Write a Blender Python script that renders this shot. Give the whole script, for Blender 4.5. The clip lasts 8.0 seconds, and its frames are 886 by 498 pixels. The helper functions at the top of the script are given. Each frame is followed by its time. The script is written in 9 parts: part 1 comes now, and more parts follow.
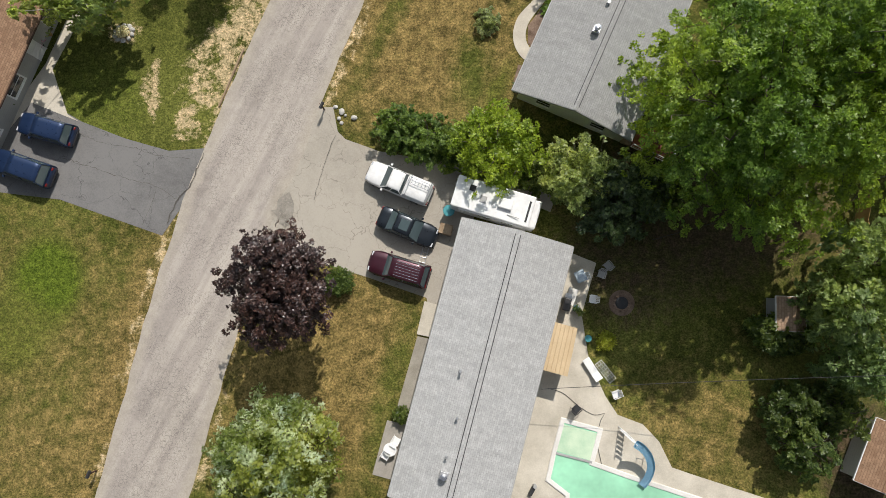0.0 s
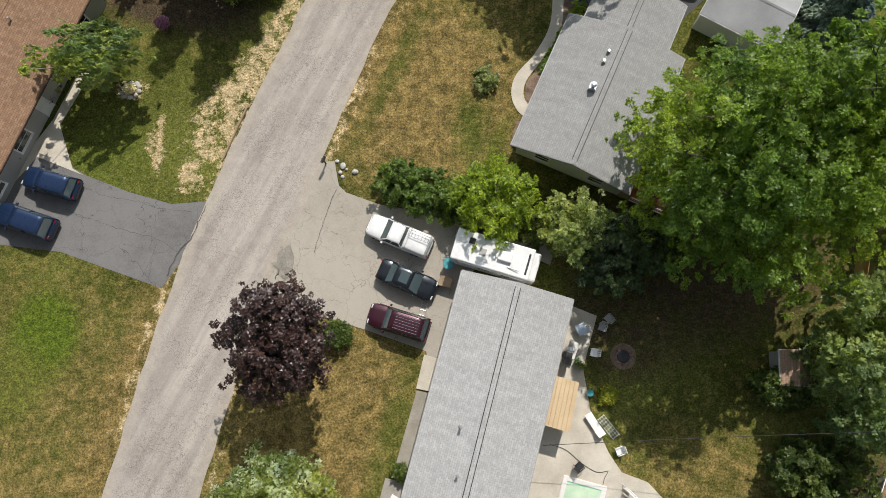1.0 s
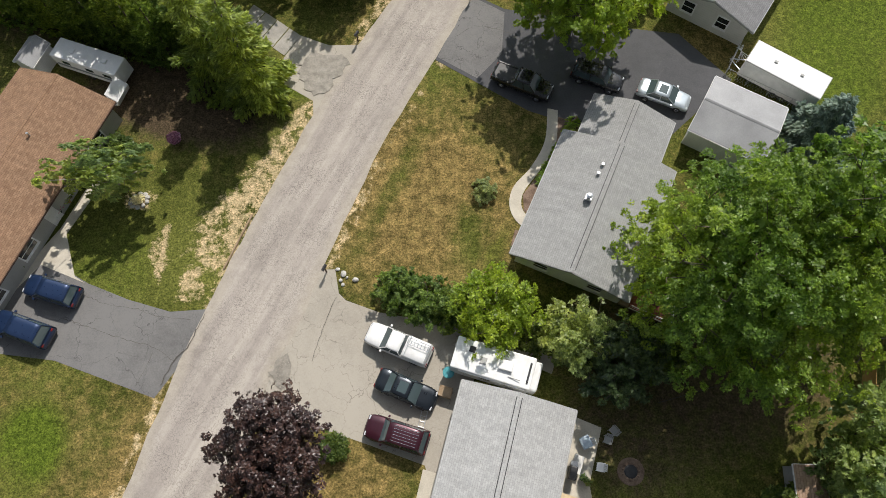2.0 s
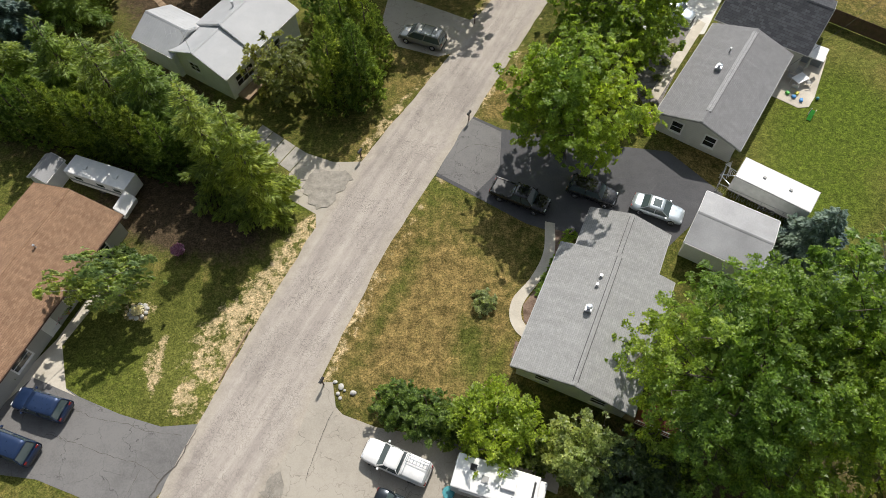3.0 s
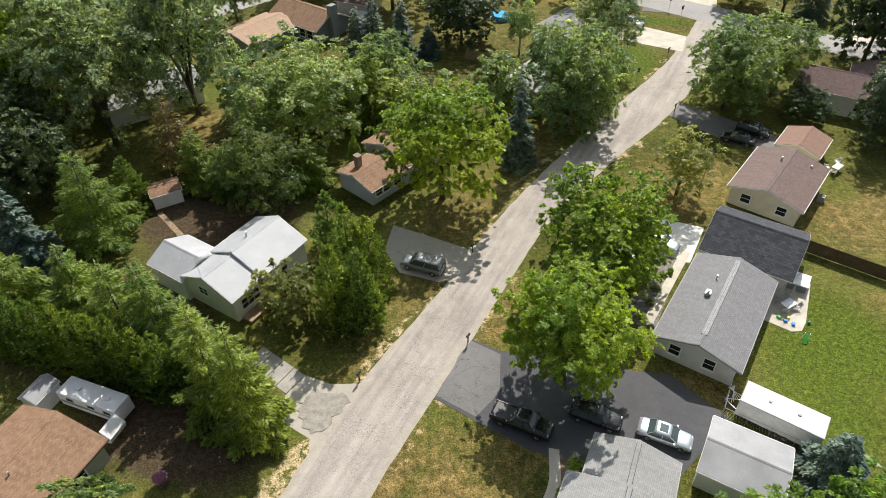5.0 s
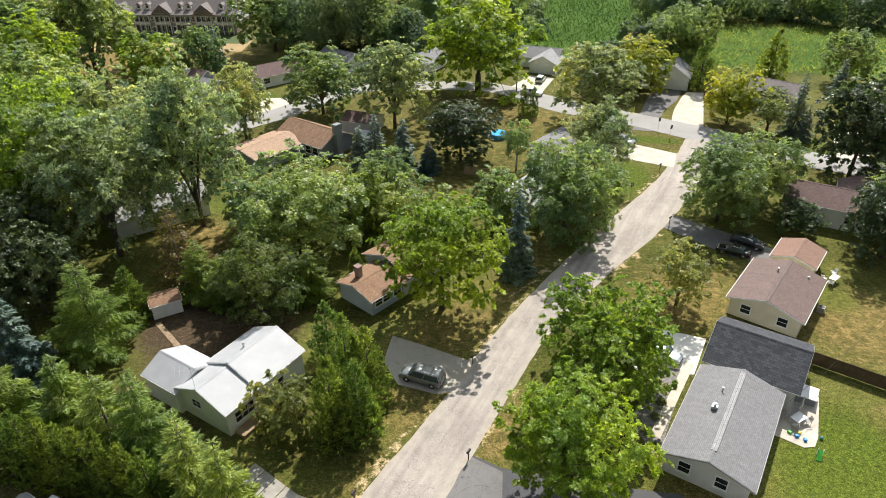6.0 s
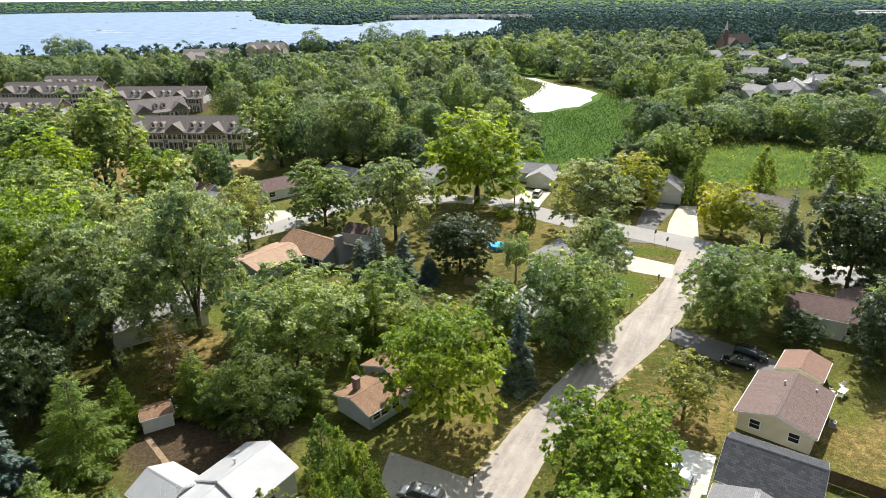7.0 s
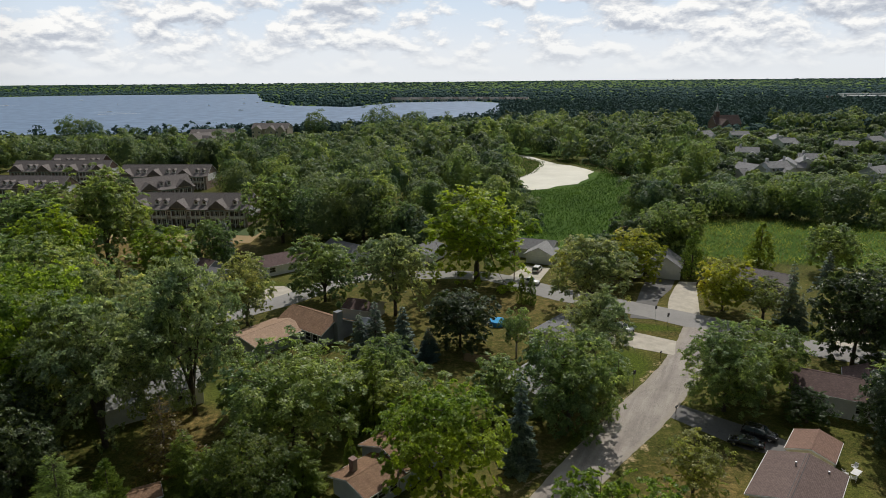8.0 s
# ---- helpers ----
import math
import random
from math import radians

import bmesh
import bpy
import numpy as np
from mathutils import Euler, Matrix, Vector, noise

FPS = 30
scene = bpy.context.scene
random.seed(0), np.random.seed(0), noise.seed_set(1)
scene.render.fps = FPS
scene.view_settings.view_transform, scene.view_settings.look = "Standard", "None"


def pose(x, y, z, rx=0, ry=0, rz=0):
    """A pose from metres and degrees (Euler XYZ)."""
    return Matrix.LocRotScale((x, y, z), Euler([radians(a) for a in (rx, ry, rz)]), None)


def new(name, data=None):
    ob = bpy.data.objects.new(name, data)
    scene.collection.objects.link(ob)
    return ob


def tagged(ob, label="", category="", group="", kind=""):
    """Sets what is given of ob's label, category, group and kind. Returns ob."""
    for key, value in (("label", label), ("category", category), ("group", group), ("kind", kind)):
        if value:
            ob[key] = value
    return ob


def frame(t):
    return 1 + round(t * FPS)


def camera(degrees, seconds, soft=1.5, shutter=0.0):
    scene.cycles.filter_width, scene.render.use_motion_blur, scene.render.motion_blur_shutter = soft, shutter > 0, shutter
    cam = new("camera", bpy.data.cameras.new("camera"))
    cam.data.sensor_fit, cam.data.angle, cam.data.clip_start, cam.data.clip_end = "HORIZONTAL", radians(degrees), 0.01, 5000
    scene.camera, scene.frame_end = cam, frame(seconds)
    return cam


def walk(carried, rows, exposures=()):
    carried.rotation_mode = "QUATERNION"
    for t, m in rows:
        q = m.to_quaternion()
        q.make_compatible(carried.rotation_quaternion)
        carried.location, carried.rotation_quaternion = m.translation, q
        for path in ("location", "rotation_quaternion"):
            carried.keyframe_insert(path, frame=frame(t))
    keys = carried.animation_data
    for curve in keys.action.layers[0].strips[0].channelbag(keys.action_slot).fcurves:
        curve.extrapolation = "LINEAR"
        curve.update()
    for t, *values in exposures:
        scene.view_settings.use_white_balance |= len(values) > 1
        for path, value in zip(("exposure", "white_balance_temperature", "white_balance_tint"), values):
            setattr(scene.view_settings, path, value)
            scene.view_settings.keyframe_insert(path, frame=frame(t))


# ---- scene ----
cam = camera(69.28, 8.0, soft=0.65)
PATH = [
    (0.0, pose(0, 0, 50, 4.70, 0.94, 0.00)),
    (0.5, pose(0, 0, 50, 5.70, 0.93, 0.02)),
    (1.0, pose(0, 0, 50, 9.40, 0.92, 0.02)),
    (2.5, pose(0, 0, 50, 24.01, 0.88, 0.04)),
    (3.0, pose(0, 0, 50, 28.92, 0.87, 0.04)),
    (3.5, pose(0, 0, 50, 33.80, 0.84, 0.07)),
    (4.0, pose(0, 0, 50, 38.76, 0.81, 0.08)),
    (4.5, pose(0, 0, 50, 43.68, 0.75, 0.13)),
    (6.0, pose(0, 0, 50, 58.41, 0.62, 0.17)),
    (6.5, pose(0, 0, 50, 63.34, 0.58, 0.18)),
    (7.0, pose(0, 0, 50, 68.26, 0.52, 0.20)),
    (7.5, pose(0, 0, 50, 72.98, 0.51, 0.20)),
    (8.0, pose(0, 0, 50, 75.01, 0.50, 0.19)),
]
walk(cam, PATH, [(0, -0.21), (2.5, -0.09), (4.5, 0.17), (6.0, 0.47), (6.6, 0.57), (7.35, 0.40), (7.6, -0.05), (8.0, -0.88)])

# ---- sun, sky and clouds ----
SUN_AZ, SUN_EL = radians(18), radians(47.5)
sun = new("sun", bpy.data.lights.new("sun", "SUN"))
sun.data.energy, sun.data.angle, sun.data.color = 5.0, radians(0.53), (1.0, 0.938, 0.866)
sun.rotation_euler = Vector((-math.sin(SUN_AZ) * math.cos(SUN_EL), -math.cos(SUN_AZ) * math.cos(SUN_EL),
                             -math.sin(SUN_EL))).to_track_quat("-Z", "Y").to_euler()


class Nodes:
    """A small hand for wiring node trees."""

    def __init__(self, tree):
        self.t = tree
        tree.nodes.clear()

    def __call__(self, kind):
        return self.t.nodes.new(kind)

    def link(self, a, b):
        self.t.links.new(a, b)

    def ramp(self, fac, stops):
        n = self.t.nodes.new("ShaderNodeValToRGB")
        e = n.color_ramp.elements
        while len(e) < len(stops):
            e.new(0.5)
        for el, (p, c) in zip(e, stops):
            el.position = p
            el.color = (*c, 1) if len(c) == 3 else c
        self.link(fac, n.inputs[0])
        return n.outputs[0]

    def noise(self, vec, scale, detail=4, rough=0.55, distortion=0.0):
        n = self.t.nodes.new("ShaderNodeTexNoise")
        n.inputs["Scale"].default_value = scale
        n.inputs["Detail"].default_value = detail
        n.inputs["Roughness"].default_value = rough
        n.inputs["Distortion"].default_value = distortion
        if vec is not None:
            self.link(vec, n.inputs["Vector"])
        return n.outputs["Fac"]

    def mix(self, fac, a, b, blend="MIX"):
        n = self.t.nodes.new("ShaderNodeMix")
        n.data_type, n.blend_type = "RGBA", blend
        for sock, value in ((n.inputs[0], fac), (n.inputs[6], a), (n.inputs[7], b)):
            if isinstance(value, (int, float)):
                sock.default_value = value
            elif isinstance(value, tuple):
                sock.default_value = (*value, 1)
            else:
                self.link(value, sock)
        return n.outputs[2]

    def math(self, op, a, b=0.0):
        n = self.t.nodes.new("ShaderNodeMath")
        n.operation = op
        for sock, value in zip(n.inputs, (a, b)):
            if isinstance(value, (int, float)):
                sock.default_value = value
            else:
                self.link(value, sock)
        return n.outputs[0]


world = bpy.data.worlds.new("sky")
scene.world = world
world.use_nodes = True
w = Nodes(world.node_tree)
sky = w("ShaderNodeTexSky")
sky.sky_type, sky.sun_disc, sky.sun_elevation, sky.sun_rotation = "NISHITA", False, SUN_EL, SUN_AZ
sky.air_density, sky.dust_density, sky.ozone_density = 1.0, 1.5, 1.0
geo = w("ShaderNodeTexCoord")
sep = w("ShaderNodeSeparateXYZ")
w.link(geo.outputs["Generated"], sep.inputs[0])


def heaped(raise_by):
    """Piled cumulus seen from the side, a little wider than high; raise_by looks a little higher."""
    at = w("ShaderNodeCombineXYZ")
    w.link(sep.outputs[0], at.inputs[0])
    w.link(sep.outputs[1], at.inputs[1])
    w.link(w.math("MULTIPLY", w.math("ADD", sep.outputs[2], raise_by), 2.1), at.inputs[2])
    wide = w.noise(at.outputs[0], 4.2, 2, 0.5)
    puffs = w.noise(at.outputs[0], 17.0, 9, 0.60, 0.15)
    return w.math("ADD", w.math("MULTIPLY", wide, 0.45), w.math("MULTIPLY", puffs, 0.55))


heap, above = heaped(0.0), heaped(0.007)
cover = w.ramp(heap, [(0.44, (0, 0, 0)), (0.51, (1, 1, 1))])
# clouds stand whitest around the sun and greyer away from it
toward = w("ShaderNodeVectorMath")
toward.operation = "DOT_PRODUCT"
w.link(geo.outputs["Generated"], toward.inputs[0])
toward.inputs[1].default_value = (0.17, 0.95, 0.26)
glow = w.ramp(toward.outputs["Value"], [(0.0, (0.16, 0.16, 0.165)), (0.4, (0.23, 0.23, 0.235)), (0.75, (1.0, 1.0, 1.0))])
# cumulus: bright upper rims, lavender-grey bases, pale blue between, white haze low down
rim = w.math("ADD", w.math("MULTIPLY", w.math("SUBTRACT", heap, above), 6.5), 0.5)
cloud = w.ramp(rim, [(0.12, (13.0, 14.0, 15.9)), (0.45, (18.6, 19.3, 20.4)), (0.78, (25.5, 25.4, 25.0))])
between = w.ramp(sep.outputs[2], [(0.03, (21.0, 22.0, 23.2)), (0.16, (14.0, 18.0, 22.6))])
low = w.ramp(sep.outputs[2], [(0.0, (1, 1, 1)), (0.02, (0.6, 0.6, 0.6)), (0.06, (0, 0, 0))])
heaven = w.mix(cover, between, cloud)
heaven = w.mix(low, heaven, (20.8, 21.6, 22.4))
veil = w.ramp(toward.outputs["Value"], [(0.3, (0.8, 0.8, 0.8)), (0.7, (1, 1, 1))])
skyc = w.mix(veil, sky.outputs[0], w.mix(1.0, heaven, glow, "MULTIPLY"))
bg = w("ShaderNodeBackground")
bg.inputs["Strength"].default_value = 0.07
w.link(skyc, bg.inputs["Color"])
wo = w("ShaderNodeOutputWorld")
w.link(bg.outputs[0], wo.inputs[0])


# ---- materials ----
def start_material(name):
    m = bpy.data.materials.new(name)
    m.use_nodes = True
    n = Nodes(m.node_tree)
    out = n("ShaderNodeOutputMaterial")
    b = n("ShaderNodeBsdfPrincipled")
    n.link(b.outputs[0], out.inputs[0])
    return m, n, b, out


def surf(name, c1, c2, scale=1.0, rough=0.8, metal=0.0, bump=0.15, grain=12.0, local=False, coat=0.0, spec=0.4):
    """Painted, poured or raw surface: two colours mixed by coarse and fine noise, with a fine relief."""
    m, n, b, out = start_material(name)
    if local:
        vec = n("ShaderNodeTexCoord").outputs["Object"]
    else:
        vec = n("ShaderNodeNewGeometry").outputs["Position"]
    coarse = n.noise(vec, scale, 5, 0.6)
    fine = n.noise(vec, grain, 4, 0.65)
    f = n.math("ADD", n.math("MULTIPLY", coarse, 0.65), n.math("MULTIPLY", fine, 0.35))
    col = n.ramp(f, [(0.36, c1), (0.64, c2)])
    n.link(col, b.inputs["Base Color"])
    b.inputs["Roughness"].default_value = rough
    b.inputs["Metallic"].default_value = metal
    b.inputs["Coat Weight"].default_value = coat
    b.inputs["Specular IOR Level"].default_value = spec
    if bump:
        bp = n("ShaderNodeBump")
        bp.inputs["Strength"].default_value = bump
        bp.inputs["Distance"].default_value = 0.03
        n.link(fine, bp.inputs["Height"])
        n.link(bp.outputs[0], b.inputs["Normal"])
    return m


def shingle(name, c1, c2, mortar, row=0.16, width=0.32, streak=0.35):
    """Asphalt shingles laid in courses along the ridge, with weather streaks running down the slope."""
    m, n, b, out = start_material(name)
    vec = n("ShaderNodeTexCoord").outputs["Object"]
    br = n("ShaderNodeTexBrick")
    br.offset = 0.5
    br.inputs["Scale"].default_value = 1.0
    br.inputs["Brick Width"].default_value = width
    br.inputs["Row Height"].default_value = row
    br.inputs["Mortar Size"].default_value = 0.012
    br.inputs["Bias"].default_value = 0.0
    n.link(vec, br.inputs["Vector"])
    br.inputs["Color1"].default_value = (*c1, 1)
    br.inputs["Color2"].default_value = (*c2, 1)
    br.inputs["Mortar"].default_value = (*mortar, 1)
    mp = n("ShaderNodeMapping")
    mp.inputs["Scale"].default_value = (1.6, 0.35, 1.0)
    n.link(vec, mp.inputs["Vector"])
    st = n.noise(mp.outputs[0], 1.3, 5, 0.6)
    sc = n.ramp(st, [(0.3, (1 - streak,) * 3), (0.7, (1 + streak * 0.4,) * 3)])
    fine = n.noise(vec, 30, 3, 0.7)
    fc = n.ramp(fine, [(0.3, (0.8,) * 3), (0.7, (1.15,) * 3)])
    col = n.mix(1.0, n.mix(1.0, br.outputs["Color"], sc, "MULTIPLY"), fc, "MULTIPLY")
    n.link(col, b.inputs["Base Color"])
    b.inputs["Roughness"].default_value = 0.85
    b.inputs["Specular IOR Level"].default_value = 0.3
    bp = n("ShaderNodeBump")
    bp.inputs["Strength"].default_value = 0.5
    bp.inputs["Distance"].default_value = 0.01
    n.link(br.outputs["Fac"], bp.inputs["Height"])
    bp.invert = True
    n.link(bp.outputs[0], b.inputs["Normal"])
    return m


def siding(name, c, dark=0.8, board=0.2):
    """Horizontal lap siding: thin dark laps every board, faint dirt."""
    m, n, b, out = start_material(name)
    vec = n("ShaderNodeTexCoord").outputs["Object"]
    sp = n("ShaderNodeSeparateXYZ")
    n.link(vec, sp.inputs[0])
    saw = n.math("FRACT", n.math("DIVIDE", sp.outputs[2], board))
    lap = n.ramp(saw, [(0.0, (dark,) * 3), (0.12, (1, 1, 1))])
    dirt = n.ramp(n.noise(vec, 0.8, 5, 0.6), [(0.3, (0.86,) * 3), (0.7, (1.03,) * 3)])
    col = n.mix(1.0, n.mix(1.0, c, lap, "MULTIPLY"), dirt, "MULTIPLY")
    n.link(col, b.inputs["Base Color"])
    b.inputs["Roughness"].default_value = 0.55
    bp = n("ShaderNodeBump")
    bp.inputs["Strength"].default_value = 0.4
    bp.inputs["Distance"].default_value = 0.02
    n.link(saw, bp.inputs["Height"])
    n.link(bp.outputs[0], b.inputs["Normal"])
    return m


def leaf(name, dark, mid, light, rough=0.42, through_light=0.55, turned=None, gloss=0.45, even=False):
    """Foliage: every leaf its own tone, every tree its own cast, light coming through the blades."""
    m, n, b, out = start_material(name)
    g = n("ShaderNodeNewGeometry")
    col = n.ramp(g.outputs["Random Per Island"], [(0.0, dark), (0.5, mid), (1.0, light)])
    big = n.noise(g.outputs["Position"], 0.5, 3, 0.6)
    tone = n.ramp(big, [(0.3, (0.66, 0.73, 0.76)), (0.7, (1.28, 1.22, 1.02))])
    lo, hi = ((0.80, 0.84, 0.88), (1.12, 1.10, 1.04)) if even else ((0.62, 0.74, 0.84), (1.32, 1.20, 0.95))
    stand = n.ramp(n.noise(g.outputs["Position"], 0.02 if even else 0.08, 2, 0.5), [(0.33, lo), (0.67, hi)])
    col = n.mix(1.0, col, stand, "MULTIPLY")
    if turned:
        # sprays whose pale undersides the wind has turned up
        col = n.mix(n.ramp(n.noise(g.outputs["Position"], 0.75, 3, 0.6), [(0.50, (0, 0, 0)), (0.60, (0.85, 0.85, 0.85))]), col, turned)
    oi = n("ShaderNodeObjectInfo")
    cast = n.ramp(oi.outputs["Random"], [(0.0, (0.85, 0.92, 0.95)), (1.0, (1.12, 1.05, 0.95))])
    col = n.mix(1.0, n.mix(1.0, col, tone, "MULTIPLY"), cast, "MULTIPLY")
    n.link(col, b.inputs["Base Color"])
    b.inputs["Roughness"].default_value = rough
    b.inputs["Specular IOR Level"].default_value = gloss
    tr = n("ShaderNodeBsdfTranslucent")
    n.link(n.mix(1.0, col, (1.75, 1.68, 1.10), "MULTIPLY"), tr.inputs["Color"])
    mx = n("ShaderNodeMixShader")
    mx.inputs[0].default_value = through_light
    n.link(b.outputs[0], mx.inputs[1])
    n.link(tr.outputs[0], mx.inputs[2])
    n.link(mx.outputs[0], out.inputs[0])
    return m


def asphalt(name, base, lightc, crack, crack_scale=1.6, crack_amount=0.6, patch=0.12, dust=None):
    """Old asphalt: pale worn wheel paths, crazing, darker tar patches."""
    m, n, b, out = start_material(name)
    pos = n("ShaderNodeNewGeometry").outputs["Position"]
    fine = n.noise(pos, 7, 5, 0.85)
    coarse = n.noise(pos, patch, 5, 0.6, 0.3)
    mid = n.noise(pos, 1.1, 5, 0.65)
    f = n.math("ADD", n.math("ADD", n.math("MULTIPLY", fine, 0.45), n.math("MULTIPLY", coarse, 0.45)), n.math("MULTIPLY", mid, 0.25))
    col = n.ramp(f, [(0.36, base), (0.62, lightc)])
    warp = n("ShaderNodeVectorMath")
    warp.operation = "ADD"
    wn = n("ShaderNodeTexNoise")
    wn.inputs["Scale"].default_value = 1.5
    n.link(pos, wn.inputs["Vector"])
    n.link(pos, warp.inputs[0])
    n.link(wn.outputs["Color"], warp.inputs[1])
    vo = n("ShaderNodeTexVoronoi")
    vo.feature = "DISTANCE_TO_EDGE"
    vo.inputs["Scale"].default_value = crack_scale
    n.link(warp.outputs[0], vo.inputs["Vector"])
    line = n.ramp(vo.outputs["Distance"], [(0.0, (1, 1, 1)), (min(0.07, 0.028 * crack_scale), (0, 0, 0))])
    where = n.ramp(n.noise(pos, 0.35, 4, 0.6), [(0.36, (0, 0, 0)), (0.56, (crack_amount,) * 3)])
    k = n.mix(1.0, line, where, "MULTIPLY")
    if dust:
        # mauve-grey wheel paths drawn out along the road
        mp = n("ShaderNodeMapping")
        mp.vector_type = "TEXTURE"
        mp.inputs["Rotation"].default_value = (0, 0, math.radians(63))
        mp.inputs["Scale"].default_value = (14.0, 1.0, 1.0)
        n.link(pos, mp.inputs["Vector"])
        streak = n.ramp(n.noise(mp.outputs[0], 0.9, 5, 0.65), [(0.38, (0.84, 0.82, 0.835)), (0.62, (1.1, 1.09, 1.09))])
        col = n.mix(1.0, col, streak, "MULTIPLY")
        # sandy margins, swept by wheels, where the crazing is buried
        at = n("ShaderNodeAttribute")
        at.attribute_name = "edge"
        e = n.math("ADD", at.outputs["Fac"], n.math("MULTIPLY", n.math("SUBTRACT", n.noise(pos, 0.6, 6, 0.7), 0.5), 1.1))
        e = n.ramp(e, [(0.45, (0, 0, 0)), (0.95, (1, 1, 1))])
        k = n.mix(1.0, k, n.ramp(e, [(0.0, (1, 1, 1)), (0.8, (0.1, 0.1, 0.1))]), "MULTIPLY")
        col = n.mix(e, col, n.ramp(n.math("ADD", n.math("MULTIPLY", fine, 0.6), n.math("MULTIPLY", mid, 0.4)), [(0.38, tuple(c * 0.8 for c in dust)), (0.62, tuple(c * 1.15 for c in dust))]))
    col = n.mix(k, col, crack)
    n.link(col, b.inputs["Base Color"])
    b.inputs["Roughness"].default_value = 0.9
    b.inputs["Specular IOR Level"].default_value = 0.25
    bp = n("ShaderNodeBump")
    bp.inputs["Strength"].default_value = 0.3
    bp.inputs["Distance"].default_value = 0.02
    n.link(fine, bp.inputs["Height"])
    n.link(bp.outputs[0], b.inputs["Normal"])
    return m


def ground_material():
    """Lawn, dry grass, sand, lush grass and bare earth, blended by the sheet's own cover layers and broken up by noise."""
    m, n, b, out = start_material("ground_cover")
    pos = n("ShaderNodeNewGeometry").outputs["Position"]
    fine = n.noise(pos, 2.2, 8, 0.88)
    tuft = n.noise(pos, 4.0, 6, 0.9)
    mid = n.noise(pos, 0.9, 6, 0.65, 0.3)
    wide = n.noise(pos, 0.11, 4, 0.55)
    a = n("ShaderNodeAttribute")
    a.attribute_name = "cover"
    s = n("ShaderNodeSeparateColor")
    n.link(a.outputs["Color"], s.inputs[0])
    a2 = n("ShaderNodeAttribute")
    a2.attribute_name = "cover_b"
    s2 = n("ShaderNodeSeparateColor")
    n.link(a2.outputs["Color"], s2.inputs[0])
    jig = n.math("SUBTRACT", n.math("ADD", n.math("MULTIPLY", mid, 0.7), n.math("MULTIPLY", fine, 0.8)), 0.75)

    def mask(channel, gain, sharp):
        v = n.math("ADD", channel, n.math("MULTIPLY", jig, gain))
        return n.ramp(v, [(0.5 - sharp, (0, 0, 0)), (0.5 + sharp, (1, 1, 1))])

    green = n.ramp(n.math("ADD", n.math("MULTIPLY", fine, 0.5), n.math("MULTIPLY", wide, 0.5)),
                   [(0.40, (0.042, 0.051, 0.009)), (0.60, (0.136, 0.146, 0.033))])
    dry = n.ramp(n.math("ADD", n.math("MULTIPLY", tuft, 0.5), n.math("MULTIPLY", mid, 0.5)),
                 [(0.41, (0.092, 0.070, 0.024)), (0.59, (0.285, 0.208, 0.076))])
    sand = n.ramp(fine, [(0.3, (0.36, 0.27, 0.14)), (0.7, (0.56, 0.45, 0.27))])
    lush = n.ramp(fine, [(0.40, (0.042, 0.066, 0.008)), (0.60, (0.124, 0.165, 0.020))])
    earth = n.ramp(fine, [(0.3, (0.040, 0.030, 0.018)), (0.7, (0.110, 0.080, 0.048))])
    marsh = n.ramp(n.math("ADD", n.math("MULTIPLY", mid, 0.5), n.math("MULTIPLY", n.noise(pos, 0.03, 5, 0.6), 0.5)),
                   [(0.4, (0.045, 0.098, 0.010)), (0.6, (0.085, 0.155, 0.022))])
    col = n.mix(mask(s.outputs[0], 1.1, 0.22), green, dry)
    col = n.mix(mask(s.outputs[2], 0.8, 0.2), col, lush)
    col = n.mix(mask(s2.outputs[0], 0.8, 0.15), col, earth)
    col = n.mix(mask(s2.outputs[1], 0.4, 0.12), col, marsh)
    col = n.mix(mask(s.outputs[1], 1.9, 0.10), col, sand)
    blade = n.ramp(n.noise(pos, 6.5, 3, 0.75), [(0.34, (0.45, 0.47, 0.42)), (0.5, (0.98, 0.98, 0.98)), (0.66, (1.6, 1.55, 1.6))])
    tussock = n.ramp(n.noise(pos, 1.9, 3, 0.7), [(0.36, (0.70, 0.74, 0.70)), (0.64, (1.28, 1.24, 1.28))])
    col = n.mix(1.0, n.mix(1.0, col, blade, "MULTIPLY"), tussock, "MULTIPLY")
    n.link(col, b.inputs["Base Color"])
    b.inputs["Roughness"].default_value = 0.95
    b.inputs["Specular IOR Level"].default_value = 0.1
    bp = n("ShaderNodeBump")
    bp.inputs["Strength"].default_value = 0.5
    bp.inputs["Distance"].default_value = 0.06
    n.link(n.math("ADD", tuft, fine), bp.inputs["Height"])
    n.link(bp.outputs[0], b.inputs["Normal"])
    return m


def glass(name, tint=(0.02, 0.025, 0.03), rough=0.05):
    m, n, b, out = start_material(name)
    b.inputs["Base Color"].default_value = (*tint, 1)
    b.inputs["Roughness"].default_value = rough
    b.inputs["Specular IOR Level"].default_value = 0.8
    return m


def paint(name, c, metal=0.3, rough=0.3):
    m, n, b, out = start_material(name)
    vec = n("ShaderNodeTexCoord").outputs["Object"]
    f = n.noise(vec, 1.8, 4, 0.6)
    col = n.ramp(f, [(0.3, tuple(v * 0.88 for v in c)), (0.7, tuple(min(1, v * 1.08) for v in c))])
    n.link(col, b.inputs["Base Color"])
    dust = n.ramp(n.noise(vec, 4, 4, 0.6), [(0.3, (rough,) * 3), (0.7, (rough + 0.15,) * 3)])
    n.link(dust, b.inputs["Roughness"])
    b.inputs["Metallic"].default_value = metal
    b.inputs["Coat Weight"].default_value = 0.5
    b.inputs["Coat Roughness"].default_value = 0.08
    return m


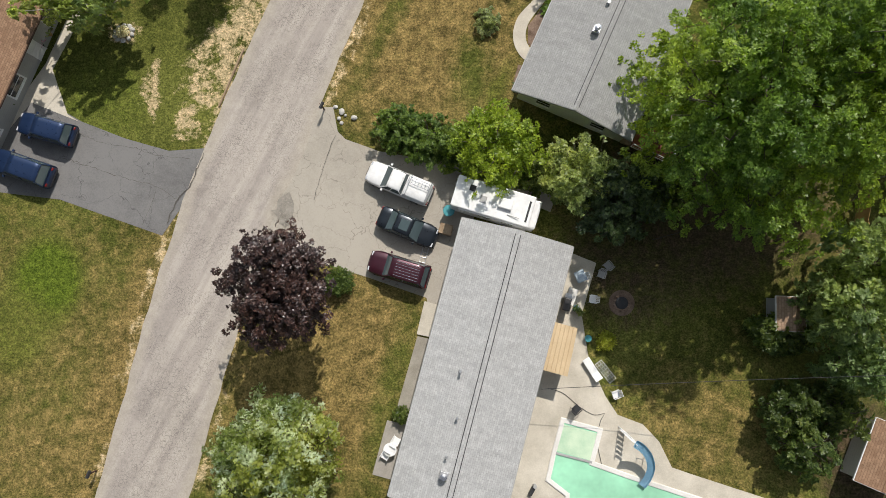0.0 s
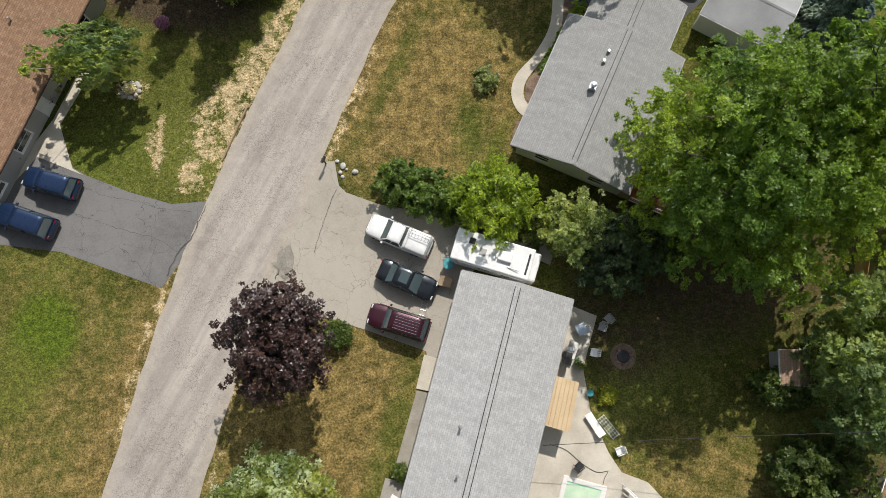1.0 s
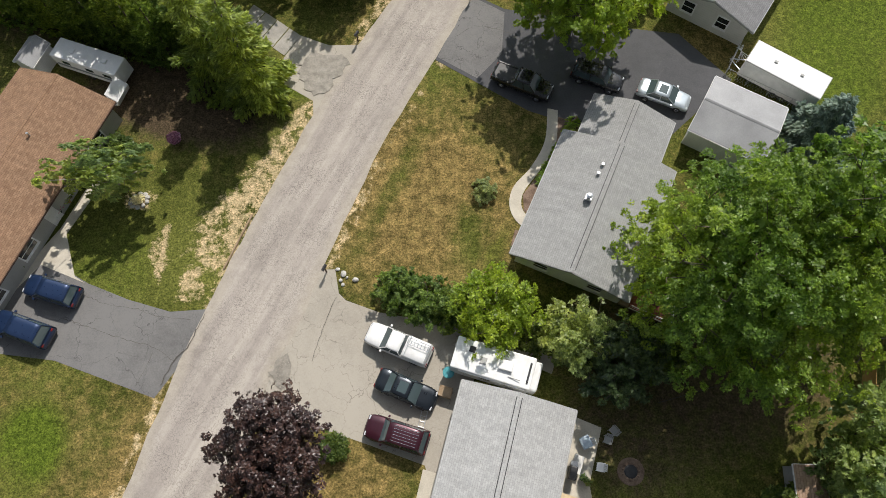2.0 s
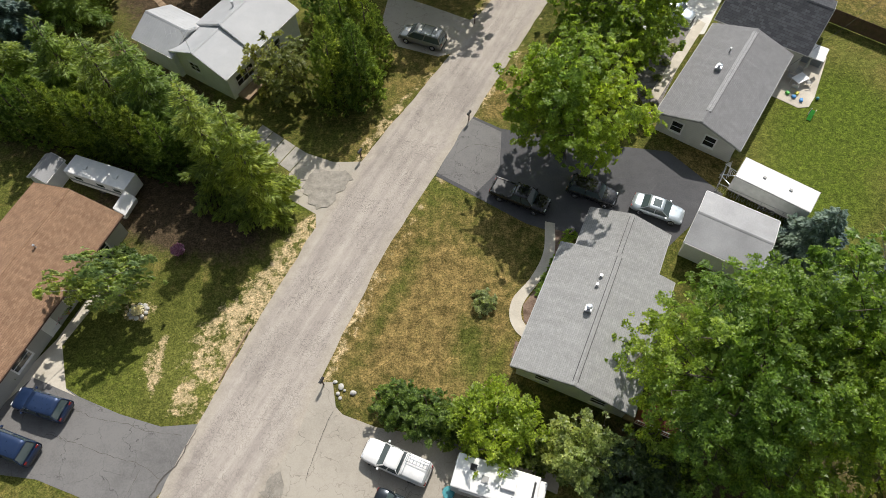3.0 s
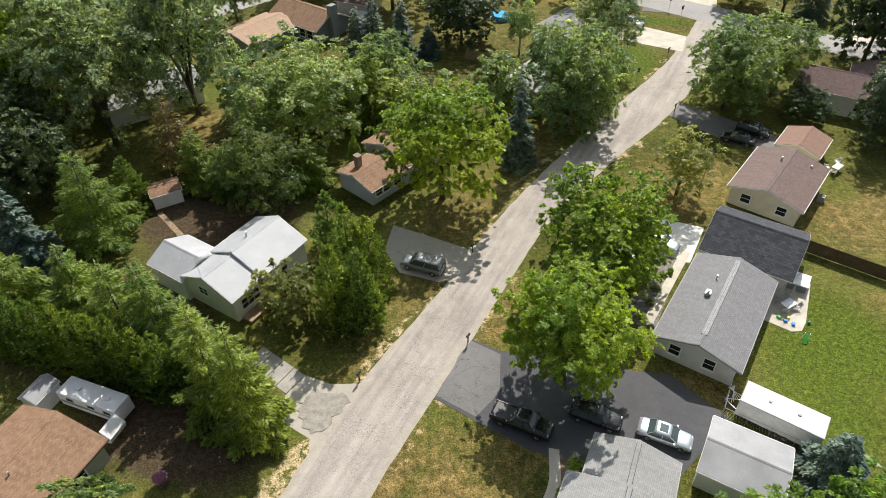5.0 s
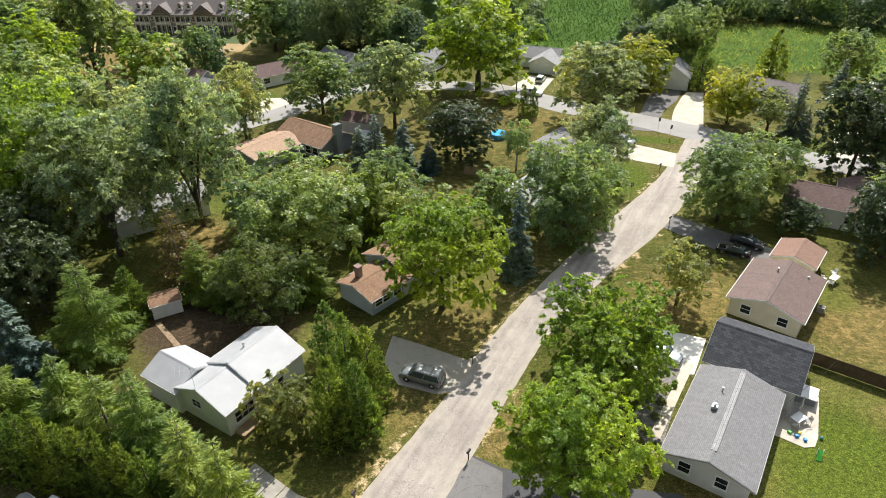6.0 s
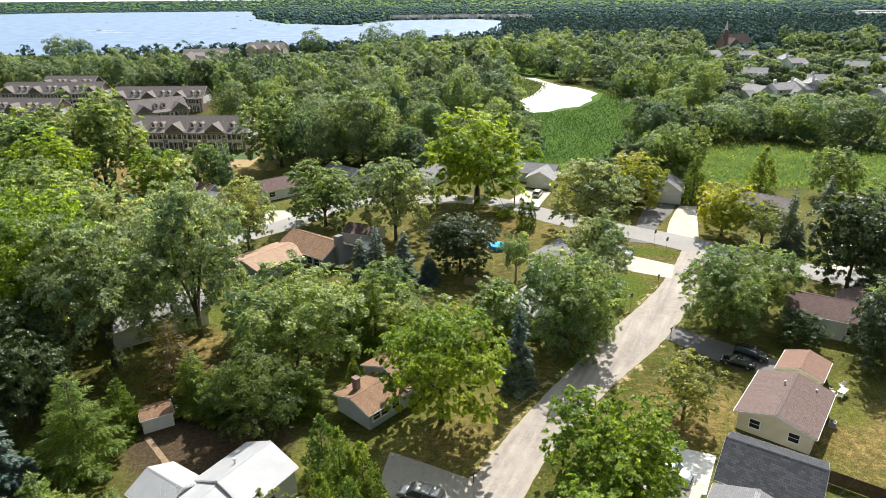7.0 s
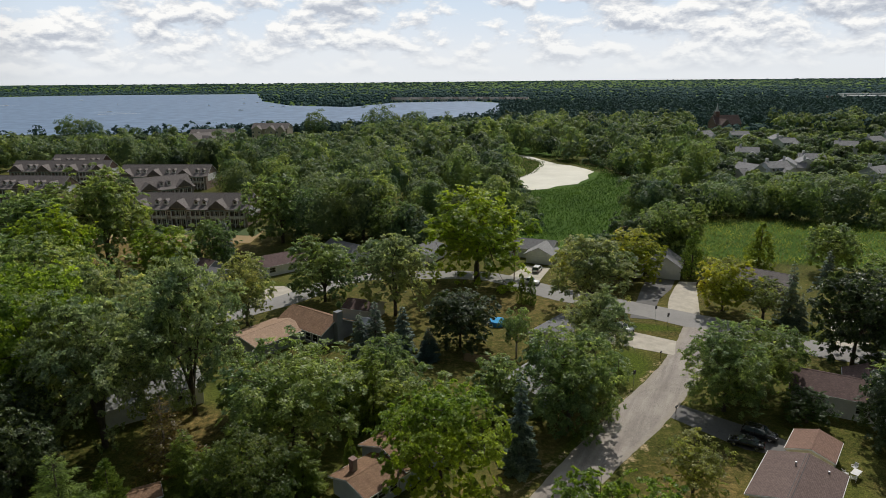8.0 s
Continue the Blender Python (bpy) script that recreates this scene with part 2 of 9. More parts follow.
def water(name, c, rough, scale, bump):
    m, n, b, out = start_material(name)
    pos = n("ShaderNodeNewGeometry").outputs["Position"]
    f = n.noise(pos, scale * 0.1, 4, 0.6)
    n.link(n.ramp(f, [(0.35, tuple(v * 0.8 for v in c)), (0.65, tuple(v * 1.15 for v in c))]), b.inputs["Base Color"])
    b.inputs["Roughness"].default_value = rough
    b.inputs["IOR"].default_value = 1.33
    b.inputs["Specular IOR Level"].default_value = 0.3
    bp = n("ShaderNodeBump")
    bp.inputs["Strength"].default_value = bump
    bp.inputs["Distance"].default_value = 0.1
    n.link(n.noise(pos, scale, 4, 0.6), bp.inputs["Height"])
    n.link(bp.outputs[0], b.inputs["Normal"])
    return m


M_GROUND = ground_material()
M_ROAD = asphalt("road_asphalt", (0.235, 0.212, 0.186), (0.412, 0.375, 0.33), (0.16, 0.143, 0.13), 4.0, 0.8, dust=(0.388, 0.347, 0.292))
M_STREET = asphalt("street_asphalt", (0.235, 0.225, 0.215), (0.335, 0.325, 0.31), (0.2, 0.19, 0.18), 0.7, 0.4)
M_DRIVE_GREY = asphalt("driveway_grey", (0.10, 0.097, 0.097), (0.19, 0.185, 0.18), (0.055, 0.053, 0.053), 0.35, 0.8)
M_DRIVE_BLACK = asphalt("driveway_black", (0.055, 0.056, 0.06), (0.095, 0.095, 0.10), (0.13, 0.13, 0.13), 0.3, 0.4)
M_DRIVE_TAN = asphalt("driveway_tan", (0.27, 0.245, 0.205), (0.40, 0.365, 0.31), (0.14, 0.12, 0.10), 0.5, 0.7)
M_CONCRETE = surf("concrete", (0.42, 0.38, 0.31), (0.62, 0.57, 0.48), 0.5, 0.9, bump=0.1)
M_CONCRETE_WHITE = surf("pale_concrete", (0.60, 0.58, 0.54), (0.78, 0.76, 0.72), 0.3, 0.9, bump=0.1)
M_OLD_CONCRETE = surf("stained_concrete", (0.24, 0.225, 0.20), (0.40, 0.375, 0.335), 0.6, 0.9, bump=0.15)
M_MULCH = surf("bark_mulch", (0.10, 0.065, 0.045), (0.28, 0.20, 0.15), 1.2, 0.95, bump=0.5, grain=9)
M_ROOF_LIGHT = shingle("light_grey_shingles", (0.40, 0.40, 0.395), (0.49, 0.49, 0.482), (0.35, 0.35, 0.345), streak=0.14)
M_ROOF_GREY = shingle("grey_shingles", (0.295, 0.295, 0.29), (0.35, 0.35, 0.342), (0.24, 0.24, 0.236), streak=0.14)
M_ROOF_MID = shingle("mid_grey_shingles", (0.20, 0.20, 0.205), (0.245, 0.245, 0.25), (0.16, 0.16, 0.16), streak=0.12)
M_ROOF_DARK = shingle("charcoal_shingles", (0.038, 0.042, 0.050), (0.075, 0.08, 0.09), (0.02, 0.02, 0.024), row=0.28, width=0.5, streak=0.15)
M_ROOF_BROWN = shingle("brown_shingles", (0.245, 0.145, 0.088), (0.34, 0.215, 0.135), (0.18, 0.105, 0.064), streak=0.2)
M_ROOF_RED = shingle("faded_red_shingles", (0.160, 0.113, 0.100), (0.215, 0.155, 0.138), (0.115, 0.082, 0.072), streak=0.15)
M_ROOF_RUST = shingle("rust_shingles", (0.25, 0.155, 0.115), (0.315, 0.195, 0.148), (0.19, 0.117, 0.087), streak=0.1)
M_ROOF_PLUM = shingle("plum_brown_shingles", (0.13, 0.085, 0.08), (0.18, 0.12, 0.11), (0.09, 0.06, 0.055), streak=0.15)
M_ROOF_ESTATE = shingle("pale_grey_estate_shingles", (0.30, 0.30, 0.305), (0.38, 0.38, 0.385), (0.2, 0.2, 0.2), streak=0.1)
M_ROOF_WEATHERED = shingle("weathered_grey_brown_shingles", (0.185, 0.165, 0.155), (0.250, 0.225, 0.212), (0.13, 0.115, 0.11), streak=0.15)
M_ROOF_TAN = shingle("tan_shingles", (0.40, 0.27, 0.18), (0.50, 0.35, 0.25), (0.3, 0.2, 0.13), streak=0.15)
M_METAL_WHITE = surf("white_metal_roofing", (0.36, 0.37, 0.385), (0.45, 0.46, 0.47), 0.4, 0.5, 0.0, bump=0.03)
M_METAL_GREY = surf("grey_metal_roofing", (0.22, 0.222, 0.228), (0.34, 0.343, 0.35), 0.3, 0.55, 0.1, bump=0.05)
M_SIDE_WHITE = siding("white_siding", (0.84, 0.84, 0.83))
M_SIDE_GREY = siding("grey_siding", (0.42, 0.42, 0.40))
M_SIDE_BLUE = siding("blue_grey_siding", (0.50, 0.55, 0.60))
M_SIDE_CREAM = siding("cream_siding", (0.76, 0.71, 0.54))
M_SIDE_TAUPE = siding("taupe_siding", (0.66, 0.645, 0.61), board=0.25)
M_SIDE_SLATE = siding("slate_siding", (0.24, 0.26, 0.28))
M_BRICK = shingle("red_brick", (0.24, 0.13, 0.11), (0.31, 0.18, 0.15), (0.32, 0.28, 0.25), row=0.075, width=0.22, streak=0.1)
M_TRIM = surf("white_trim", (0.72, 0.72, 0.71), (0.82, 0.82, 0.81), 1.5, 0.5, bump=0.02)
M_TRIM_GREY = surf("grey_fascia", (0.30, 0.30, 0.29), (0.40, 0.40, 0.39), 1.5, 0.6, bump=0.02)
M_DARK = surf("dark_plastic", (0.02, 0.02, 0.022), (0.04, 0.04, 0.042), 2, 0.5, bump=0.03)
M_RUBBER = surf("tyre_rubber", (0.018, 0.018, 0.018), (0.035, 0.034, 0.033), 3, 0.85, bump=0.05)
M_STEEL = surf("galvanised_steel", (0.42, 0.43, 0.44), (0.60, 0.61, 0.62), 3, 0.4, 0.7, bump=0.03)
M_TAR = surf("old_tar", (0.07, 0.065, 0.058), (0.12, 0.11, 0.095), 3, 0.9)
M_SCAR = surf("crumbled_tarmac", (0.20, 0.183, 0.157), (0.36, 0.33, 0.285), 1.6, 0.95, bump=0.5, grain=7)
M_GRAVEL = surf("loose_gravel", (0.24, 0.218, 0.19), (0.42, 0.385, 0.335), 7, 0.95, bump=0.4)
M_WOOD = surf("weathered_wood", (0.22, 0.15, 0.09), (0.38, 0.28, 0.18), 2, 0.85, bump=0.3)
M_WOOD_BROWN = surf("brown_stained_wood", (0.06, 0.035, 0.024), (0.115, 0.065, 0.045), 2, 0.8, bump=0.3)
M_WOOD_RED = surf("red_stained_deck", (0.24, 0.075, 0.045), (0.34, 0.12, 0.075), 2, 0.8, bump=0.2)
M_WOOD_ORANGE = surf("cedar_boards", (0.34, 0.20, 0.07), (0.48, 0.30, 0.12), 1, 0.8, bump=0.2)
M_TAN_PANEL = surf("tan_panel", (0.50, 0.37, 0.22), (0.62, 0.48, 0.30), 0.6, 0.8, bump=0.1)
M_BARK = surf("bark", (0.055, 0.045, 0.035), (0.16, 0.13, 0.10), 3, 0.95, bump=0.6, grain=8)
M_BARK_PALE = surf("pale_bark", (0.22, 0.20, 0.17), (0.45, 0.42, 0.37), 3, 0.9, bump=0.4, grain=8)
M_STONE = surf("field_stone", (0.35, 0.34, 0.31), (0.62, 0.60, 0.56), 2, 0.85, bump=0.4)
M_GLASS = glass("window_glass")
M_CARGLASS = glass("car_glass", (0.06, 0.085, 0.09))
M_LAMP = glass("lamp_lens", (0.55, 0.57, 0.6), 0.15)
M_TAIL = glass("tail_lens", (0.22, 0.01, 0.01), 0.2)
M_CHROME = surf("bright_metal", (0.6, 0.6, 0.62), (0.75, 0.75, 0.77), 4, 0.25, 0.9, bump=0)
M_WHITE_PLASTIC = surf("white_plastic", (0.74, 0.74, 0.73), (0.85, 0.85, 0.84), 2, 0.4, bump=0.02)
M_BLUE_PLASTIC = surf("blue_plastic", (0.03, 0.20, 0.55), (0.06, 0.32, 0.72), 2, 0.4, bump=0.02)
M_GREEN_PLASTIC = surf("green_plastic", (0.05, 0.35, 0.04), (0.09, 0.5, 0.07), 2, 0.4, bump=0.02)
M_YELLOW_PLASTIC = surf("yellow_plastic", (0.6, 0.5, 0.04), (0.75, 0.65, 0.1), 2, 0.4, bump=0.02)
M_TEAL_PLASTIC = surf("teal_plastic", (0.05, 0.24, 0.27), (0.09, 0.34, 0.37), 2, 0.4, bump=0.02)
M_POOL_WATER = water("green_pool_water", (0.33, 0.66, 0.45), 0.06, 3.0, 0.05)
M_POOL_BLUE = water("blue_pool_water", (0.10, 0.42, 0.75), 0.1, 3.0, 0.05)
M_LAKE = water("lake_water", (0.165, 0.245, 0.365), 0.6, 0.5, 0.2)
M_POND = surf("pale_algae_water", (0.55, 0.53, 0.42), (0.72, 0.70, 0.58), 0.05, 0.6, bump=0.02)
M_L_MAPLE = leaf("maple_leaves", (0.111, 0.177, 0.028), (0.210, 0.300, 0.047), (0.371, 0.486, 0.089))
M_L_BRIGHT = leaf("bright_leaves", (0.144, 0.218, 0.030), (0.239, 0.341, 0.049), (0.389, 0.504, 0.093))
M_L_ASH = leaf("ash_leaves", (0.123, 0.183, 0.082), (0.220, 0.299, 0.135), (0.364, 0.457, 0.233))
M_L_SILVER = leaf("silver_maple_leaves", (0.145, 0.190, 0.106), (0.260, 0.322, 0.180), (0.505, 0.562, 0.380))
M_L_POPLAR = leaf("white_backed_leaves", (0.160, 0.185, 0.040), (0.280, 0.310, 0.070), (0.450, 0.460, 0.160), turned=(0.70, 0.73, 0.58))
M_L_DARK = leaf("dark_leaves", (0.032, 0.057, 0.025), (0.064, 0.101, 0.043), (0.119, 0.168, 0.075), through_light=0.35)
M_L_BUSH = leaf("bush_leaves", (0.055, 0.095, 0.028), (0.105, 0.158, 0.046), (0.189, 0.245, 0.081))
M_L_PLUM = leaf("plum_maple_leaves", (0.026, 0.012, 0.013), (0.055, 0.027, 0.027), (0.125, 0.066, 0.060), 0.38, 0.15, gloss=0.6)
M_L_HONEY = leaf("yellow_leaves", (0.244, 0.268, 0.030), (0.394, 0.408, 0.057), (0.554, 0.554, 0.117))
M_L_PINE = leaf("pine_needles", (0.114, 0.162, 0.035), (0.207, 0.282, 0.063), (0.359, 0.456, 0.117), 0.5, 0.5)
M_L_CEDAR = leaf("cedar_sprays", (0.074, 0.120, 0.029), (0.151, 0.223, 0.049), (0.286, 0.372, 0.097), 0.5, 0.5)
M_L_SPRUCE = leaf("spruce_needles", (0.086, 0.129, 0.113), (0.166, 0.229, 0.208), (0.300, 0.382, 0.355), 0.6, 0.3)
M_L_OLIVE = leaf("olive_leaves", (0.106, 0.132, 0.046), (0.198, 0.237, 0.090), (0.328, 0.384, 0.166))
M_L_DRY = leaf("browning_needles", (0.12, 0.075, 0.03), (0.20, 0.15, 0.05), (0.26, 0.24, 0.07))
M_L_PINK = leaf("pink_petals", (0.26, 0.08, 0.22), (0.48, 0.20, 0.42), (0.62, 0.38, 0.56), through_light=0.15)
M_L_WHITE = leaf("white_petals", (0.40, 0.42, 0.34), (0.62, 0.63, 0.56), (0.75, 0.75, 0.68), through_light=0.1)
M_L_WOODS = leaf("woodland_leaves", (0.102, 0.158, 0.099), (0.139, 0.206, 0.125), (0.194, 0.272, 0.168), 0.6, 0.4, gloss=0.3)
M_L_WOODS_PALE = leaf("pale_woodland_leaves", (0.168, 0.232, 0.099), (0.214, 0.288, 0.124), (0.280, 0.362, 0.170), 0.6, 0.45, gloss=0.3)
M_L_WOODS_DEEP = leaf("deep_woodland_leaves", (0.062, 0.098, 0.058), (0.086, 0.130, 0.076), (0.120, 0.172, 0.100), 0.6, 0.35, gloss=0.3)
# blue cast of the far leaf colour stands in for aerial haze
M_L_FAR_HAZE = leaf("hazed_far_foliage", (0.060, 0.110, 0.118), (0.074, 0.128, 0.138), (0.094, 0.152, 0.162), 0.9, 0.05, gloss=0.05, even=True)
M_L_REED = leaf("reeds", (0.046, 0.100, 0.018), (0.060, 0.122, 0.023), (0.081, 0.148, 0.036), 0.7, 0.3, gloss=0.1)
M_L_MEADOW = leaf("meadow_grass", (0.150, 0.190, 0.066), (0.182, 0.224, 0.080), (0.224, 0.262, 0.100), gloss=0.2)


# ---- mesh helpers ----
def part(name, bm, material, parent, label="", m=None):
    """Links a bmesh (or a ready mesh) as one mesh object under a thing or a part."""
    if isinstance(bm, bmesh.types.BMesh):
        me = bpy.data.meshes.new(name)
        bm.to_mesh(me)
        bm.free()
    else:
        me = bm
    if not me.materials:
        me.materials.append(material)
    ob = new(name, me)
    ob.parent = parent
    if m is not None:
        ob.matrix_basis = m
    if label:
        ob["label"] = label
    return ob


def thing(name, label, category, x, y, z=0.0, rz=0.0, group="", kind="", scale=1.0):
    ob = new(name)
    ob.matrix_basis = pose(x, y, z, 0, 0, rz)
    ob.scale = (scale,) * 3
    ob.empty_display_size = 0.3
    return tagged(ob, label, category, group, kind)


def solid(name, bm, material, label, category, group="", kind="", m=None):
    """A thing that is one mesh."""
    return tagged(part(name, bm, material, None, label, m), label, category, group, kind)


def box(bm, x0, y0, z0, x1, y1, z1, m=None):
    vs = [bm.verts.new(p) for p in ((x0, y0, z0), (x1, y0, z0), (x1, y1, z0), (x0, y1, z0),
                                    (x0, y0, z1), (x1, y0, z1), (x1, y1, z1), (x0, y1, z1))]
    for f in ((3, 2, 1, 0), (4, 5, 6, 7), (0, 1, 5, 4), (1, 2, 6, 5), (2, 3, 7, 6), (3, 0, 4, 7)):
        bm.faces.new([vs[i] for i in f])
    if m is not None:
        bmesh.ops.transform(bm, matrix=m, verts=vs)
    return vs


def boxed(*boxes, bevel=0.0):
    bm = bmesh.new()
    for b in boxes:
        box(bm, *b)
    if bevel:
        bmesh.ops.bevel(bm, geom=list(bm.edges), offset=bevel, segments=2, affect="EDGES", profile=0.5)
    return bm


def rod(bm, a, b, r0, r1=None, n=6):
    """A tapered round bar from a to b."""
    r1 = r0 if r1 is None else r1
    a, b = Vector(a), Vector(b)
    q = (b - a).to_track_quat("Z", "Y")
    rings = []
    for p, r in ((a, r0), (b, r1)):
        rings.append([bm.verts.new(p + q @ Vector((r * math.cos(2 * math.pi * i / n), r * math.sin(2 * math.pi * i / n), 0)))
                      for i in range(n)])
    for i in range(n):
        j = (i + 1) % n
        bm.faces.new((rings[0][i], rings[0][j], rings[1][j], rings[1][i]))
    bm.faces.new(rings[0][::-1])
    bm.faces.new(rings[1])


def rods(*bars, r=0.02, n=6):
    bm = bmesh.new()
    for a, b in bars:
        rod(bm, a, b, r, r, n)
    return bm


def tube(points, r, n=5):
    """One round cable through the points."""
    bm = bmesh.new()
    rings = []
    p = [Vector(q) for q in points]
    for i, c in enumerate(p):
        q = (p[min(i + 1, len(p) - 1)] - p[max(i - 1, 0)]).to_track_quat("Z", "Y")
        rings.append([bm.verts.new(c + q @ Vector((r * math.cos(2 * math.pi * k / n), r * math.sin(2 * math.pi * k / n), 0))) for k in range(n)])
    for a, b in zip(rings, rings[1:]):
        for k in range(n):
            bm.faces.new((a[k], a[(k + 1) % n], b[(k + 1) % n], b[k]))
    bm.faces.new(rings[0][::-1])
    bm.faces.new(rings[-1])
    return bm


def slab(points, z0, z1):
    """A flat plate with the given outline."""
    bm = bmesh.new()
    low = [bm.verts.new((x, y, z0)) for x, y in points]
    top = [bm.verts.new((x, y, z1)) for x, y in points]
    f = bm.faces.new(top)
    bm.faces.new(low[::-1])
    k = len(points)
    for i in range(k):
        j = (i + 1) % k
        bm.faces.new((low[i], low[j], top[j], top[i]))
    bmesh.ops.recalc_face_normals(bm, faces=bm.faces)
    bmesh.ops.triangulate(bm, faces=[g for g in bm.faces if len(g.verts) > 4])
    return bm


def resample(points, step, wobble=0.0, seed=0):
    """A smooth line (Catmull-Rom) through the points, in even steps, with a ragged edge."""
    rng = np.random.default_rng(seed)
    p = np.array(points, float)
    p = np.vstack([2 * p[0] - p[1], p, 2 * p[-1] - p[-2]])
    out = []
    for i in range(1, len(p) - 2):
        k = max(2, int(np.linalg.norm(p[i + 1] - p[i]) / step))
        for t in np.arange(k) / k:
            a, b, c, d = p[i - 1], p[i], p[i + 1], p[i + 2]
            out.append(0.5 * (2 * b + (c - a) * t + (2 * a - 5 * b + 4 * c - d) * t ** 2 + (3 * b - a - 3 * c + d) * t ** 3))
    out.append(p[-2])
    out = np.array(out)
    if wobble:
        out = out + rng.normal(0, wobble, out.shape)
    return out


def ribbon(left, right, z0, z1, step=0.7, wobble=0.10, crown=0.0):
    """A road between two edge lines given by the same number of points, with ragged edges and real thickness."""
    a, b = resample(left, step, 0, 1), resample(right, step, 0, 2)
    k = max(len(a), len(b))
    rng = np.random.default_rng(5)

    def even(p):
        s = np.linspace(0, 1, len(p))
        q = np.linspace(0, 1, k)
        r = np.stack([np.interp(q, s, p[:, i]) for i in range(2)], 1)
        n = rng.normal(0, wobble, k)
        return r, np.convolve(n, [0.25, 0.5, 0.25], "same")

    (a, na), (b, nb) = even(a), even(b)
    d = (b - a) / np.linalg.norm(b - a, axis=1)[:, None]
    a, b = a + d * na[:, None], b + d * nb[:, None]
    bm = bmesh.new()
    edge = bm.verts.layers.float.new("edge")
    rows = []
    for i in range(k):
        row = [bm.verts.new((*a[i], z0))]
        for f in (0.0, 0.08, 0.2, 0.5, 0.8, 0.92, 1.0):
            row.append(bm.verts.new((*(a[i] * (1 - f) + b[i] * f), z1 + crown * 4 * f * (1 - f))))
        row.append(bm.verts.new((*b[i], z0)))
        for v, e in zip(row, (1, 1, 0.75, 0.2, 0, 0.2, 0.75, 1, 1)):
            v[edge] = e
        rows.append(row)
    for r, s in zip(rows, rows[1:]):
        for i in range(8):
            bm.faces.new((r[i], r[i + 1], s[i + 1], s[i]))
    bmesh.ops.recalc_face_normals(bm, faces=bm.faces)
    return bm


def blades(name, centre, tip, normal, length, width, fold=0.12, sides=4):
    """A mesh of many leaf blades, all arguments arrays: pointed and folded a little along the midrib, or plain three-cornered ones."""
    n = len(centre)
    tip = tip / np.linalg.norm(tip, axis=1)[:, None]
    side = np.cross(tip, normal)
    side /= np.maximum(np.linalg.norm(side, axis=1), 1e-6)[:, None]
    nor = np.cross(side, tip)
    L, W = np.broadcast_to(length, n)[:, None], np.broadcast_to(width, n)[:, None]
    v = np.empty((n, sides, 3), np.float32)
    if sides == 4:
        v[:, 0] = centre - tip * L / 2
        v[:, 1] = centre + side * W / 2 + nor * W * fold
        v[:, 2] = centre + tip * L / 2
        v[:, 3] = centre - side * W / 2 + nor * W * fold
    else:
        v[:, 0] = centre - tip * L * 0.4 - side * W * 0.5
        v[:, 1] = centre - tip * L * 0.4 + side * W * 0.5
        v[:, 2] = centre + tip * L * 0.6
    me = bpy.data.meshes.new(name)
    me.vertices.add(sides * n)
    me.vertices.foreach_set("co", v.ravel())
    me.loops.add(sides * n)
    me.loops.foreach_set("vertex_index", np.arange(sides * n, dtype=np.int32))
    me.polygons.add(n)
    me.polygons.foreach_set("loop_start", np.arange(0, sides * n, sides, dtype=np.int32))
    me.polygons.foreach_set("loop_total", np.full(n, sides, dtype=np.int32))
    me.update(calc_edges=True)
    return me


def unit(rng, n):
    v = rng.normal(size=(n, 3))
    return v / np.linalg.norm(v, axis=1)[:, None]


# ---- ground ----
def graded(lo, hi, fine_lo, fine_hi, step):
    inner = np.arange(fine_lo, fine_hi + step / 2, step)
    out_hi, out_lo, d = [], [], step
    v = fine_hi
    while v < hi:
        d *= 1.28
        v += d
        out_hi.append(min(v, hi))
    v, d = fine_lo, step
    while v > lo:
        d *= 1.28
        v -= d
        out_lo.append(max(v, lo))
    return np.array(out_lo[::-1] + list(inner) + out_hi)


GX = graded(-5200, 5200, -60, 85, 1.0)
GY = graded(-600, 5200, -22, 150, 1.0)
XX, YY = np.meshgrid(GX, GY)
COVER = {k: np.zeros(XX.shape) for k in ("dry", "sand", "lush", "earth", "marsh")}
COVER["dry"][:] = 0.30
COVER["earth"][YY > 240] = 0.3
COVER["marsh"][YY > 430] = 1.0


def patch(layer, x, y, rx, ry, value, turn=0.0):
    """Lays a soft oval of cover on the sheet; the material frays its edge."""
    c, s = math.cos(radians(turn)), math.sin(radians(turn))
    u, v = ((XX - x) * c + (YY - y) * s) / rx, (-(XX - x) * s + (YY - y) * c) / ry
    k = np.clip(1.6 - 1.1 * np.sqrt(u * u + v * v), 0, 1)
    COVER[layer][:] = COVER[layer] * (1 - k) + value * k


patch("dry", -30, -6, 10, 12, 0.50, 72)
patch("dry", -25.5, -6, 2.2, 14, 0.72, -15)
patch("lush", -32.0, 1.6, 3.0, 3.6, 0.85, 0)
patch("lush", -34.5, -2.5, 3.5, 4, 0.5, 0)
patch("dry", -32, -12, 5, 3, 0.62, 0)
patch("dry", -9, -5, 9, 10, 0.72, 75)
patch("dry", -4.5, -7, 1.6, 8, 0.35, -14)
patch("dry", -14, -13, 2, 4, 0.45, 0)
patch("dry", -3, 22, 8, 9, 0.82, 60)
patch("dry", -4.5, 24, 1.0, 8, 0.42, -26)
patch("dry", 1.5, 18.5, 1.6, 3.0, 0.3, 0)
patch("dry", 4.5, 30, 4, 3, 0.5, 0)
patch("lush", 3.6, 17, 1.0, 3.5, 0.5, -25)
patch("dry", -27, 17, 6, 6, 0.05, 0)
patch("lush", -28, 16, 5, 5, 0.42, 0)
patch("sand", -16.6, 23.0, 1.6, 5.5, 0.62, -24)
patch("sand", -19.2, 19.5, 2.4, 4.5, 0.54, -24)
patch("sand", -18.7, 15.3, 0.6, 4.5, 0.62, -20)
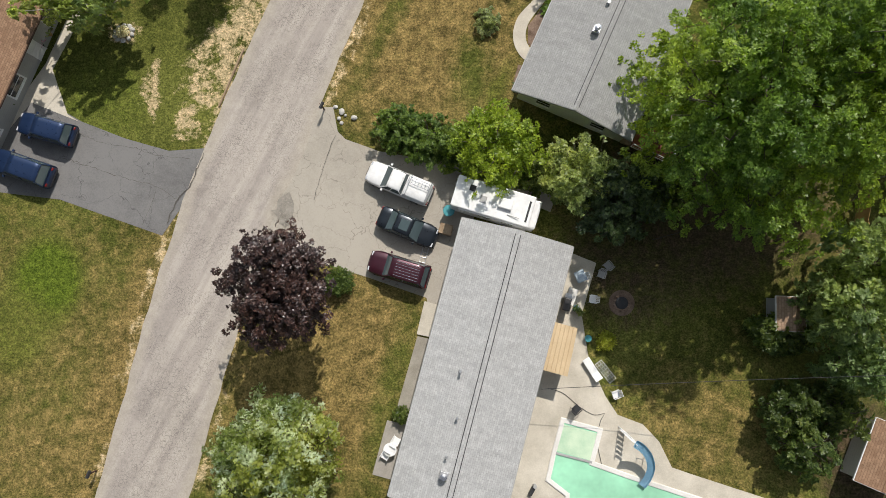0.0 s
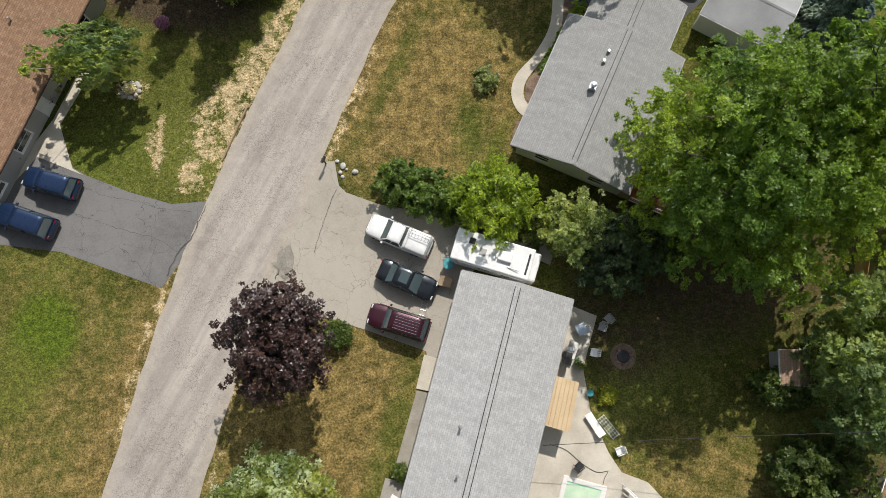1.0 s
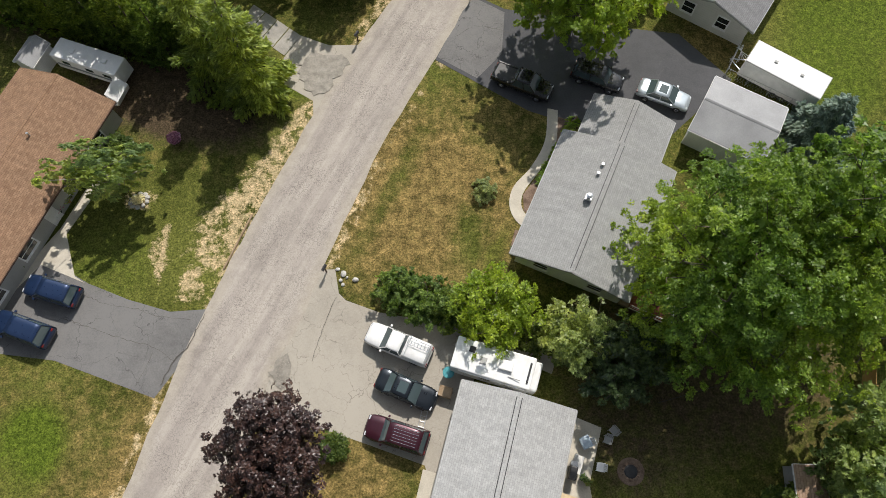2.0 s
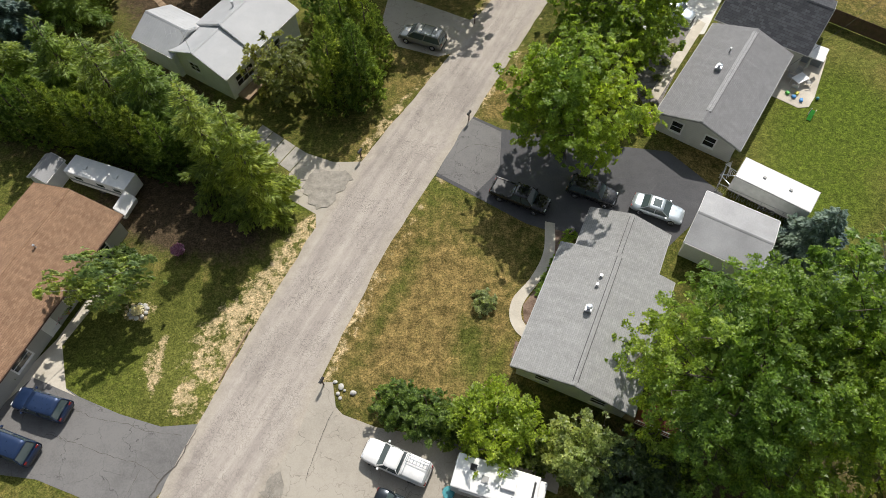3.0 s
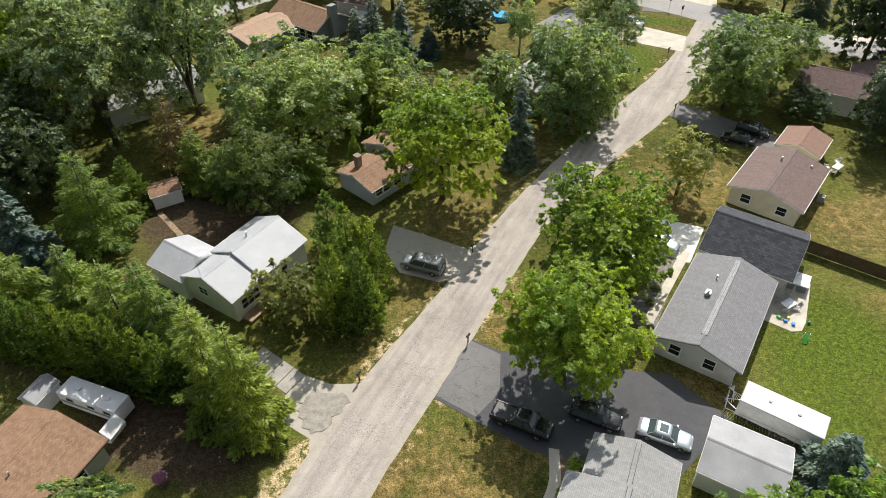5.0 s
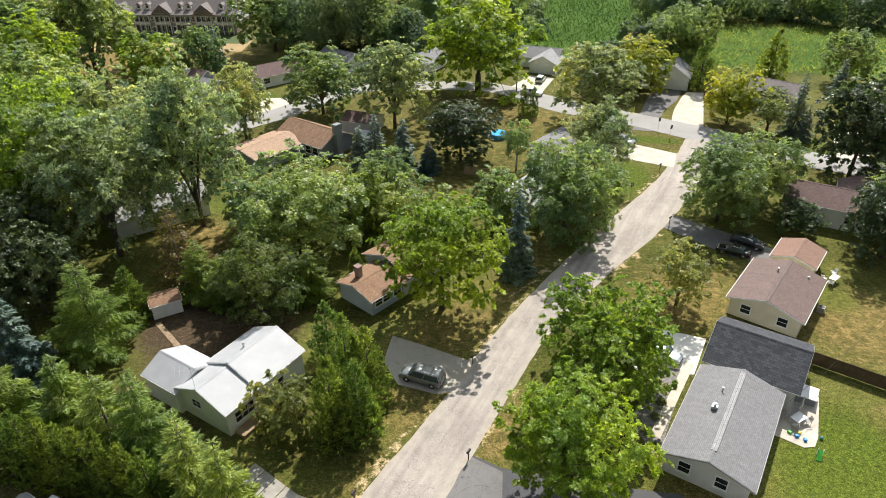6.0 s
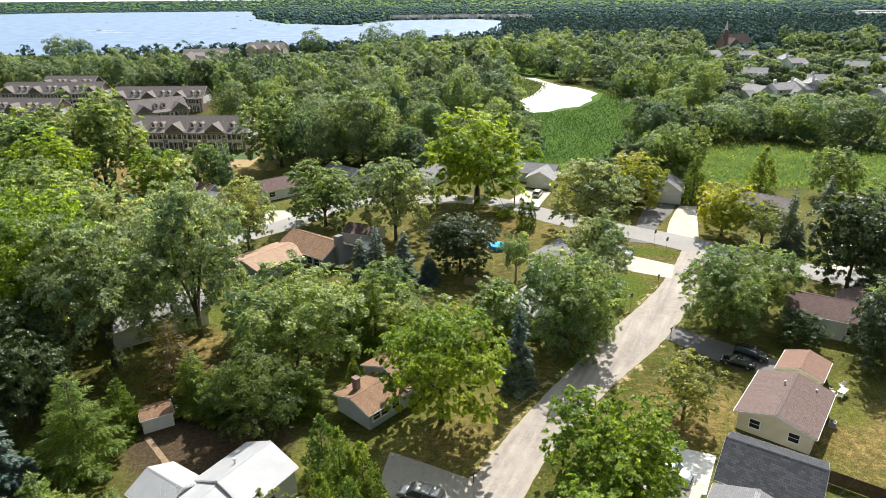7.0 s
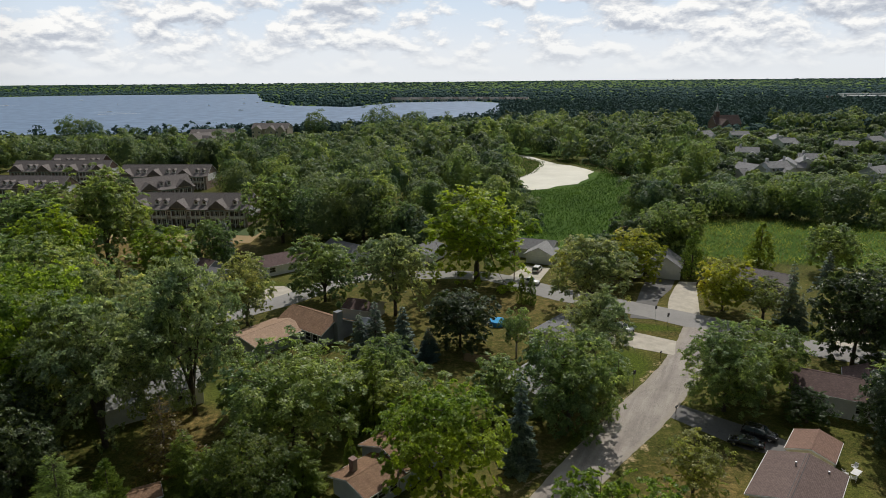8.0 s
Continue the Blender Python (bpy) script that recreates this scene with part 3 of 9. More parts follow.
patch("sand", -24.2, 17.0, 0.9, 2.6, 0.64, 0)
patch("sand", -21.5, 14.2, 1.1, 1.4, 0.64, 0)
patch("sand", -20.6, 16.6, 0.9, 1.6, 0.50, 0)
patch("sand", -23.9, -4.5, 0.35, 11, 0.50, -15)
patch("sand", -13.6, 28.5, 1.5, 3.5, 0.62, -25)
patch("sand", -26.7, 21.8, 1.6, 1.3, 0.6, 0)
# bare soil, laid stronger so its colour also carries the pines' shade
patch("earth", -25, 31.5, 10, 4.5, 0.80, -20)
patch("earth", -36, 45, 14, 9, 0.62, 0)
patch("earth", -29, 63, 11, 8, 0.85, 0)
patch("lush", -30.5, 57, 2.5, 3, 0.5, 0)
patch("lush", -14.5, 33.5, 2.2, 2.2, 0.7, 0)
patch("dry", -9, 38, 2.0, 6, 0.45, -30)
patch("sand", -6.3, 42.5, 0.5, 8, 0.55, -33)
patch("dry", -3, 50, 3, 6, 0.5, -35)
patch("lush", 3.5, 40.5, 1.5, 2.5, 0.55, -30)
patch("dry", 6, 46, 2.2, 5, 0.65, -30)
patch("dry", 1.0, 63, 4.5, 12, 0.55, -40)
patch("dry", 13, 80, 3, 10, 0.5, -40)
patch("sand", 12.0, 73.5, 0.5, 8, 0.5, -40)
patch("lush", 38, 41, 10, 8, 0.68, 55)
patch("dry", 40, 36, 2.5, 3, 0.5, 0)
patch("dry", 45, 47, 3, 2, 0.5, 30)
patch("lush", 34, 33, 6, 5, 0.64, 55)
patch("dry", 36, 44, 3, 2.5, 0.55, 0)
patch("dry", 23.5, 37, 3.5, 2.5, 0.6, -30)
patch("dry", 31, 69, 6, 9, 0.62, -40)
patch("dry", 52, 62, 9, 7, 0.62, 0)
patch("lush", 50, 68, 4, 4, 0.5, 0)
patch("lush", 30, 105, 6, 9, 0.85, -38)
patch("dry", 20, 132, 60, 30, 0.42, 0)
patch("lush", 22, 84, 3, 14, 0.6, -38)
patch("lush", -30, 97, 12, 8, 0.6, 0)
patch("lush", 70, 118, 8, 10, 0.55, 0)
patch("lush", 38, 124, 12, 2.4, 0.75, -12)
patch("dry", 17, 138, 9, 7, 0.55, 0)
patch("lush", -45, 152, 6, 5, 0.6, 0)
patch("dry", -92, 192, 30, 18, 0.95, 0)
patch("earth", 20, 8, 13, 9, 0.60, 0)
patch("dry", 19, -10, 7, 4, 0.55, -10)
patch("dry", 29, 5.5, 3, 3, 0.4, 0)
patch("earth", 13, 2, 5, 5, 0.55, 0)
patch("earth", 31, -12, 5, 6, 0.6, 0)
patch("dry", -38, 85, 6, 6, 0.6, 0)
patch("lush", -30, 82, 5, 5, 0.45, 0)
patch("marsh", 52, 245, 34, 62, 1.0, -22)
patch("marsh", 60, 300, 28, 50, 1.0, -20)
patch("marsh", 105, 195, 62, 27, 1.0, -8)
patch("marsh", 170, 180, 60, 30, 1.0, -8)

verge = np.random.default_rng(31)
for line in ([(-27.8, -15), (-23.0, 4.2), (-20.2, 12.3), (-15.2, 24.4), (-9.3, 36.9), (-1.3, 49.9), (5.5, 62.0), (14.5, 75.2), (24.4, 88.3), (39.0, 107.4)],
             [(-19.6, -14.4), (-14.5, 4.2), (-9.4, 17.5), (-6.8, 24.4), (-1.5, 35.0), (5.8, 48.8), (12.7, 61.3), (22.7, 74.2), (33.8, 86.9), (48.6, 106.9)]):
    for x, y in resample(line, 1.6):
        if verge.uniform() < 0.8:
            patch("sand", x + verge.normal(0, 0.15), y + verge.normal(0, 0.3), verge.uniform(0.35, 0.8), verge.uniform(0.8, 2.0), verge.uniform(0.40, 0.56), -28)
DIST = np.hypot(XX, YY)
ZZ = 16 * np.clip((DIST - 2600) / 2000, 0, 1) ** 1.3
ZZ = ZZ + 2 * np.sin(XX / 700) * np.clip((DIST - 3000) / 1500, 0, 1)
ny, nx = XX.shape
idx = np.arange(ny * nx).reshape(ny, nx)
quads = np.stack([idx[:-1, :-1], idx[:-1, 1:], idx[1:, 1:], idx[1:, :-1]], -1).reshape(-1, 4)
me = bpy.data.meshes.new("ground")
me.from_pydata(np.stack([XX, YY, ZZ], -1).reshape(-1, 3), [], quads.tolist())
for key, names in (("cover", ("dry", "sand", "lush")), ("cover_b", ("earth", "marsh", "earth"))):
    at = me.color_attributes.new(key, "FLOAT_COLOR", "POINT")
    rgba = np.ones((ny * nx, 4), np.float32)
    for i, k in enumerate(names):
        rgba[:, i] = COVER[k].ravel()
    at.data.foreach_set("color", rgba.ravel())
ground = solid("ground", me, M_GROUND, "mown lawns with green and sun-dried patches and bare sand", "ground", kind="structure")

# ---- roads, driveways, paths ----
solid("road", ribbon(
    [(-32.5, -35), (-27.4, -15), (-22.6, 4.2), (-19.8, 12.3), (-14.8, 24.4), (-8.9, 36.9), (-0.9, 49.9), (5.9, 62.0), (14.9, 75.2),
     (24.8, 88.3), (39.4, 107.4), (49.8, 125.5)],
    [(-25, -35), (-20.0, -14.4), (-14.9, 4.2), (-11.9, 12.0), (-7.2, 24.4), (-1.9, 35.0), (5.4, 48.8), (12.3, 61.3), (22.3, 74.2),
     (33.4, 86.9), (48.2, 106.9), (62, 122)], -0.05, 0.03, crown=0.05), M_ROAD,
    "worn pale grey asphalt road, crazed and patched", "road", kind="structure")
solid("cross_street", ribbon(
    [(110, 92), (88, 98), (67, 109), (52, 121), (37, 133), (24, 141), (11, 154.5), (-5, 157), (-22, 155), (-36, 138), (-60, 118), (-90, 108)],
    [(114, 100), (90, 106), (71, 116), (57, 128.5), (41, 140), (28, 149), (13, 161.5), (-5, 164), (-27, 160), (-42, 142.5), (-63, 125), (-92, 116)],
    -0.05, 0.045, crown=0.05), M_STREET, "pale grey residential street meeting the road at a bend", "road", kind="structure")
solid("driveway_1", slab([(-40.5, 10.5), (-36.2, 8.7), (-31.3, 8.1), (-23.0, 5.2), (-21.5, 7.5), (-19.8, 12.2), (-22.7, 12.0), (-26.2, 13.0), (-29.8, 14.4),
                          (-34, 16.8), (-37.5, 17)], -0.05, 0.02), M_DRIVE_GREY, "grey cracked asphalt driveway beside the lawn", "driveway", kind="structure")
solid("driveway_2", slab([(-15.5, 3), (-10.3, 3.0), (-7.0, 2.0), (-2.1, 0.3), (-1.6, -2.2), (-0.6, -2.2), (1.0, 5.5), (3, 9), (7.6, 7), (8.4, 9.3), (2.0, 11.5),
                          (-2, 11.2), (-5.9, 11.9), (-8.6, 12.9), (-9.2, 13.5), (-9.6, 15.5), (-12, 15.5)], -0.05, 0.022), M_DRIVE_TAN,
      "wide tan-grey driveway with cracks and tar patches", "driveway", kind="structure")
solid("driveway_3", slab([(-1.5, 35.6), (6.8, 30.2), (11.0, 28.6), (19.0, 27.5), (25.2, 33.2), (21.0, 38.2), (15.6, 39.0), (5.0, 41.2), (1.6, 43.2)], -0.05, 0.02), M_DRIVE_BLACK,
      "dark sealed asphalt driveway", "driveway", kind="structure")
solid("driveway_4", slab([(-12.2, 28.3), (-12.5, 31.4), (-16.0, 33.6), (-15.5, 36.0), (-14.1, 38.4), (-11.4, 37.3), (-8.4, 37.3)], -0.05, 0.02), M_DRIVE_TAN,
      "short tan-grey driveway with a dark worn mouth", "driveway", kind="structure")
for name, label, ring in (("driveway_mouth", "dark gravelly worn patch at the driveway's mouth", [(-14.0, 35.7), (-12.2, 36.3), (-9.9, 36.0), (-9.6, 35.2), (-10.2, 33.8), (-11.0, 32.6), (-12.1, 31.9), (-13.4, 33.0)]),
                          ("road_scar", "dark crumbled patch at the road's edge", [(-14.3, 7.7), (-13.6, 8.3), (-12.8, 8.1), (-12.5, 6.9), (-12.9, 5.9), (-13.7, 6.1), (-14.1, 6.8)])):
    outline = resample(ring + ring[:1], 0.35, 0.17, 3)[:-1]
    solid(name, slab([tuple(q) for q in outline], 0.0, 0.075), M_SCAR, label, "paving", kind="structure")
drive = tagged(new("concrete_drive"), "narrow concrete drive in square panels, stained", "driveway", kind="structure")
for k in range(4):
    f0, f1 = k / 4 + 0.008, (k + 1) / 4 - 0.008
    a, b = Vector((-14.05, 38.35)), Vector((-18.9, 42.0))
    c, d = Vector((-15.45, 36.2)), Vector((-20.2, 39.9))
    part("panel", slab([a.lerp(b, f0).to_tuple(), a.lerp(b, f1).to_tuple(), c.lerp(d, f1).to_tuple(), c.lerp(d, f0).to_tuple()], -0.05, 0.03), M_OLD_CONCRETE, drive)
solid("driveway_5", slab([(-6.9, 61.2), (-2.4, 59.0), (2.2, 56.6), (5.2, 59.2), (1.2, 51.9), (-1.3, 51.1), (-5.7, 52.7), (-7.6, 56.5)], -0.05, 0.02), M_DRIVE_TAN,
      "worn tan-grey driveway shaded by the tall cedars", "driveway", kind="structure")
solid("driveway_6", slab([(20.5, 54.5), (18.6, 57.5), (25.2, 62.5), (31, 60.2), (27.5, 54.0)], -0.05, 0.02), M_CONCRETE_WHITE,
      "bright new concrete driveway", "driveway", kind="structure")
solid("driveway_7", slab([(33, 88), (36, 91.5), (44, 84.5), (48.5, 80), (46, 76.5), (41, 78.5)], -0.05, 0.02), M_DRIVE_GREY,
      "grey asphalt driveway beside the olive lawn", "driveway", kind="structure")
solid("driveway_8", slab([(28, 117), (33, 124), (44.5, 116), (42, 109.5)], -0.05, 0.05), M_CONCRETE,
      "pale concrete driveway in wide panels", "driveway", kind="structure")
solid("driveway_9", slab([(39.0, 128.6), (44.2, 140.8), (47.3, 148.2), (51.0, 156.0), (57.8, 154.9), (54.2, 147.4), (49.2, 140.5), (45.3, 132.2), (43.8, 127.6)], -0.05, 0.05), M_DRIVE_GREY, "grey driveway up to a white garage", "driveway", kind="structure")
solid("driveway_10", slab([(47.6, 129.4), (49.6, 136.0), (51.6, 141.0), (55.6, 148.9), (58.2, 153.3), (62.7, 152.7), (60.2, 146.6), (53.6, 127.4)], -0.05, 0.052), M_CONCRETE, "bright concrete driveway", "driveway", kind="structure")
solid("driveway_11", slab([(-46, 140.5), (-36, 142), (-38, 152), (-44, 152)], -0.05, 0.05), M_CONCRETE, "bright concrete driveway", "driveway", kind="structure")
solid("driveway_12", slab([(15.5, 158), (23, 153.5), (28, 166), (22, 168.5)], -0.05, 0.05), M_CONCRETE, "pale concrete driveway", "driveway", kind="structure")
solid("driveway_13", slab([(74, 113), (79, 110), (87, 129), (82, 131)], -0.05, 0.05), M_CONCRETE, "pale concrete driveway", "driveway", kind="structure")


def seam(name, label, points, width, mat, z, wobble=0.05):
    """A narrow wandering strip laid on a paved surface: a crack filled with tar, a joint, a worn streak."""
    line = resample(points, 0.25, wobble, len(points))
    d = np.gradient(line, axis=0)
    nrm = np.stack([-d[:, 1], d[:, 0]], 1) / np.linalg.norm(d, axis=1)[:, None]
    g = np.random.default_rng(len(line))
    w = width * g.uniform(0.3, 1.0, len(line))[:, None] / 2
    bm = bmesh.new()
    a = [bm.verts.new((*q, z)) for q in line + nrm * w]
    b = [bm.verts.new((*q, z)) for q in line - nrm * w]
    for i in range(len(a) - 1):
        bm.faces.new((a[i], b[i], b[i + 1], a[i + 1]))
    bmesh.ops.recalc_face_normals(bm, faces=bm.faces)
    if bm.faces[0].normal.z < 0:
        bmesh.ops.reverse_faces(bm, faces=bm.faces)
    return solid(name, bm, mat, label, "crack", kind="structure")


seam("mouth_joint", "dark broken joint where the driveway meets the road", [(-19.8, 11.9), (-20.3, 10.7), (-20.9, 9.1), (-21.8, 8.1), (-22.6, 6.2)], 0.11, M_TAR, 0.0745)
seam("crack_1", "long tar-dark crack across the grey driveway", [(-31.5, 11.5), (-29.7, 11.0), (-27.0, 10.1), (-23.6, 9.1), (-21.9, 8.1)], 0.055, M_TAR, 0.026)
seam("crack_2", "straight saw joint in the grey driveway", [(-24.6, 6.1), (-24.0, 7.5), (-23.6, 8.8)], 0.04, M_TAR, 0.026, 0.01)
seam("crack_3", "fine wandering crack in the grey driveway", [(-30.3, 13.5), (-27.7, 12.6), (-25.6, 12.3), (-23.4, 11.6), (-21.0, 11.4)], 0.04, M_TAR, 0.026)
seam("joint_1", "weedy joint across the tan driveway", [(-9.4, 13.2), (-10.3, 10.6), (-11.0, 8.0)], 0.05, M_TAR, 0.079, 0.02)
seam("crack_4", "crack in the dark sealed driveway", [(0.5, 38.2), (2.5, 39.3), (5.0, 38.6), (6.5, 37.6)], 0.05, M_TAR, 0.026)
# loose gravel strewn at the broken edge of the road
g = np.random.default_rng(14)
n = 420
q = g.normal(0, 1, (n, 2)) * np.array([0.38, 0.85]) + np.array([-13.3, 6.9])
bm = bmesh.new()
for x, y in q:
    r = g.uniform(0.015, 0.045)
    m = pose(x, y, 0.075 + r * 0.4, g.uniform(0, 90), 0, g.uniform(0, 360))
    bmesh.ops.create_cube(bm, size=1.0, matrix=m @ Matrix.Diagonal((r * 1.6, r * 1.2, r, 1)))
solid("gravel", bm, M_GRAVEL, "loose gravel strewn at the road's broken edge", "gravel", kind="stuff")
solid("driveway_apron", slab([(-1.3, 35.9), (2.3, 33.6), (4.6, 36.2), (5.0, 40.8), (1.6, 42.9)], 0.0, 0.024), M_DRIVE_GREY, "lighter worn apron where the dark driveway meets the road", "driveway", kind="structure")
t = thing("edging_log", "weathered timber edging laid along the sandy verge", "timber", 0, 0, 0)
part("log", rods(((-16.9, 20.3, 0.08), (-17.85, 17.9, 0.08)), ((-17.85, 17.9, 0.08), (-18.75, 15.6, 0.08)), r=0.09), M_WOOD, t)


# ---- houses ----
def gable_body(L, W, eave, ridge, z0=0.0):
    """Walls of a gabled block, ridge along x."""
    bm = bmesh.new()
    a, b = L / 2, W / 2
    ends = []
    for x in (-a, a):
        ends.append([bm.verts.new(p) for p in ((x, -b, z0), (x, b, z0), (x, b, eave), (x, 0, ridge), (x, -b, eave))])
    bm.faces.new(ends[0][::-1])
    bm.faces.new(ends[1])
    for i in range(5):
        j = (i + 1) % 5
        bm.faces.new((ends[0][i], ends[0][j], ends[1][j], ends[1][i]))
    bmesh.ops.recalc_face_normals(bm, faces=bm.faces)
    return bm


def roof_plane(L, W, eave, ridge, side, thick=0.14):
    """One slope of a gabled roof as a plate; side is +1 or -1."""
    bm = bmesh.new()
    a, b = L / 2, W / 2 * side
    low = [bm.verts.new(p) for p in ((-a, b, eave), (a, b, eave), (a, 0, ridge), (-a, 0, ridge))]
    top = [bm.verts.new(v.co + Vector((0, 0, thick))) for v in low]
    bm.faces.new(low[::-1])
    bm.faces.new(top)
    for i in range(4):
        j = (i + 1) % 4
        bm.faces.new((low[i], low[j], top[j], top[i]))
    bmesh.ops.recalc_face_normals(bm, faces=bm.faces)
    return bm


def window(parent, x, y, z, w, h, facing, frame_mat=None, bars=1, panes=1):
    """A framed window on a wall; facing: degrees of the outward normal in the house's own axes."""
    frame_mat = frame_mat or M_TRIM
    f = 0.13
    bm = bmesh.new()
    ring = []
    for yy in (-0.05, 0.05):
        for e in (f, 0.0):
            ring.append([bm.verts.new(q) for q in ((-w / 2 - e, yy, -h / 2 - e), (w / 2 + e, yy, -h / 2 - e), (w / 2 + e, yy, h / 2 + e), (-w / 2 - e, yy, h / 2 + e))])
    for u_, v_ in ((0, 1), (1, 3), (3, 2), (2, 0)):
        for i in range(4):
            j = (i + 1) % 4
            bm.faces.new((ring[u_][i], ring[u_][j], ring[v_][j], ring[v_][i]))
    bmesh.ops.recalc_face_normals(bm, faces=bm.faces)
    ob = part("window", bm, frame_mat, parent, "", pose(x, y, z, 0, 0, facing + 90))
    if bars:
        part("glazing_bar", boxed((-w / 2, -0.045, -0.025, w / 2, 0.02, 0.025)), frame_mat, ob)
    for k in range(1, panes):
        xx = -w / 2 + w * k / panes
        part("glazing_bar", boxed((xx - 0.025, -0.043, -h / 2, xx + 0.025, 0.02, h / 2)), frame_mat, ob)
    part("pane", boxed((-w / 2 - 0.01, -0.02, -h / 2 - 0.01, w / 2 + 0.01, 0.0, h / 2 + 0.01)), M_GLASS, ob, "dark glass pane")
    part("sill", boxed((-w / 2 - 0.14, -0.11, -h / 2 - f - 0.05, w / 2 + 0.14, 0.04, -h / 2 - f)), frame_mat, ob)
    return ob


def door(parent, x, y, w, h, facing, mat=None, panels=3, label="panelled house door", z=0.1):
    bm = boxed((-w / 2, -0.04, 0, w / 2, 0.03, h))
    for k in range(panels):
        z0 = h * (k + 0.12) / panels
        box(bm, -w / 2 + 0.12, -0.06, z0, w / 2 - 0.12, -0.03, z0 + h * 0.72 / panels)
    ob = part("door", bm, mat or M_TRIM, parent, label, pose(x, y, z, 0, 0, facing + 90))
    part("door_frame", boxed((-w / 2 - 0.09, -0.05, -0.05, -w / 2 - 0.005, 0.03, h + 0.09), (w / 2 + 0.005, -0.05, -0.05, w / 2 + 0.09, 0.03, h + 0.09),
                             (-w / 2, -0.05, h + 0.005, w / 2, 0.03, h + 0.09)), M_TRIM, ob)
    return ob


def pipe_vent(parent, x, y, z, h=0.45, r=0.07, cap=True, label="plumbing vent pipe on the roof"):
    bm = bmesh.new()
    rod(bm, (x, y, z - 0.3), (x, y, z + h), r, r, 10)
    if cap:
        rod(bm, (x, y, z + h), (x, y, z + h + 0.06), r * 1.6, r * 1.2, 10)
    rod(bm, (x, y, z - 0.1), (x, y, z + 0.05), r * 2.2, r * 1.2, 10)
    part("vent_pipe", bm, M_STEEL, parent, label)


def flue(parent, x, y, z, h=0.8):
    """A metal flue with a square collar and a round cap."""
    ob = part("flue", boxed((x - 0.28, y - 0.28, z - 0.3, x + 0.28, y + 0.28, z + h * 0.55), bevel=0.02), M_STEEL, parent, "square metal chimney flue")
    bm = bmesh.new()
    rod(bm, (x, y, z + h * 0.5), (x, y, z + h), 0.14, 0.14, 12)
    rod(bm, (x, y, z + h), (x, y, z + h + 0.06), 0.25, 0.08, 12)
    part("flue_cap", bm, M_CHROME, ob)


def block(h, L, W, eave, ridge, wall, roof, over=0.45, cx=0.0, cy=0.0, turn=0.0, ribs=0.0, gutter=True, cap=None, trim=None, vent=False):
    """Walls and roof of one gabled volume of a house, as parts of h."""
    m = pose(cx, cy, 0, 0, 0, turn)
    part("wall", gable_body(L, W, eave, ridge), wall, h, "", m)
    slope = (ridge - eave) / (W / 2)
    for side in (-1, 1):
        lo = eave - over * slope
        bm = roof_plane(L + 2 * over, W + 2 * over, lo + 0.02, ridge + 0.02, side)
        rf = part("roof", bm, roof, h, "", m)
        x, seam = -L / 2 - over, None
        while ribs and x <= L / 2 + over + 0.01:
            if seam is None:
                d = (W / 2 + over) * side
                q = bmesh.new()
                vs = ((-0.014, d, lo + 0.158), (0.014, d, lo + 0.158), (0.014, 0, ridge + 0.158), (-0.014, 0, ridge + 0.158))
                lowv = [q.verts.new(c) for c in vs]
                topv = [q.verts.new((c[0], c[1], c[2] + 0.012)) for c in vs]
                q.faces.new(topv)
                for i in range(4):
                    q.faces.new((lowv[i], lowv[(i + 1) % 4], topv[(i + 1) % 4], topv[i]))
                bmesh.ops.recalc_face_normals(q, faces=q.faces)
                seam = part("seam", q, roof, rf, "", pose(x, 0, 0)).data
            else:
                part("seam", seam, roof, rf, "", pose(x, 0, 0))
            x += ribs
        if gutter:
            y = side * (W / 2 + over)
            part("gutter", boxed((-L / 2 - over, min(y, y + side * 0.07), lo + 0.0, L / 2 + over, max(y, y + side * 0.07), lo + 0.12)), trim or M_TRIM, h, "", m)
    bm = bmesh.new()
    for side in (-1, 1):
        vs = [bm.verts.new(p) for p in ((-L / 2 - over, 0, ridge + 0.2), (L / 2 + over, 0, ridge + 0.2),
                                        (L / 2 + over, side * 0.17, ridge + 0.185 - 0.17 * slope), (-L / 2 - over, side * 0.17, ridge + 0.185 - 0.17 * slope))]
        bm.faces.new(vs)
        ws = [bm.verts.new(v.co - Vector((0, 0, 0.04))) for v in vs]
        bm.faces.new(ws)
        for i in range(4):
            bm.faces.new((vs[i], vs[(i + 1) % 4], ws[(i + 1) % 4], ws[i]))
    bmesh.ops.recalc_face_normals(bm, faces=bm.faces)
    part("ridge_cap", bm, cap or roof, h, "", m)
    for side in (-1, 1) if vent else ():
        part("ridge_vent", boxed((-L / 2 - over + 0.3, side * 0.20 - 0.025, ridge + 0.13 - 0.2 * slope, L / 2 + over - 0.3, side * 0.20 + 0.025, ridge + 0.212 - 0.2 * slope)), M_DARK, h, "", m)
    for sx in (-1, 1):
        bm = bmesh.new()
        for side in (-1, 1):
            x = sx * (L / 2 + over)
            lo = eave - over * slope
            d = side * (W / 2 + over)
            vs = [(x, d, lo - 0.06), (x, 0, ridge - 0.06), (x, 0, ridge + 0.13), (x, d, lo + 0.13)]
            f1 = [bm.verts.new(v) for v in vs]
            f2 = [bm.verts.new((v[0] + sx * 0.04, v[1], v[2])) for v in vs]
            bm.faces.new(f1)
            bm.faces.new(f2)
            for i in range(4):
                bm.faces.new((f1[i], f1[(i + 1) % 4], f2[(i + 1) % 4], f2[i]))
        bmesh.ops.recalc_face_normals(bm, faces=bm.faces)
        part("barge_board", bm, trim or M_TRIM, h, "", m)


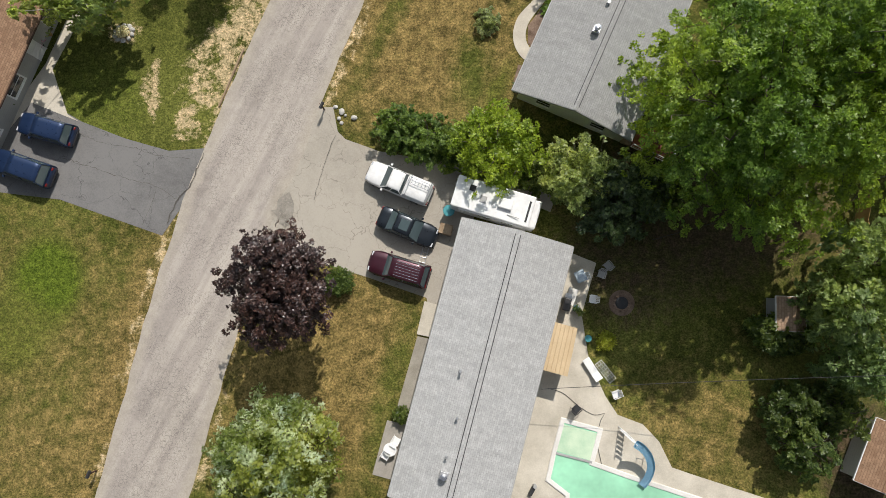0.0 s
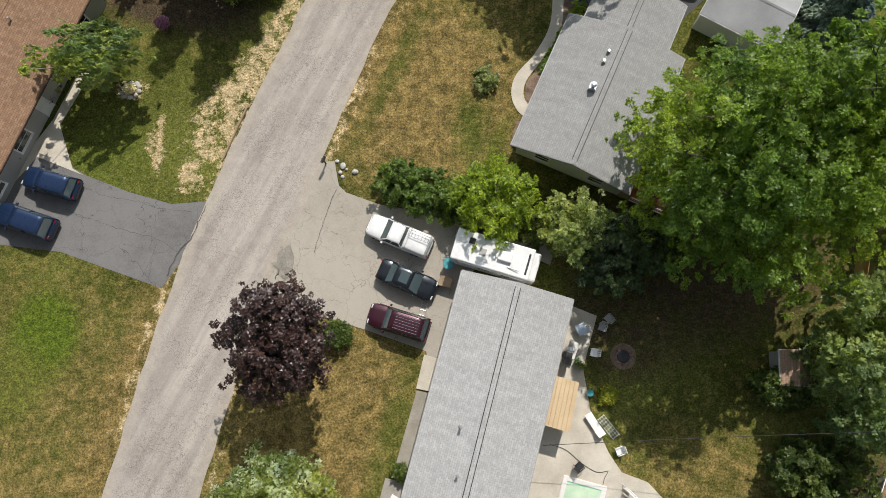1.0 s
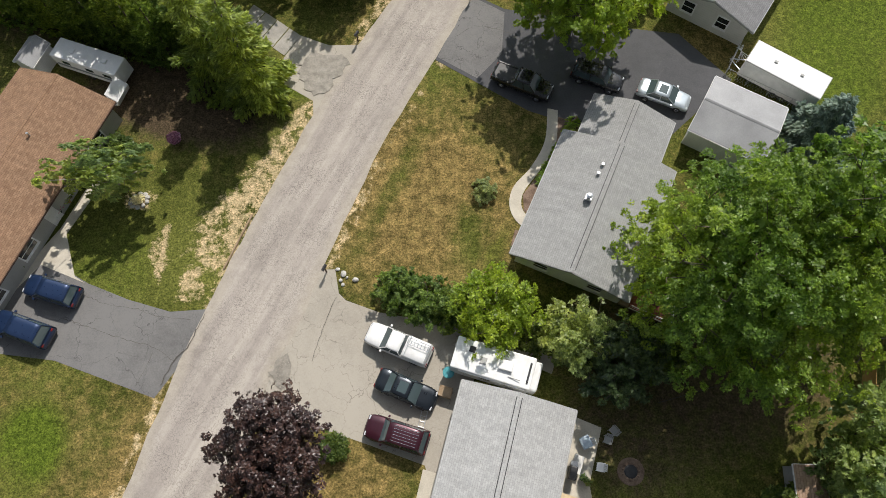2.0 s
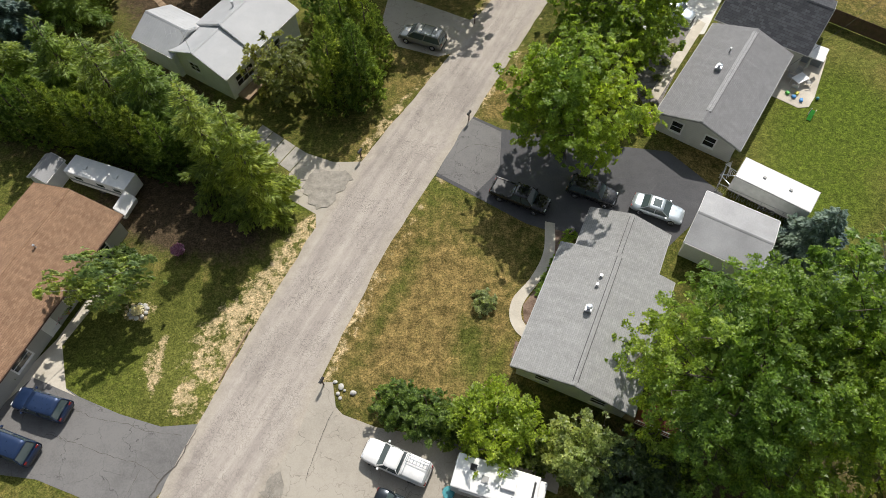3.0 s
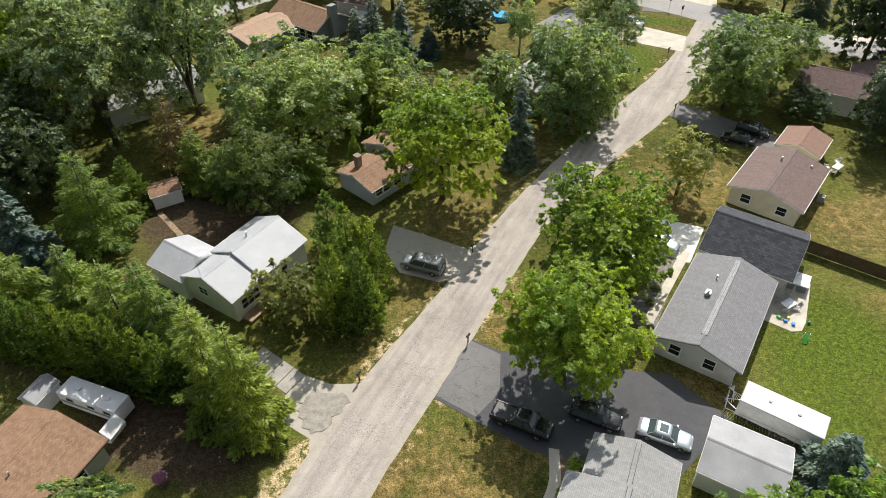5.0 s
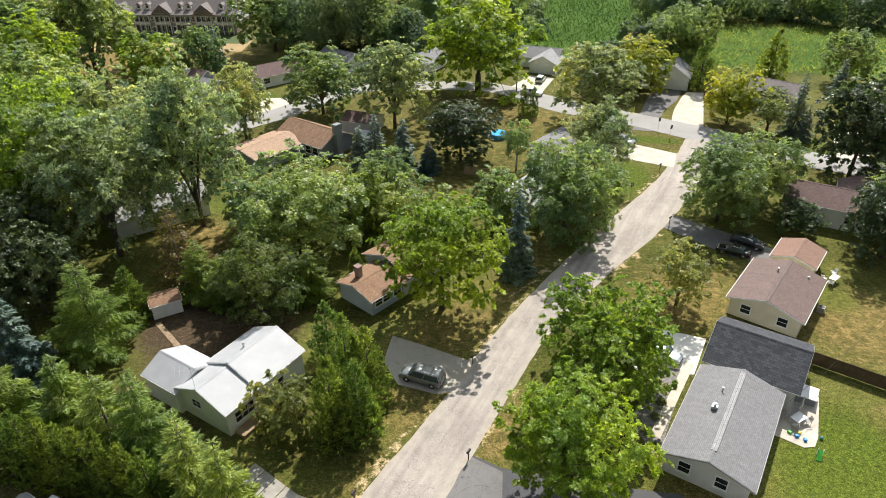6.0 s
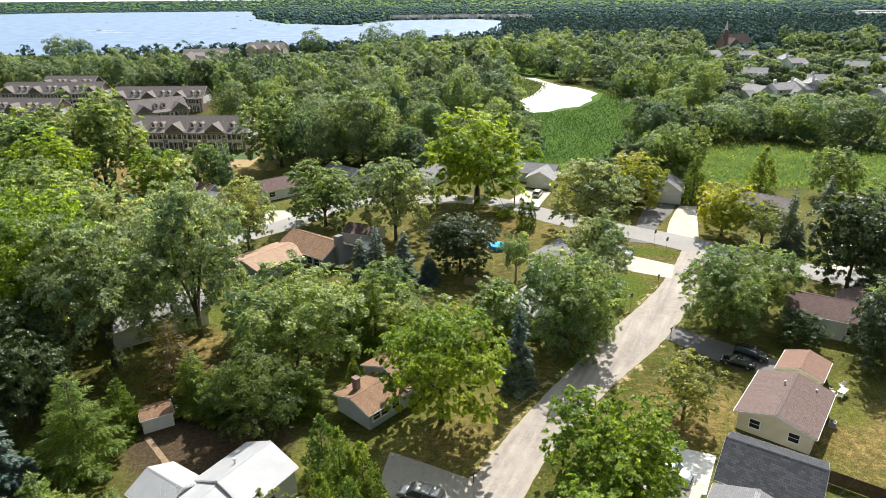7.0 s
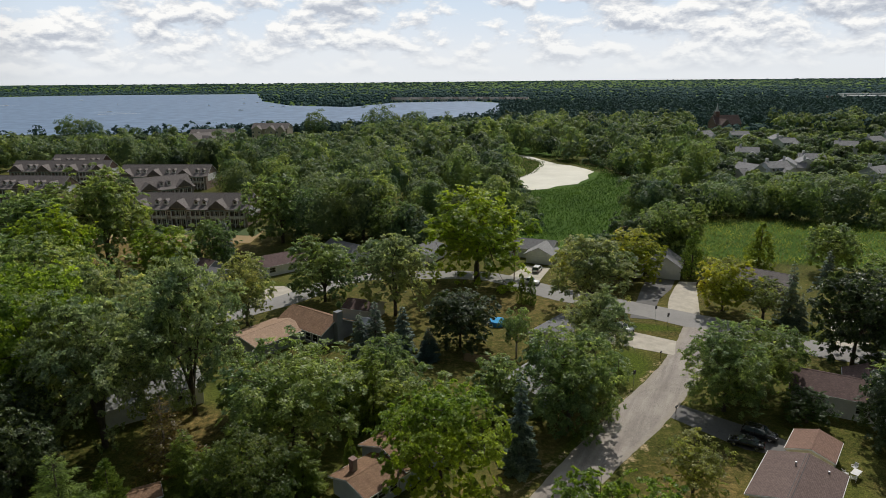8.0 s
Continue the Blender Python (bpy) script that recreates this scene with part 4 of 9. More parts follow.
# the long house in the foreground, light grey roof
h = thing("house", "long ranch house with a light grey shingle roof", "house", 2.05, -4.95, 0, 75)
block(h, 20.0, 7.6, 2.65, 3.75, M_SIDE_WHITE, M_ROOF_LIGHT, trim=M_TRIM_GREY, vent=True)
for x, y in ((-0.4, 1.5), (-3.6, 0.9), (-6.4, 0.95)):
    pipe_vent(h, x, y, 3.6)
flue(h, -7.7, 0.8, 3.5)
door(h, 3.0, 3.85, 0.95, 2.05, 90)
door(h, 6.8, 3.85, 2.6, 2.1, 90, panels=4, label="wide white overhead garage door", z=0.03)
for x in (-8, -5, -1):
    window(h, x, 3.82, 1.5, 1.6, 1.1, 90)
for x in (-6, -2.5, 5.5):
    window(h, x, -3.82, 1.5, 1.5, 1.1, -90)
door(h, 1.4, -3.84, 1.8, 2.05, -90, M_GLASS, 1, "sliding glass patio door")

# grey-roofed neighbour with a curved front walk
h = thing("house", "white ranch house with a weathered grey shingle roof", "house", 11.3, 19.4, 0, 66)
block(h, 11.0, 8.8, 2.65, 3.85, M_SIDE_WHITE, M_ROOF_GREY, trim=M_TRIM_GREY, vent=True)
block(h, 4.6, 6.2, 2.5, 3.45, M_SIDE_WHITE, M_ROOF_GREY, cx=7.6, cy=0.1, trim=M_TRIM_GREY, vent=True)
flue(h, 0.3, 0.9, 3.6)
for x, y in ((2.6, 0.9), (3.5, 0.85)):
    pipe_vent(h, x, y, 3.75, 0.25, 0.1)
for y in (2.3, -2.2):
    window(h, -5.52, y, 1.45, 1.1, 0.9, 180)
for x in (-4, 0, 3):
    window(h, x, 4.42, 1.5, 1.6, 1.2, 90)
door(h, 1.6, 4.44, 0.95, 2.05, 90)
window(h, -2, -4.42, 1.5, 1.4, 1.1, -90)

# brown-roofed house across the road
h = thing("house", "long ranch house with a brown shingle roof", "house", -37.4, 21.3, 0, 68.5)
block(h, 21.2, 8.8, 2.6, 4.0, M_SIDE_GREY, M_ROOF_BROWN, trim=M_WOOD_BROWN)
pipe_vent(h, 5.3, -0.9, 3.8)
pipe_vent(h, 1.0, -0.4, 3.9, 0.3)
for x in (-7.5, -3, 3.4, 7.5):
    window(h, x, -4.42, 1.5, 1.7, 1.1, -90)
door(h, 0.3, -4.44, 0.95, 2.05, -90)

# white house with a metal roof
h = thing("house", "white house with a stepped white metal roof and ribbed side wing", "house", -22.3, 51.8, 0, 58)
block(h, 4.2, 7.1, 3.25, 4.75, M_SIDE_WHITE, M_METAL_WHITE, over=0.3, cx=-3.3)
block(h, 6.6, 7.3, 3.45, 5.1, M_SIDE_WHITE, M_METAL_WHITE, over=0.3, cx=2.1)
block(h, 5.2, 5.2, 3.0, 4.2, M_SIDE_WHITE, M_METAL_WHITE, over=0.25, cx=-3.3, cy=5.9, turn=90, ribs=0.3)
pipe_vent(h, 1.5, 0.8, 4.85, 0.6, 0.12)
window(h, -5.42, 0.9, 2.3, 1.2, 0.9, 180, panes=2)
window(h, -3.2, -3.57, 1.7, 2.4, 1.3, -90, panes=3)
window(h, 1.5, -3.67, 1.7, 1.6, 1.2, -90)
door(h, -0.4, -3.69, 0.95, 2.05, -90)
part("porch_step", boxed((-4.9, -5.0, 0, -1.4, -3.6, 0.35), bevel=0.02), M_WOOD, h, "grey boarded front step")

t = thing("roof_antenna", "spindly grey television aerial on the white roof", "antenna", -25.6, 47.6, 4.6, 20)
part("mast", rods(((0, 0, 0), (0, 0, 2.6)), r=0.025), M_STEEL, t)
part("boom", rods(((-1.5, 0, 2.45), (1.5, 0, 2.45)), r=0.018, n=5), M_STEEL, t)
for k in range(7):
    part("element", rods(((-1.4 + k * 0.45, -0.85 + k * 0.07, 2.47), (-1.4 + k * 0.45, 0.85 - k * 0.07, 2.47)), r=0.010, n=4), M_STEEL, t)

# taupe house with grey roof and dark attached garage
h = thing("house", "taupe ranch house, grey roof, charcoal-roofed attached garage", "house", 26.9, 44.5, 0, 56.5)
block(h, 13.4, 7.5, 2.65, 3.8, M_SIDE_TAUPE, M_ROOF_MID, trim=M_TRIM_GREY)
block(h, 9.0, 8.6, 2.9, 5.0, M_SIDE_TAUPE, M_ROOF_DARK, cx=12.2, cy=-0.6, turn=90, over=0.4, trim=M_TRIM_GREY)
vent = part("ridge_vent", boxed((-5.6, -0.26, 3.93, 6.6, 0.26, 3.99)), M_ROOF_ESTATE, h, "pale segmented ridge vent")
for k in range(11):
    part("joint", boxed((-5.0 + k * 1.11, -0.262, 3.985, -4.95 + k * 1.11, 0.262, 3.996)), M_TRIM_GREY, vent)
flue(h, 0.2, 1.3, 3.5, 0.7)
pipe_vent(h, 3.0, 1.2, 3.6)
window(h, -6.72, 1.9, 1.6, 1.0, 1.2, 180)
window(h, -6.72, -1.4, 1.6, 1.0, 1.2, 180)
window(h, 1, 3.77, 1.5, 1.8, 1.3, 90)
door(h, 3.5, 3.79, 0.95, 2.05, 90)
door(h, 12.3, 3.95, 4.8, 2.2, 90, panels=4, label="white overhead garage door", z=0.03)
door(h, 7.87, -2.9, 0.9, 2.05, 180)

# house with the faded red roof and its small garage
h = thing("house", "cream house with a faded red-brown shingle roof", "house", 41.8, 66.9, 0, 51.5)
block(h, 10.6, 8.2, 2.6, 3.8, M_SIDE_CREAM, M_ROOF_RED, vent=True)
pipe_vent(h, 2.2, 0.8, 3.6, 0.6, 0.1)
pipe_vent(h, 3.8, -2.6, 2.9, 0.5, 0.1)
for y in (2.1, -2.2):
    window(h, -5.32, y, 1.5, 1.1, 1.1, 180)
window(h, 0, 4.12, 1.5, 1.8, 1.2, 90)
door(h, 2.4, 4.14, 0.95, 2.05, 90)
h = thing("garage", "small cream garage with a rust-red shingle roof", "garage", 48.5, 75.5, 0, 51.5)
block(h, 5.6, 5.4, 2.4, 3.3, M_SIDE_CREAM, M_ROOF_RUST, over=0.25)
door(h, -1.2, 2.74, 2.6, 2.1, 90, panels=4, label="cream overhead garage door", z=0.03)

# white house with the plum roof
h = thing("house", "tall white house with a plum-brown shingle roof", "house", 60.6, 90.6, 0, -30)
block(h, 12.5, 8.2, 3.4, 5.0, M_SIDE_WHITE, M_ROOF_PLUM)
block(h, 6, 6, 3.0, 4.3, M_SIDE_WHITE, M_ROOF_PLUM, cx=4, cy=5.5, turn=90)
window(h, -3, -4.12, 1.8, 1.4, 1.1, -90)
window(h, 3, -4.12, 1.8, 1.4, 1.1, -90)

# brown-roofed house behind the bright maple
h = thing("house", "pale blue house with brown roofs and a brick chimney", "house", -7.7, 72.0, 0, 48)
block(h, 6.6, 6.2, 2.45, 3.35, M_SIDE_BLUE, M_ROOF_BROWN, over=0.4, cx=-3.1)
block(h, 11.0, 8.4, 2.8, 4.3, M_SIDE_BLUE, M_ROOF_BROWN, over=0.4, cx=5.75, cy=1.1)
part("chimney", boxed((-4.9, 0.9, 0, -4.2, 1.7, 4.7), (-4.98, 0.82, 4.7, -4.12, 1.78, 4.85), bevel=0.03), M_BRICK, h, "red brick chimney")
for x in (-5.2, -4.0, -2.0, 3.0, 6.5):
    window(h, x, -3.14, 1.6, 1.2, 1.0, -90)

# farther houses
h = thing("house", "brown-roofed house with a tan wing and a tall chimney", "house", -26.6, 121.2, 0, -37.5)
block(h, 12.7, 8.3, 2.8, 4.8, M_SIDE_SLATE, M_ROOF_BROWN)
block(h, 11, 9, 2.5, 3.5, M_SIDE_SLATE, M_ROOF_TAN, cx=-3.5, cy=-9.4, turn=90)
part("chimney", boxed((6.36, -0.9, 0, 7.5, 0.6, 6.4), bevel=0.04), M_SIDE_SLATE, h, "tall grey boxed chimney")
for x in (2.6, 4.6):
    window(h, x, -4.17, 1.5, 1.4, 1.4, -90)
h = thing("shed", "white flat-topped garden shed", "shed", -15.5, 121.5, 0, -37)
block(h, 4, 3, 2.2, 2.7, M_SIDE_WHITE, M_METAL_WHITE, over=0.15)
h = thing("house", "small house with a brown roof beside the street", "house", -18.0, 131, 0, -20)
block(h, 7, 6, 2.5, 3.6, M_SIDE_TAUPE, M_ROOF_PLUM, over=0.3)
h = thing("house", "white house with a dark brown roof", "house", -45.5, 166, 0, 40)
block(h, 14, 8, 2.8, 4.6, M_SIDE_WHITE, M_ROOF_PLUM)
window(h, -3.5, -4.02, 1.6, 1.6, 1.2, -90)
window(h, 2.5, -4.02, 1.6, 1.6, 1.2, -90)
h = thing("house", "grey-green house with a dormer and white chimney", "house", -61.0, 155, 0, -32)
block(h, 13, 8, 3.0, 4.6, M_SIDE_BLUE, M_ROOF_MID)
block(h, 5, 4, 4.6, 5.8, M_SIDE_SLATE, M_ROOF_PLUM, cx=-0.5, cy=1.5, over=0.25)
part("chimney", boxed((-3.9, -0.6, 0, -2.7, 0.6, 6.0), bevel=0.04), M_TRIM, h, "white chimney")
for x in (-4, 0, 4):
    window(h, x, -4.02, 1.6, 1.4, 1.2, -90)
h = thing("house", "white house with a grey roof and garage wing", "house", 24.5, 180, 0, -22)
block(h, 14, 8, 2.8, 4.6, M_SIDE_WHITE, M_ROOF_MID)
block(h, 8, 7, 2.8, 4.6, M_SIDE_WHITE, M_ROOF_GREY, cx=4.5, cy=-5, turn=90)
door(h, 4.5, -9.1, 4.8, 2.2, -90, panels=4, label="white overhead garage door", z=0.03)
window(h, -3.5, -4.02, 1.6, 1.6, 1.2, -90)
h = thing("house", "white house with a grey roof between the trees", "house", -6.5, 176, 0, 60)
block(h, 12, 8, 2.8, 4.4, M_SIDE_WHITE, M_ROOF_MID)
h = thing("house", "white house with a grey roof at the wood's edge", "house", -29, 178, 0, -40)
block(h, 12, 8, 2.8, 4.6, M_SIDE_WHITE, M_ROOF_MID)
h = thing("house", "white gabled garage house with a grey roof", "house", 57.0, 160, 0, 68)
block(h, 9, 7.5, 3.2, 5.6, M_SIDE_WHITE, M_ROOF_MID, over=0.3)
door(h, -4.52, 0, 4.8, 2.2, 180, panels=4, label="white overhead garage door", z=0.03)
h = thing("house", "white gabled house beside the yellow tree", "house", 48.0, 162, 0, 68)
block(h, 9, 7.5, 3.0, 5.0, M_SIDE_WHITE, M_ROOF_GREY, over=0.3)
h = thing("house", "house with a broad grey-brown hip roof", "house", 75, 145.5, 0, -42)
block(h, 12.5, 10, 2.8, 5.2, M_SIDE_GREY, M_ROOF_WEATHERED)
window(h, -3.5, -4.77, 1.6, 1.6, 1.2, -90)
h = thing("house", "low house with a dark grey roof", "house", 15.5, 96.5, 0, 50)
block(h, 13, 8, 2.6, 3.8, M_SIDE_BLUE, M_ROOF_GREY)
h = thing("house", "low house with a patched grey roof", "house", 23.0, 117, 0, 50)
block(h, 13, 8, 2.6, 3.8, M_SIDE_WHITE, M_ROOF_MID)
flue(h, -3, -1, 3.5)
h = thing("house", "grey house half hidden under tall silver maples", "house", -47, 92, 0, 35)
block(h, 14, 8, 3.2, 4.6, M_SIDE_WHITE, M_ROOF_GREY)
window(h, 3.5, -4.02, 1.6, 1.4, 1.2, -90)
window(h, -1, -4.02, 1.6, 1.4, 1.2, -90)
h = thing("house", "small brown-roofed house behind the willow", "house", -76, 133, 0, 20)
block(h, 9, 7, 2.6, 3.8, M_SIDE_TAUPE, M_ROOF_PLUM)
h = thing("house", "white cottage at the edge of the yard", "house", -67.5, 71, 0, 30)
block(h, 9, 6, 2.6, 3.8, M_SIDE_WHITE, M_ROOF_MID)
window(h, 2, -3.02, 1.5, 1.2, 1.0, -90)

# outbuildings near the road
h = thing("garage", "garage with a pale ribbed metal roof", "garage", 24.0, 27.8, 0, -30)
block(h, 6.2, 5.7, 2.3, 3.0, M_SIDE_WHITE, M_METAL_GREY, over=0.15, ribs=0.3)
h = thing("shed", "small white shed with a metal roof", "shed", -37.7, 35.4, 0, 70)
block(h, 2.6, 1.9, 1.9, 2.5, M_SIDE_WHITE, M_METAL_GREY, over=0.1)
h = thing("shed", "small white shed with a rusty brown roof", "shed", -36.6, 66.8, 0, 30)
block(h, 3.6, 3.0, 1.9, 2.4, M_SIDE_WHITE, M_ROOF_BROWN, over=0.15)
h = thing("shed", "small garden shed with a worn brown roof", "shed", 25.0, -0.9, 0, 88)
block(h, 2.3, 1.9, 1.8, 2.3, M_SIDE_GREY, M_ROOF_TAN, over=0.12)
h = thing("shed", "brown-roofed outbuilding behind the shrubs", "shed", 31.4, -11.3, 0, 67)
block(h, 4.4, 3.2, 2.1, 2.7, M_SIDE_TAUPE, M_ROOF_BROWN, over=0.2)


# ---- trees ----
def tube_mesh(name, segments, n=6):
    """Tapered limbs: segments of (start, end, radius at start, radius at end)."""
    bm = bmesh.new()
    for a, b, r0, r1 in segments:
        rod(bm, a, b, r0, r1, n)
    me = bpy.data.meshes.new(name)
    bm.to_mesh(me)
    bm.free()
    for p in me.polygons:
        p.use_smooth = True
    return me


def level(v):
    return v / np.maximum(np.linalg.norm(v, axis=1), 1e-6)[:, None]


def broadleaf(seed, h, r, leaves, size, clear=0.25, lobes=24, spread=0.30, ragged=0.14, droop=0.2, upright=0.0, low_fork=False, slim=1.0, spray=0.0, per=34):
    """Wood and foliage of a broadleaf tree: trunk, limbs to the lobes of the crown, twigs to flat sprays of leaves that lie over one another like tiles."""
    rng = np.random.default_rng(seed)
    zc, rz = h * (1 + clear) / 2, h * (1 - clear) / 2
    inner = max(3, lobes // 4)
    k = np.arange(lobes) + 0.5
    th = math.pi * (1 + 5 ** 0.5) * k + seed
    zz = np.clip(0.98 - 1.92 * k / lobes + upright * 0.25, -0.95, 0.99)
    wide = np.where(zz < 0, np.maximum(np.sqrt(1 - zz ** 2), 0.80), np.sqrt(1 - zz ** 2))
    d = np.stack([np.cos(th) * wide, np.sin(th) * wide, zz], 1) + rng.normal(0, 0.10, (lobes, 3))
    lr = spread * rng.uniform(0.75, 1.30, lobes)
    reach = (1 - lr * 0.85) * rng.uniform(1 - ragged, 1 + ragged * 0.7, lobes)
    c = d * reach[:, None]
    # lobes inside the crown, which close it against the light
    d2 = level(rng.normal(0, 1, (inner, 3)))
    c, d = np.concatenate([c, d2 * 0.38]), np.concatenate([d, d2])
    lr = np.concatenate([lr, np.full(inner, spread * 1.15)])
    c = c * np.array([r, r, rz]) + np.array([0, 0, zc])
    env = np.array([r, r, 0.6 * r + 0.4 * rz])
    # a bole, a handful of main limbs, and from their elbows a branch to every lobe
    top = h * (0.14 if low_fork else max(0.2, clear))
    seg = [((0, 0, -0.2), (0, 0, top), 0.045 * r + 0.1, 0.04 * r + 0.07)]
    stems = 5
    sa = np.arange(stems) * 2 * math.pi / stems + rng.normal(0, 0.25, stems)
    lean = rng.uniform(0.16, 0.34, stems) * r
    elbow = np.stack([np.cos(sa) * lean, np.sin(sa) * lean, h * rng.uniform(0.42, 0.56, stems)], 1)
    elbow[0, :2] *= 0.2
    elbow[0, 2] = h * 0.62
    for e in elbow:
        knee = e * np.array([0.38, 0.38, 0.0]) + np.array([0, 0, top + (e[2] - top) * 0.45])
        seg.append(((0, 0, top - 0.1), tuple(knee), (0.028 * r + 0.06) * slim, (0.022 * r + 0.05) * slim))
        seg.append((tuple(knee), tuple(e), (0.022 * r + 0.05) * slim, (0.015 * r + 0.035) * slim))
    for i in range(lobes):
        e = elbow[np.argmin(np.sum((elbow - c[i]) ** 2, 1))]
        mid = e * 0.5 + c[i] * 0.5 + rng.normal(0, 0.04, 3) * r
        seg.append((tuple(e), tuple(mid), (0.012 * r + 0.025) * slim, (0.008 * r + 0.018) * slim))
        seg.append((tuple(mid), tuple(c[i]), (0.008 * r + 0.018) * slim, (0.004 * r + 0.010) * slim))
    # sprays over the lobes
    m = max(lobes * 6, leaves // per)
    on = rng.choice(len(c), m, p=lr ** 2 / np.sum(lr ** 2))
    u = level(unit(rng, m) + d[on] * 0.6 + np.array([0, 0, 0.25 + 0.3 * upright]))
    p = c[on] + (u * (lr[on] * rng.uniform(0.3, 1.45, m) ** 0.8)[:, None] + np.clip(rng.normal(0, 0.075, (m, 3)), -0.11, 0.11)) * env
    p[:, 2] = np.maximum(p[:, 2], 0.12)
    for j in range(0, m, max(4, m // 160)):
        seg.append((tuple(c[on[j]]), tuple(p[j]), 0.004 * r + 0.014, 0.010))
    wood = tube_mesh("trunk", seg, 4)
    n = level(u * 0.6 + np.array([0, 0, 0.65]) + rng.normal(0, 0.34, (m, 3)))
    sr = (spray or 0.05 * r + 0.20) * rng.uniform(0.6, 1.35, m)
    t1 = level(np.cross(n, rng.normal(0, 1, (m, 3))))
    t2 = np.cross(n, t1)
    w = rng.choice(m, leaves, p=sr ** 2 / np.sum(sr ** 2))
    a, rho = rng.uniform(0, 2 * math.pi, leaves), np.sqrt(rng.uniform(0.02, 1, leaves)) * sr[w]
    ray = t1[w] * np.cos(a)[:, None] + t2[w] * np.sin(a)[:, None]
    pos = p[w] + ray * rho[:, None] - n[w] * (droop * rho ** 2 / sr[w] + rng.normal(0, 0.10, leaves) * sr[w])[:, None]
    nor = n[w] + rng.normal(0, 0.28, (leaves, 3))
    tip = ray * 0.8 - n[w] * droop + u[w] * 0.4 + rng.normal(0, 0.35, (leaves, 3)) + np.array([0, 0, upright * 0.6])
    s = size * rng.uniform(0.6, 1.4, leaves)
    # broad shaded foliage deep inside the crown
    deep = 700
    q = level(rng.normal(0, 1, (deep, 3))) * (rng.uniform(0.1, 0.5, deep) ** 0.6)[:, None] * np.array([r, r, rz * 0.92]) + np.array([0, 0, zc])
    pos, s = np.concatenate([pos, q]), np.concatenate([s, np.full(deep, 0.09 * r + 0.05)])
    nor, tip = np.concatenate([nor, rng.normal(0, 1, (deep, 3))]), np.concatenate([tip, rng.normal(0, 1, (deep, 3))])
    return wood, blades("crown", pos, tip, nor, s, s * 0.85, sides=3)


def conifer(seed, h, r, leaves, size, droop=0.35, clear=0.06, power=1.0, shaggy=0.25, narrow=0.34, arms=5.0, fan=0.42, lift=0.0):
    """Wood and needles of a spruce or pine: whorls of arms, each a flat frond of side twigs set with narrow tufts."""
    rng = np.random.default_rng(seed)
    nb = int(14 + h * arms)
    z = h * (clear + (0.99 - clear) * ((np.arange(nb) + rng.uniform(0, 1, nb)) / nb) ** 1.15)
    ang = np.arange(nb) * 2.4 + rng.normal(0, 0.35, nb)
    ln = r * (1 - (z - h * clear) / (h * (1 - clear))) ** power * rng.uniform(1 - shaggy, 1 + shaggy * 0.6, nb) + 0.22
    seg = [((0, 0, -0.2), (0, 0, h * 0.98), 0.02 * h + 0.05, 0.02)]
    for k in range(nb):
        seg.append(((0, 0, z[k]), (ln[k] * 0.8 * math.cos(ang[k]), ln[k] * 0.8 * math.sin(ang[k]), z[k] - droop * ln[k] * 0.5), 0.04, 0.012))
    wood = tube_mesh("trunk", seg, 4)
    w = ln ** 1.7
    on = rng.choice(nb, leaves, p=w / w.sum())
    k = 7
    s = (np.floor(rng.uniform(0, 1, leaves) ** 0.72 * k) + 0.6) / k + rng.normal(0, 0.02, leaves)
    q = rng.uniform(0, 1, leaves) ** 0.8
    side = rng.choice((-1.0, 1.0), leaves)
    arm = np.stack([np.cos(ang[on]), np.sin(ang[on]), np.zeros(leaves)], 1)
    turn = ang[on] + side * 0.95
    twig = np.stack([np.cos(turn), np.sin(turn), np.zeros(leaves)], 1)
    tl = fan * ln[on] * (1.08 - s) + 0.10 + 0.05 * r
    rr = ln[on] * s
    pos = arm * rr[:, None] + twig * (q * tl)[:, None]
    pos[:, 2] = z[on] - droop * rr * (1 - 0.4 * s) - 0.22 * q * tl + lift * rr * s + rng.normal(0, 0.035 + 0.02 * r, leaves)
    pos[:, 2] = np.clip(pos[:, 2], 0.12, None)
    tip = twig * 0.8 + arm * 0.6 + np.array([0, 0, lift * 0.8 - droop * 0.4]) + rng.normal(0, 0.38, (leaves, 3))
    nor = arm * 0.35 + np.array([0, 0, 1.0]) + rng.normal(0, 0.32, (leaves, 3))
    L = size * rng.uniform(0.7, 1.35, leaves)
    return wood, blades("crown", pos, tip, nor, L, L * narrow * 1.5, sides=3)


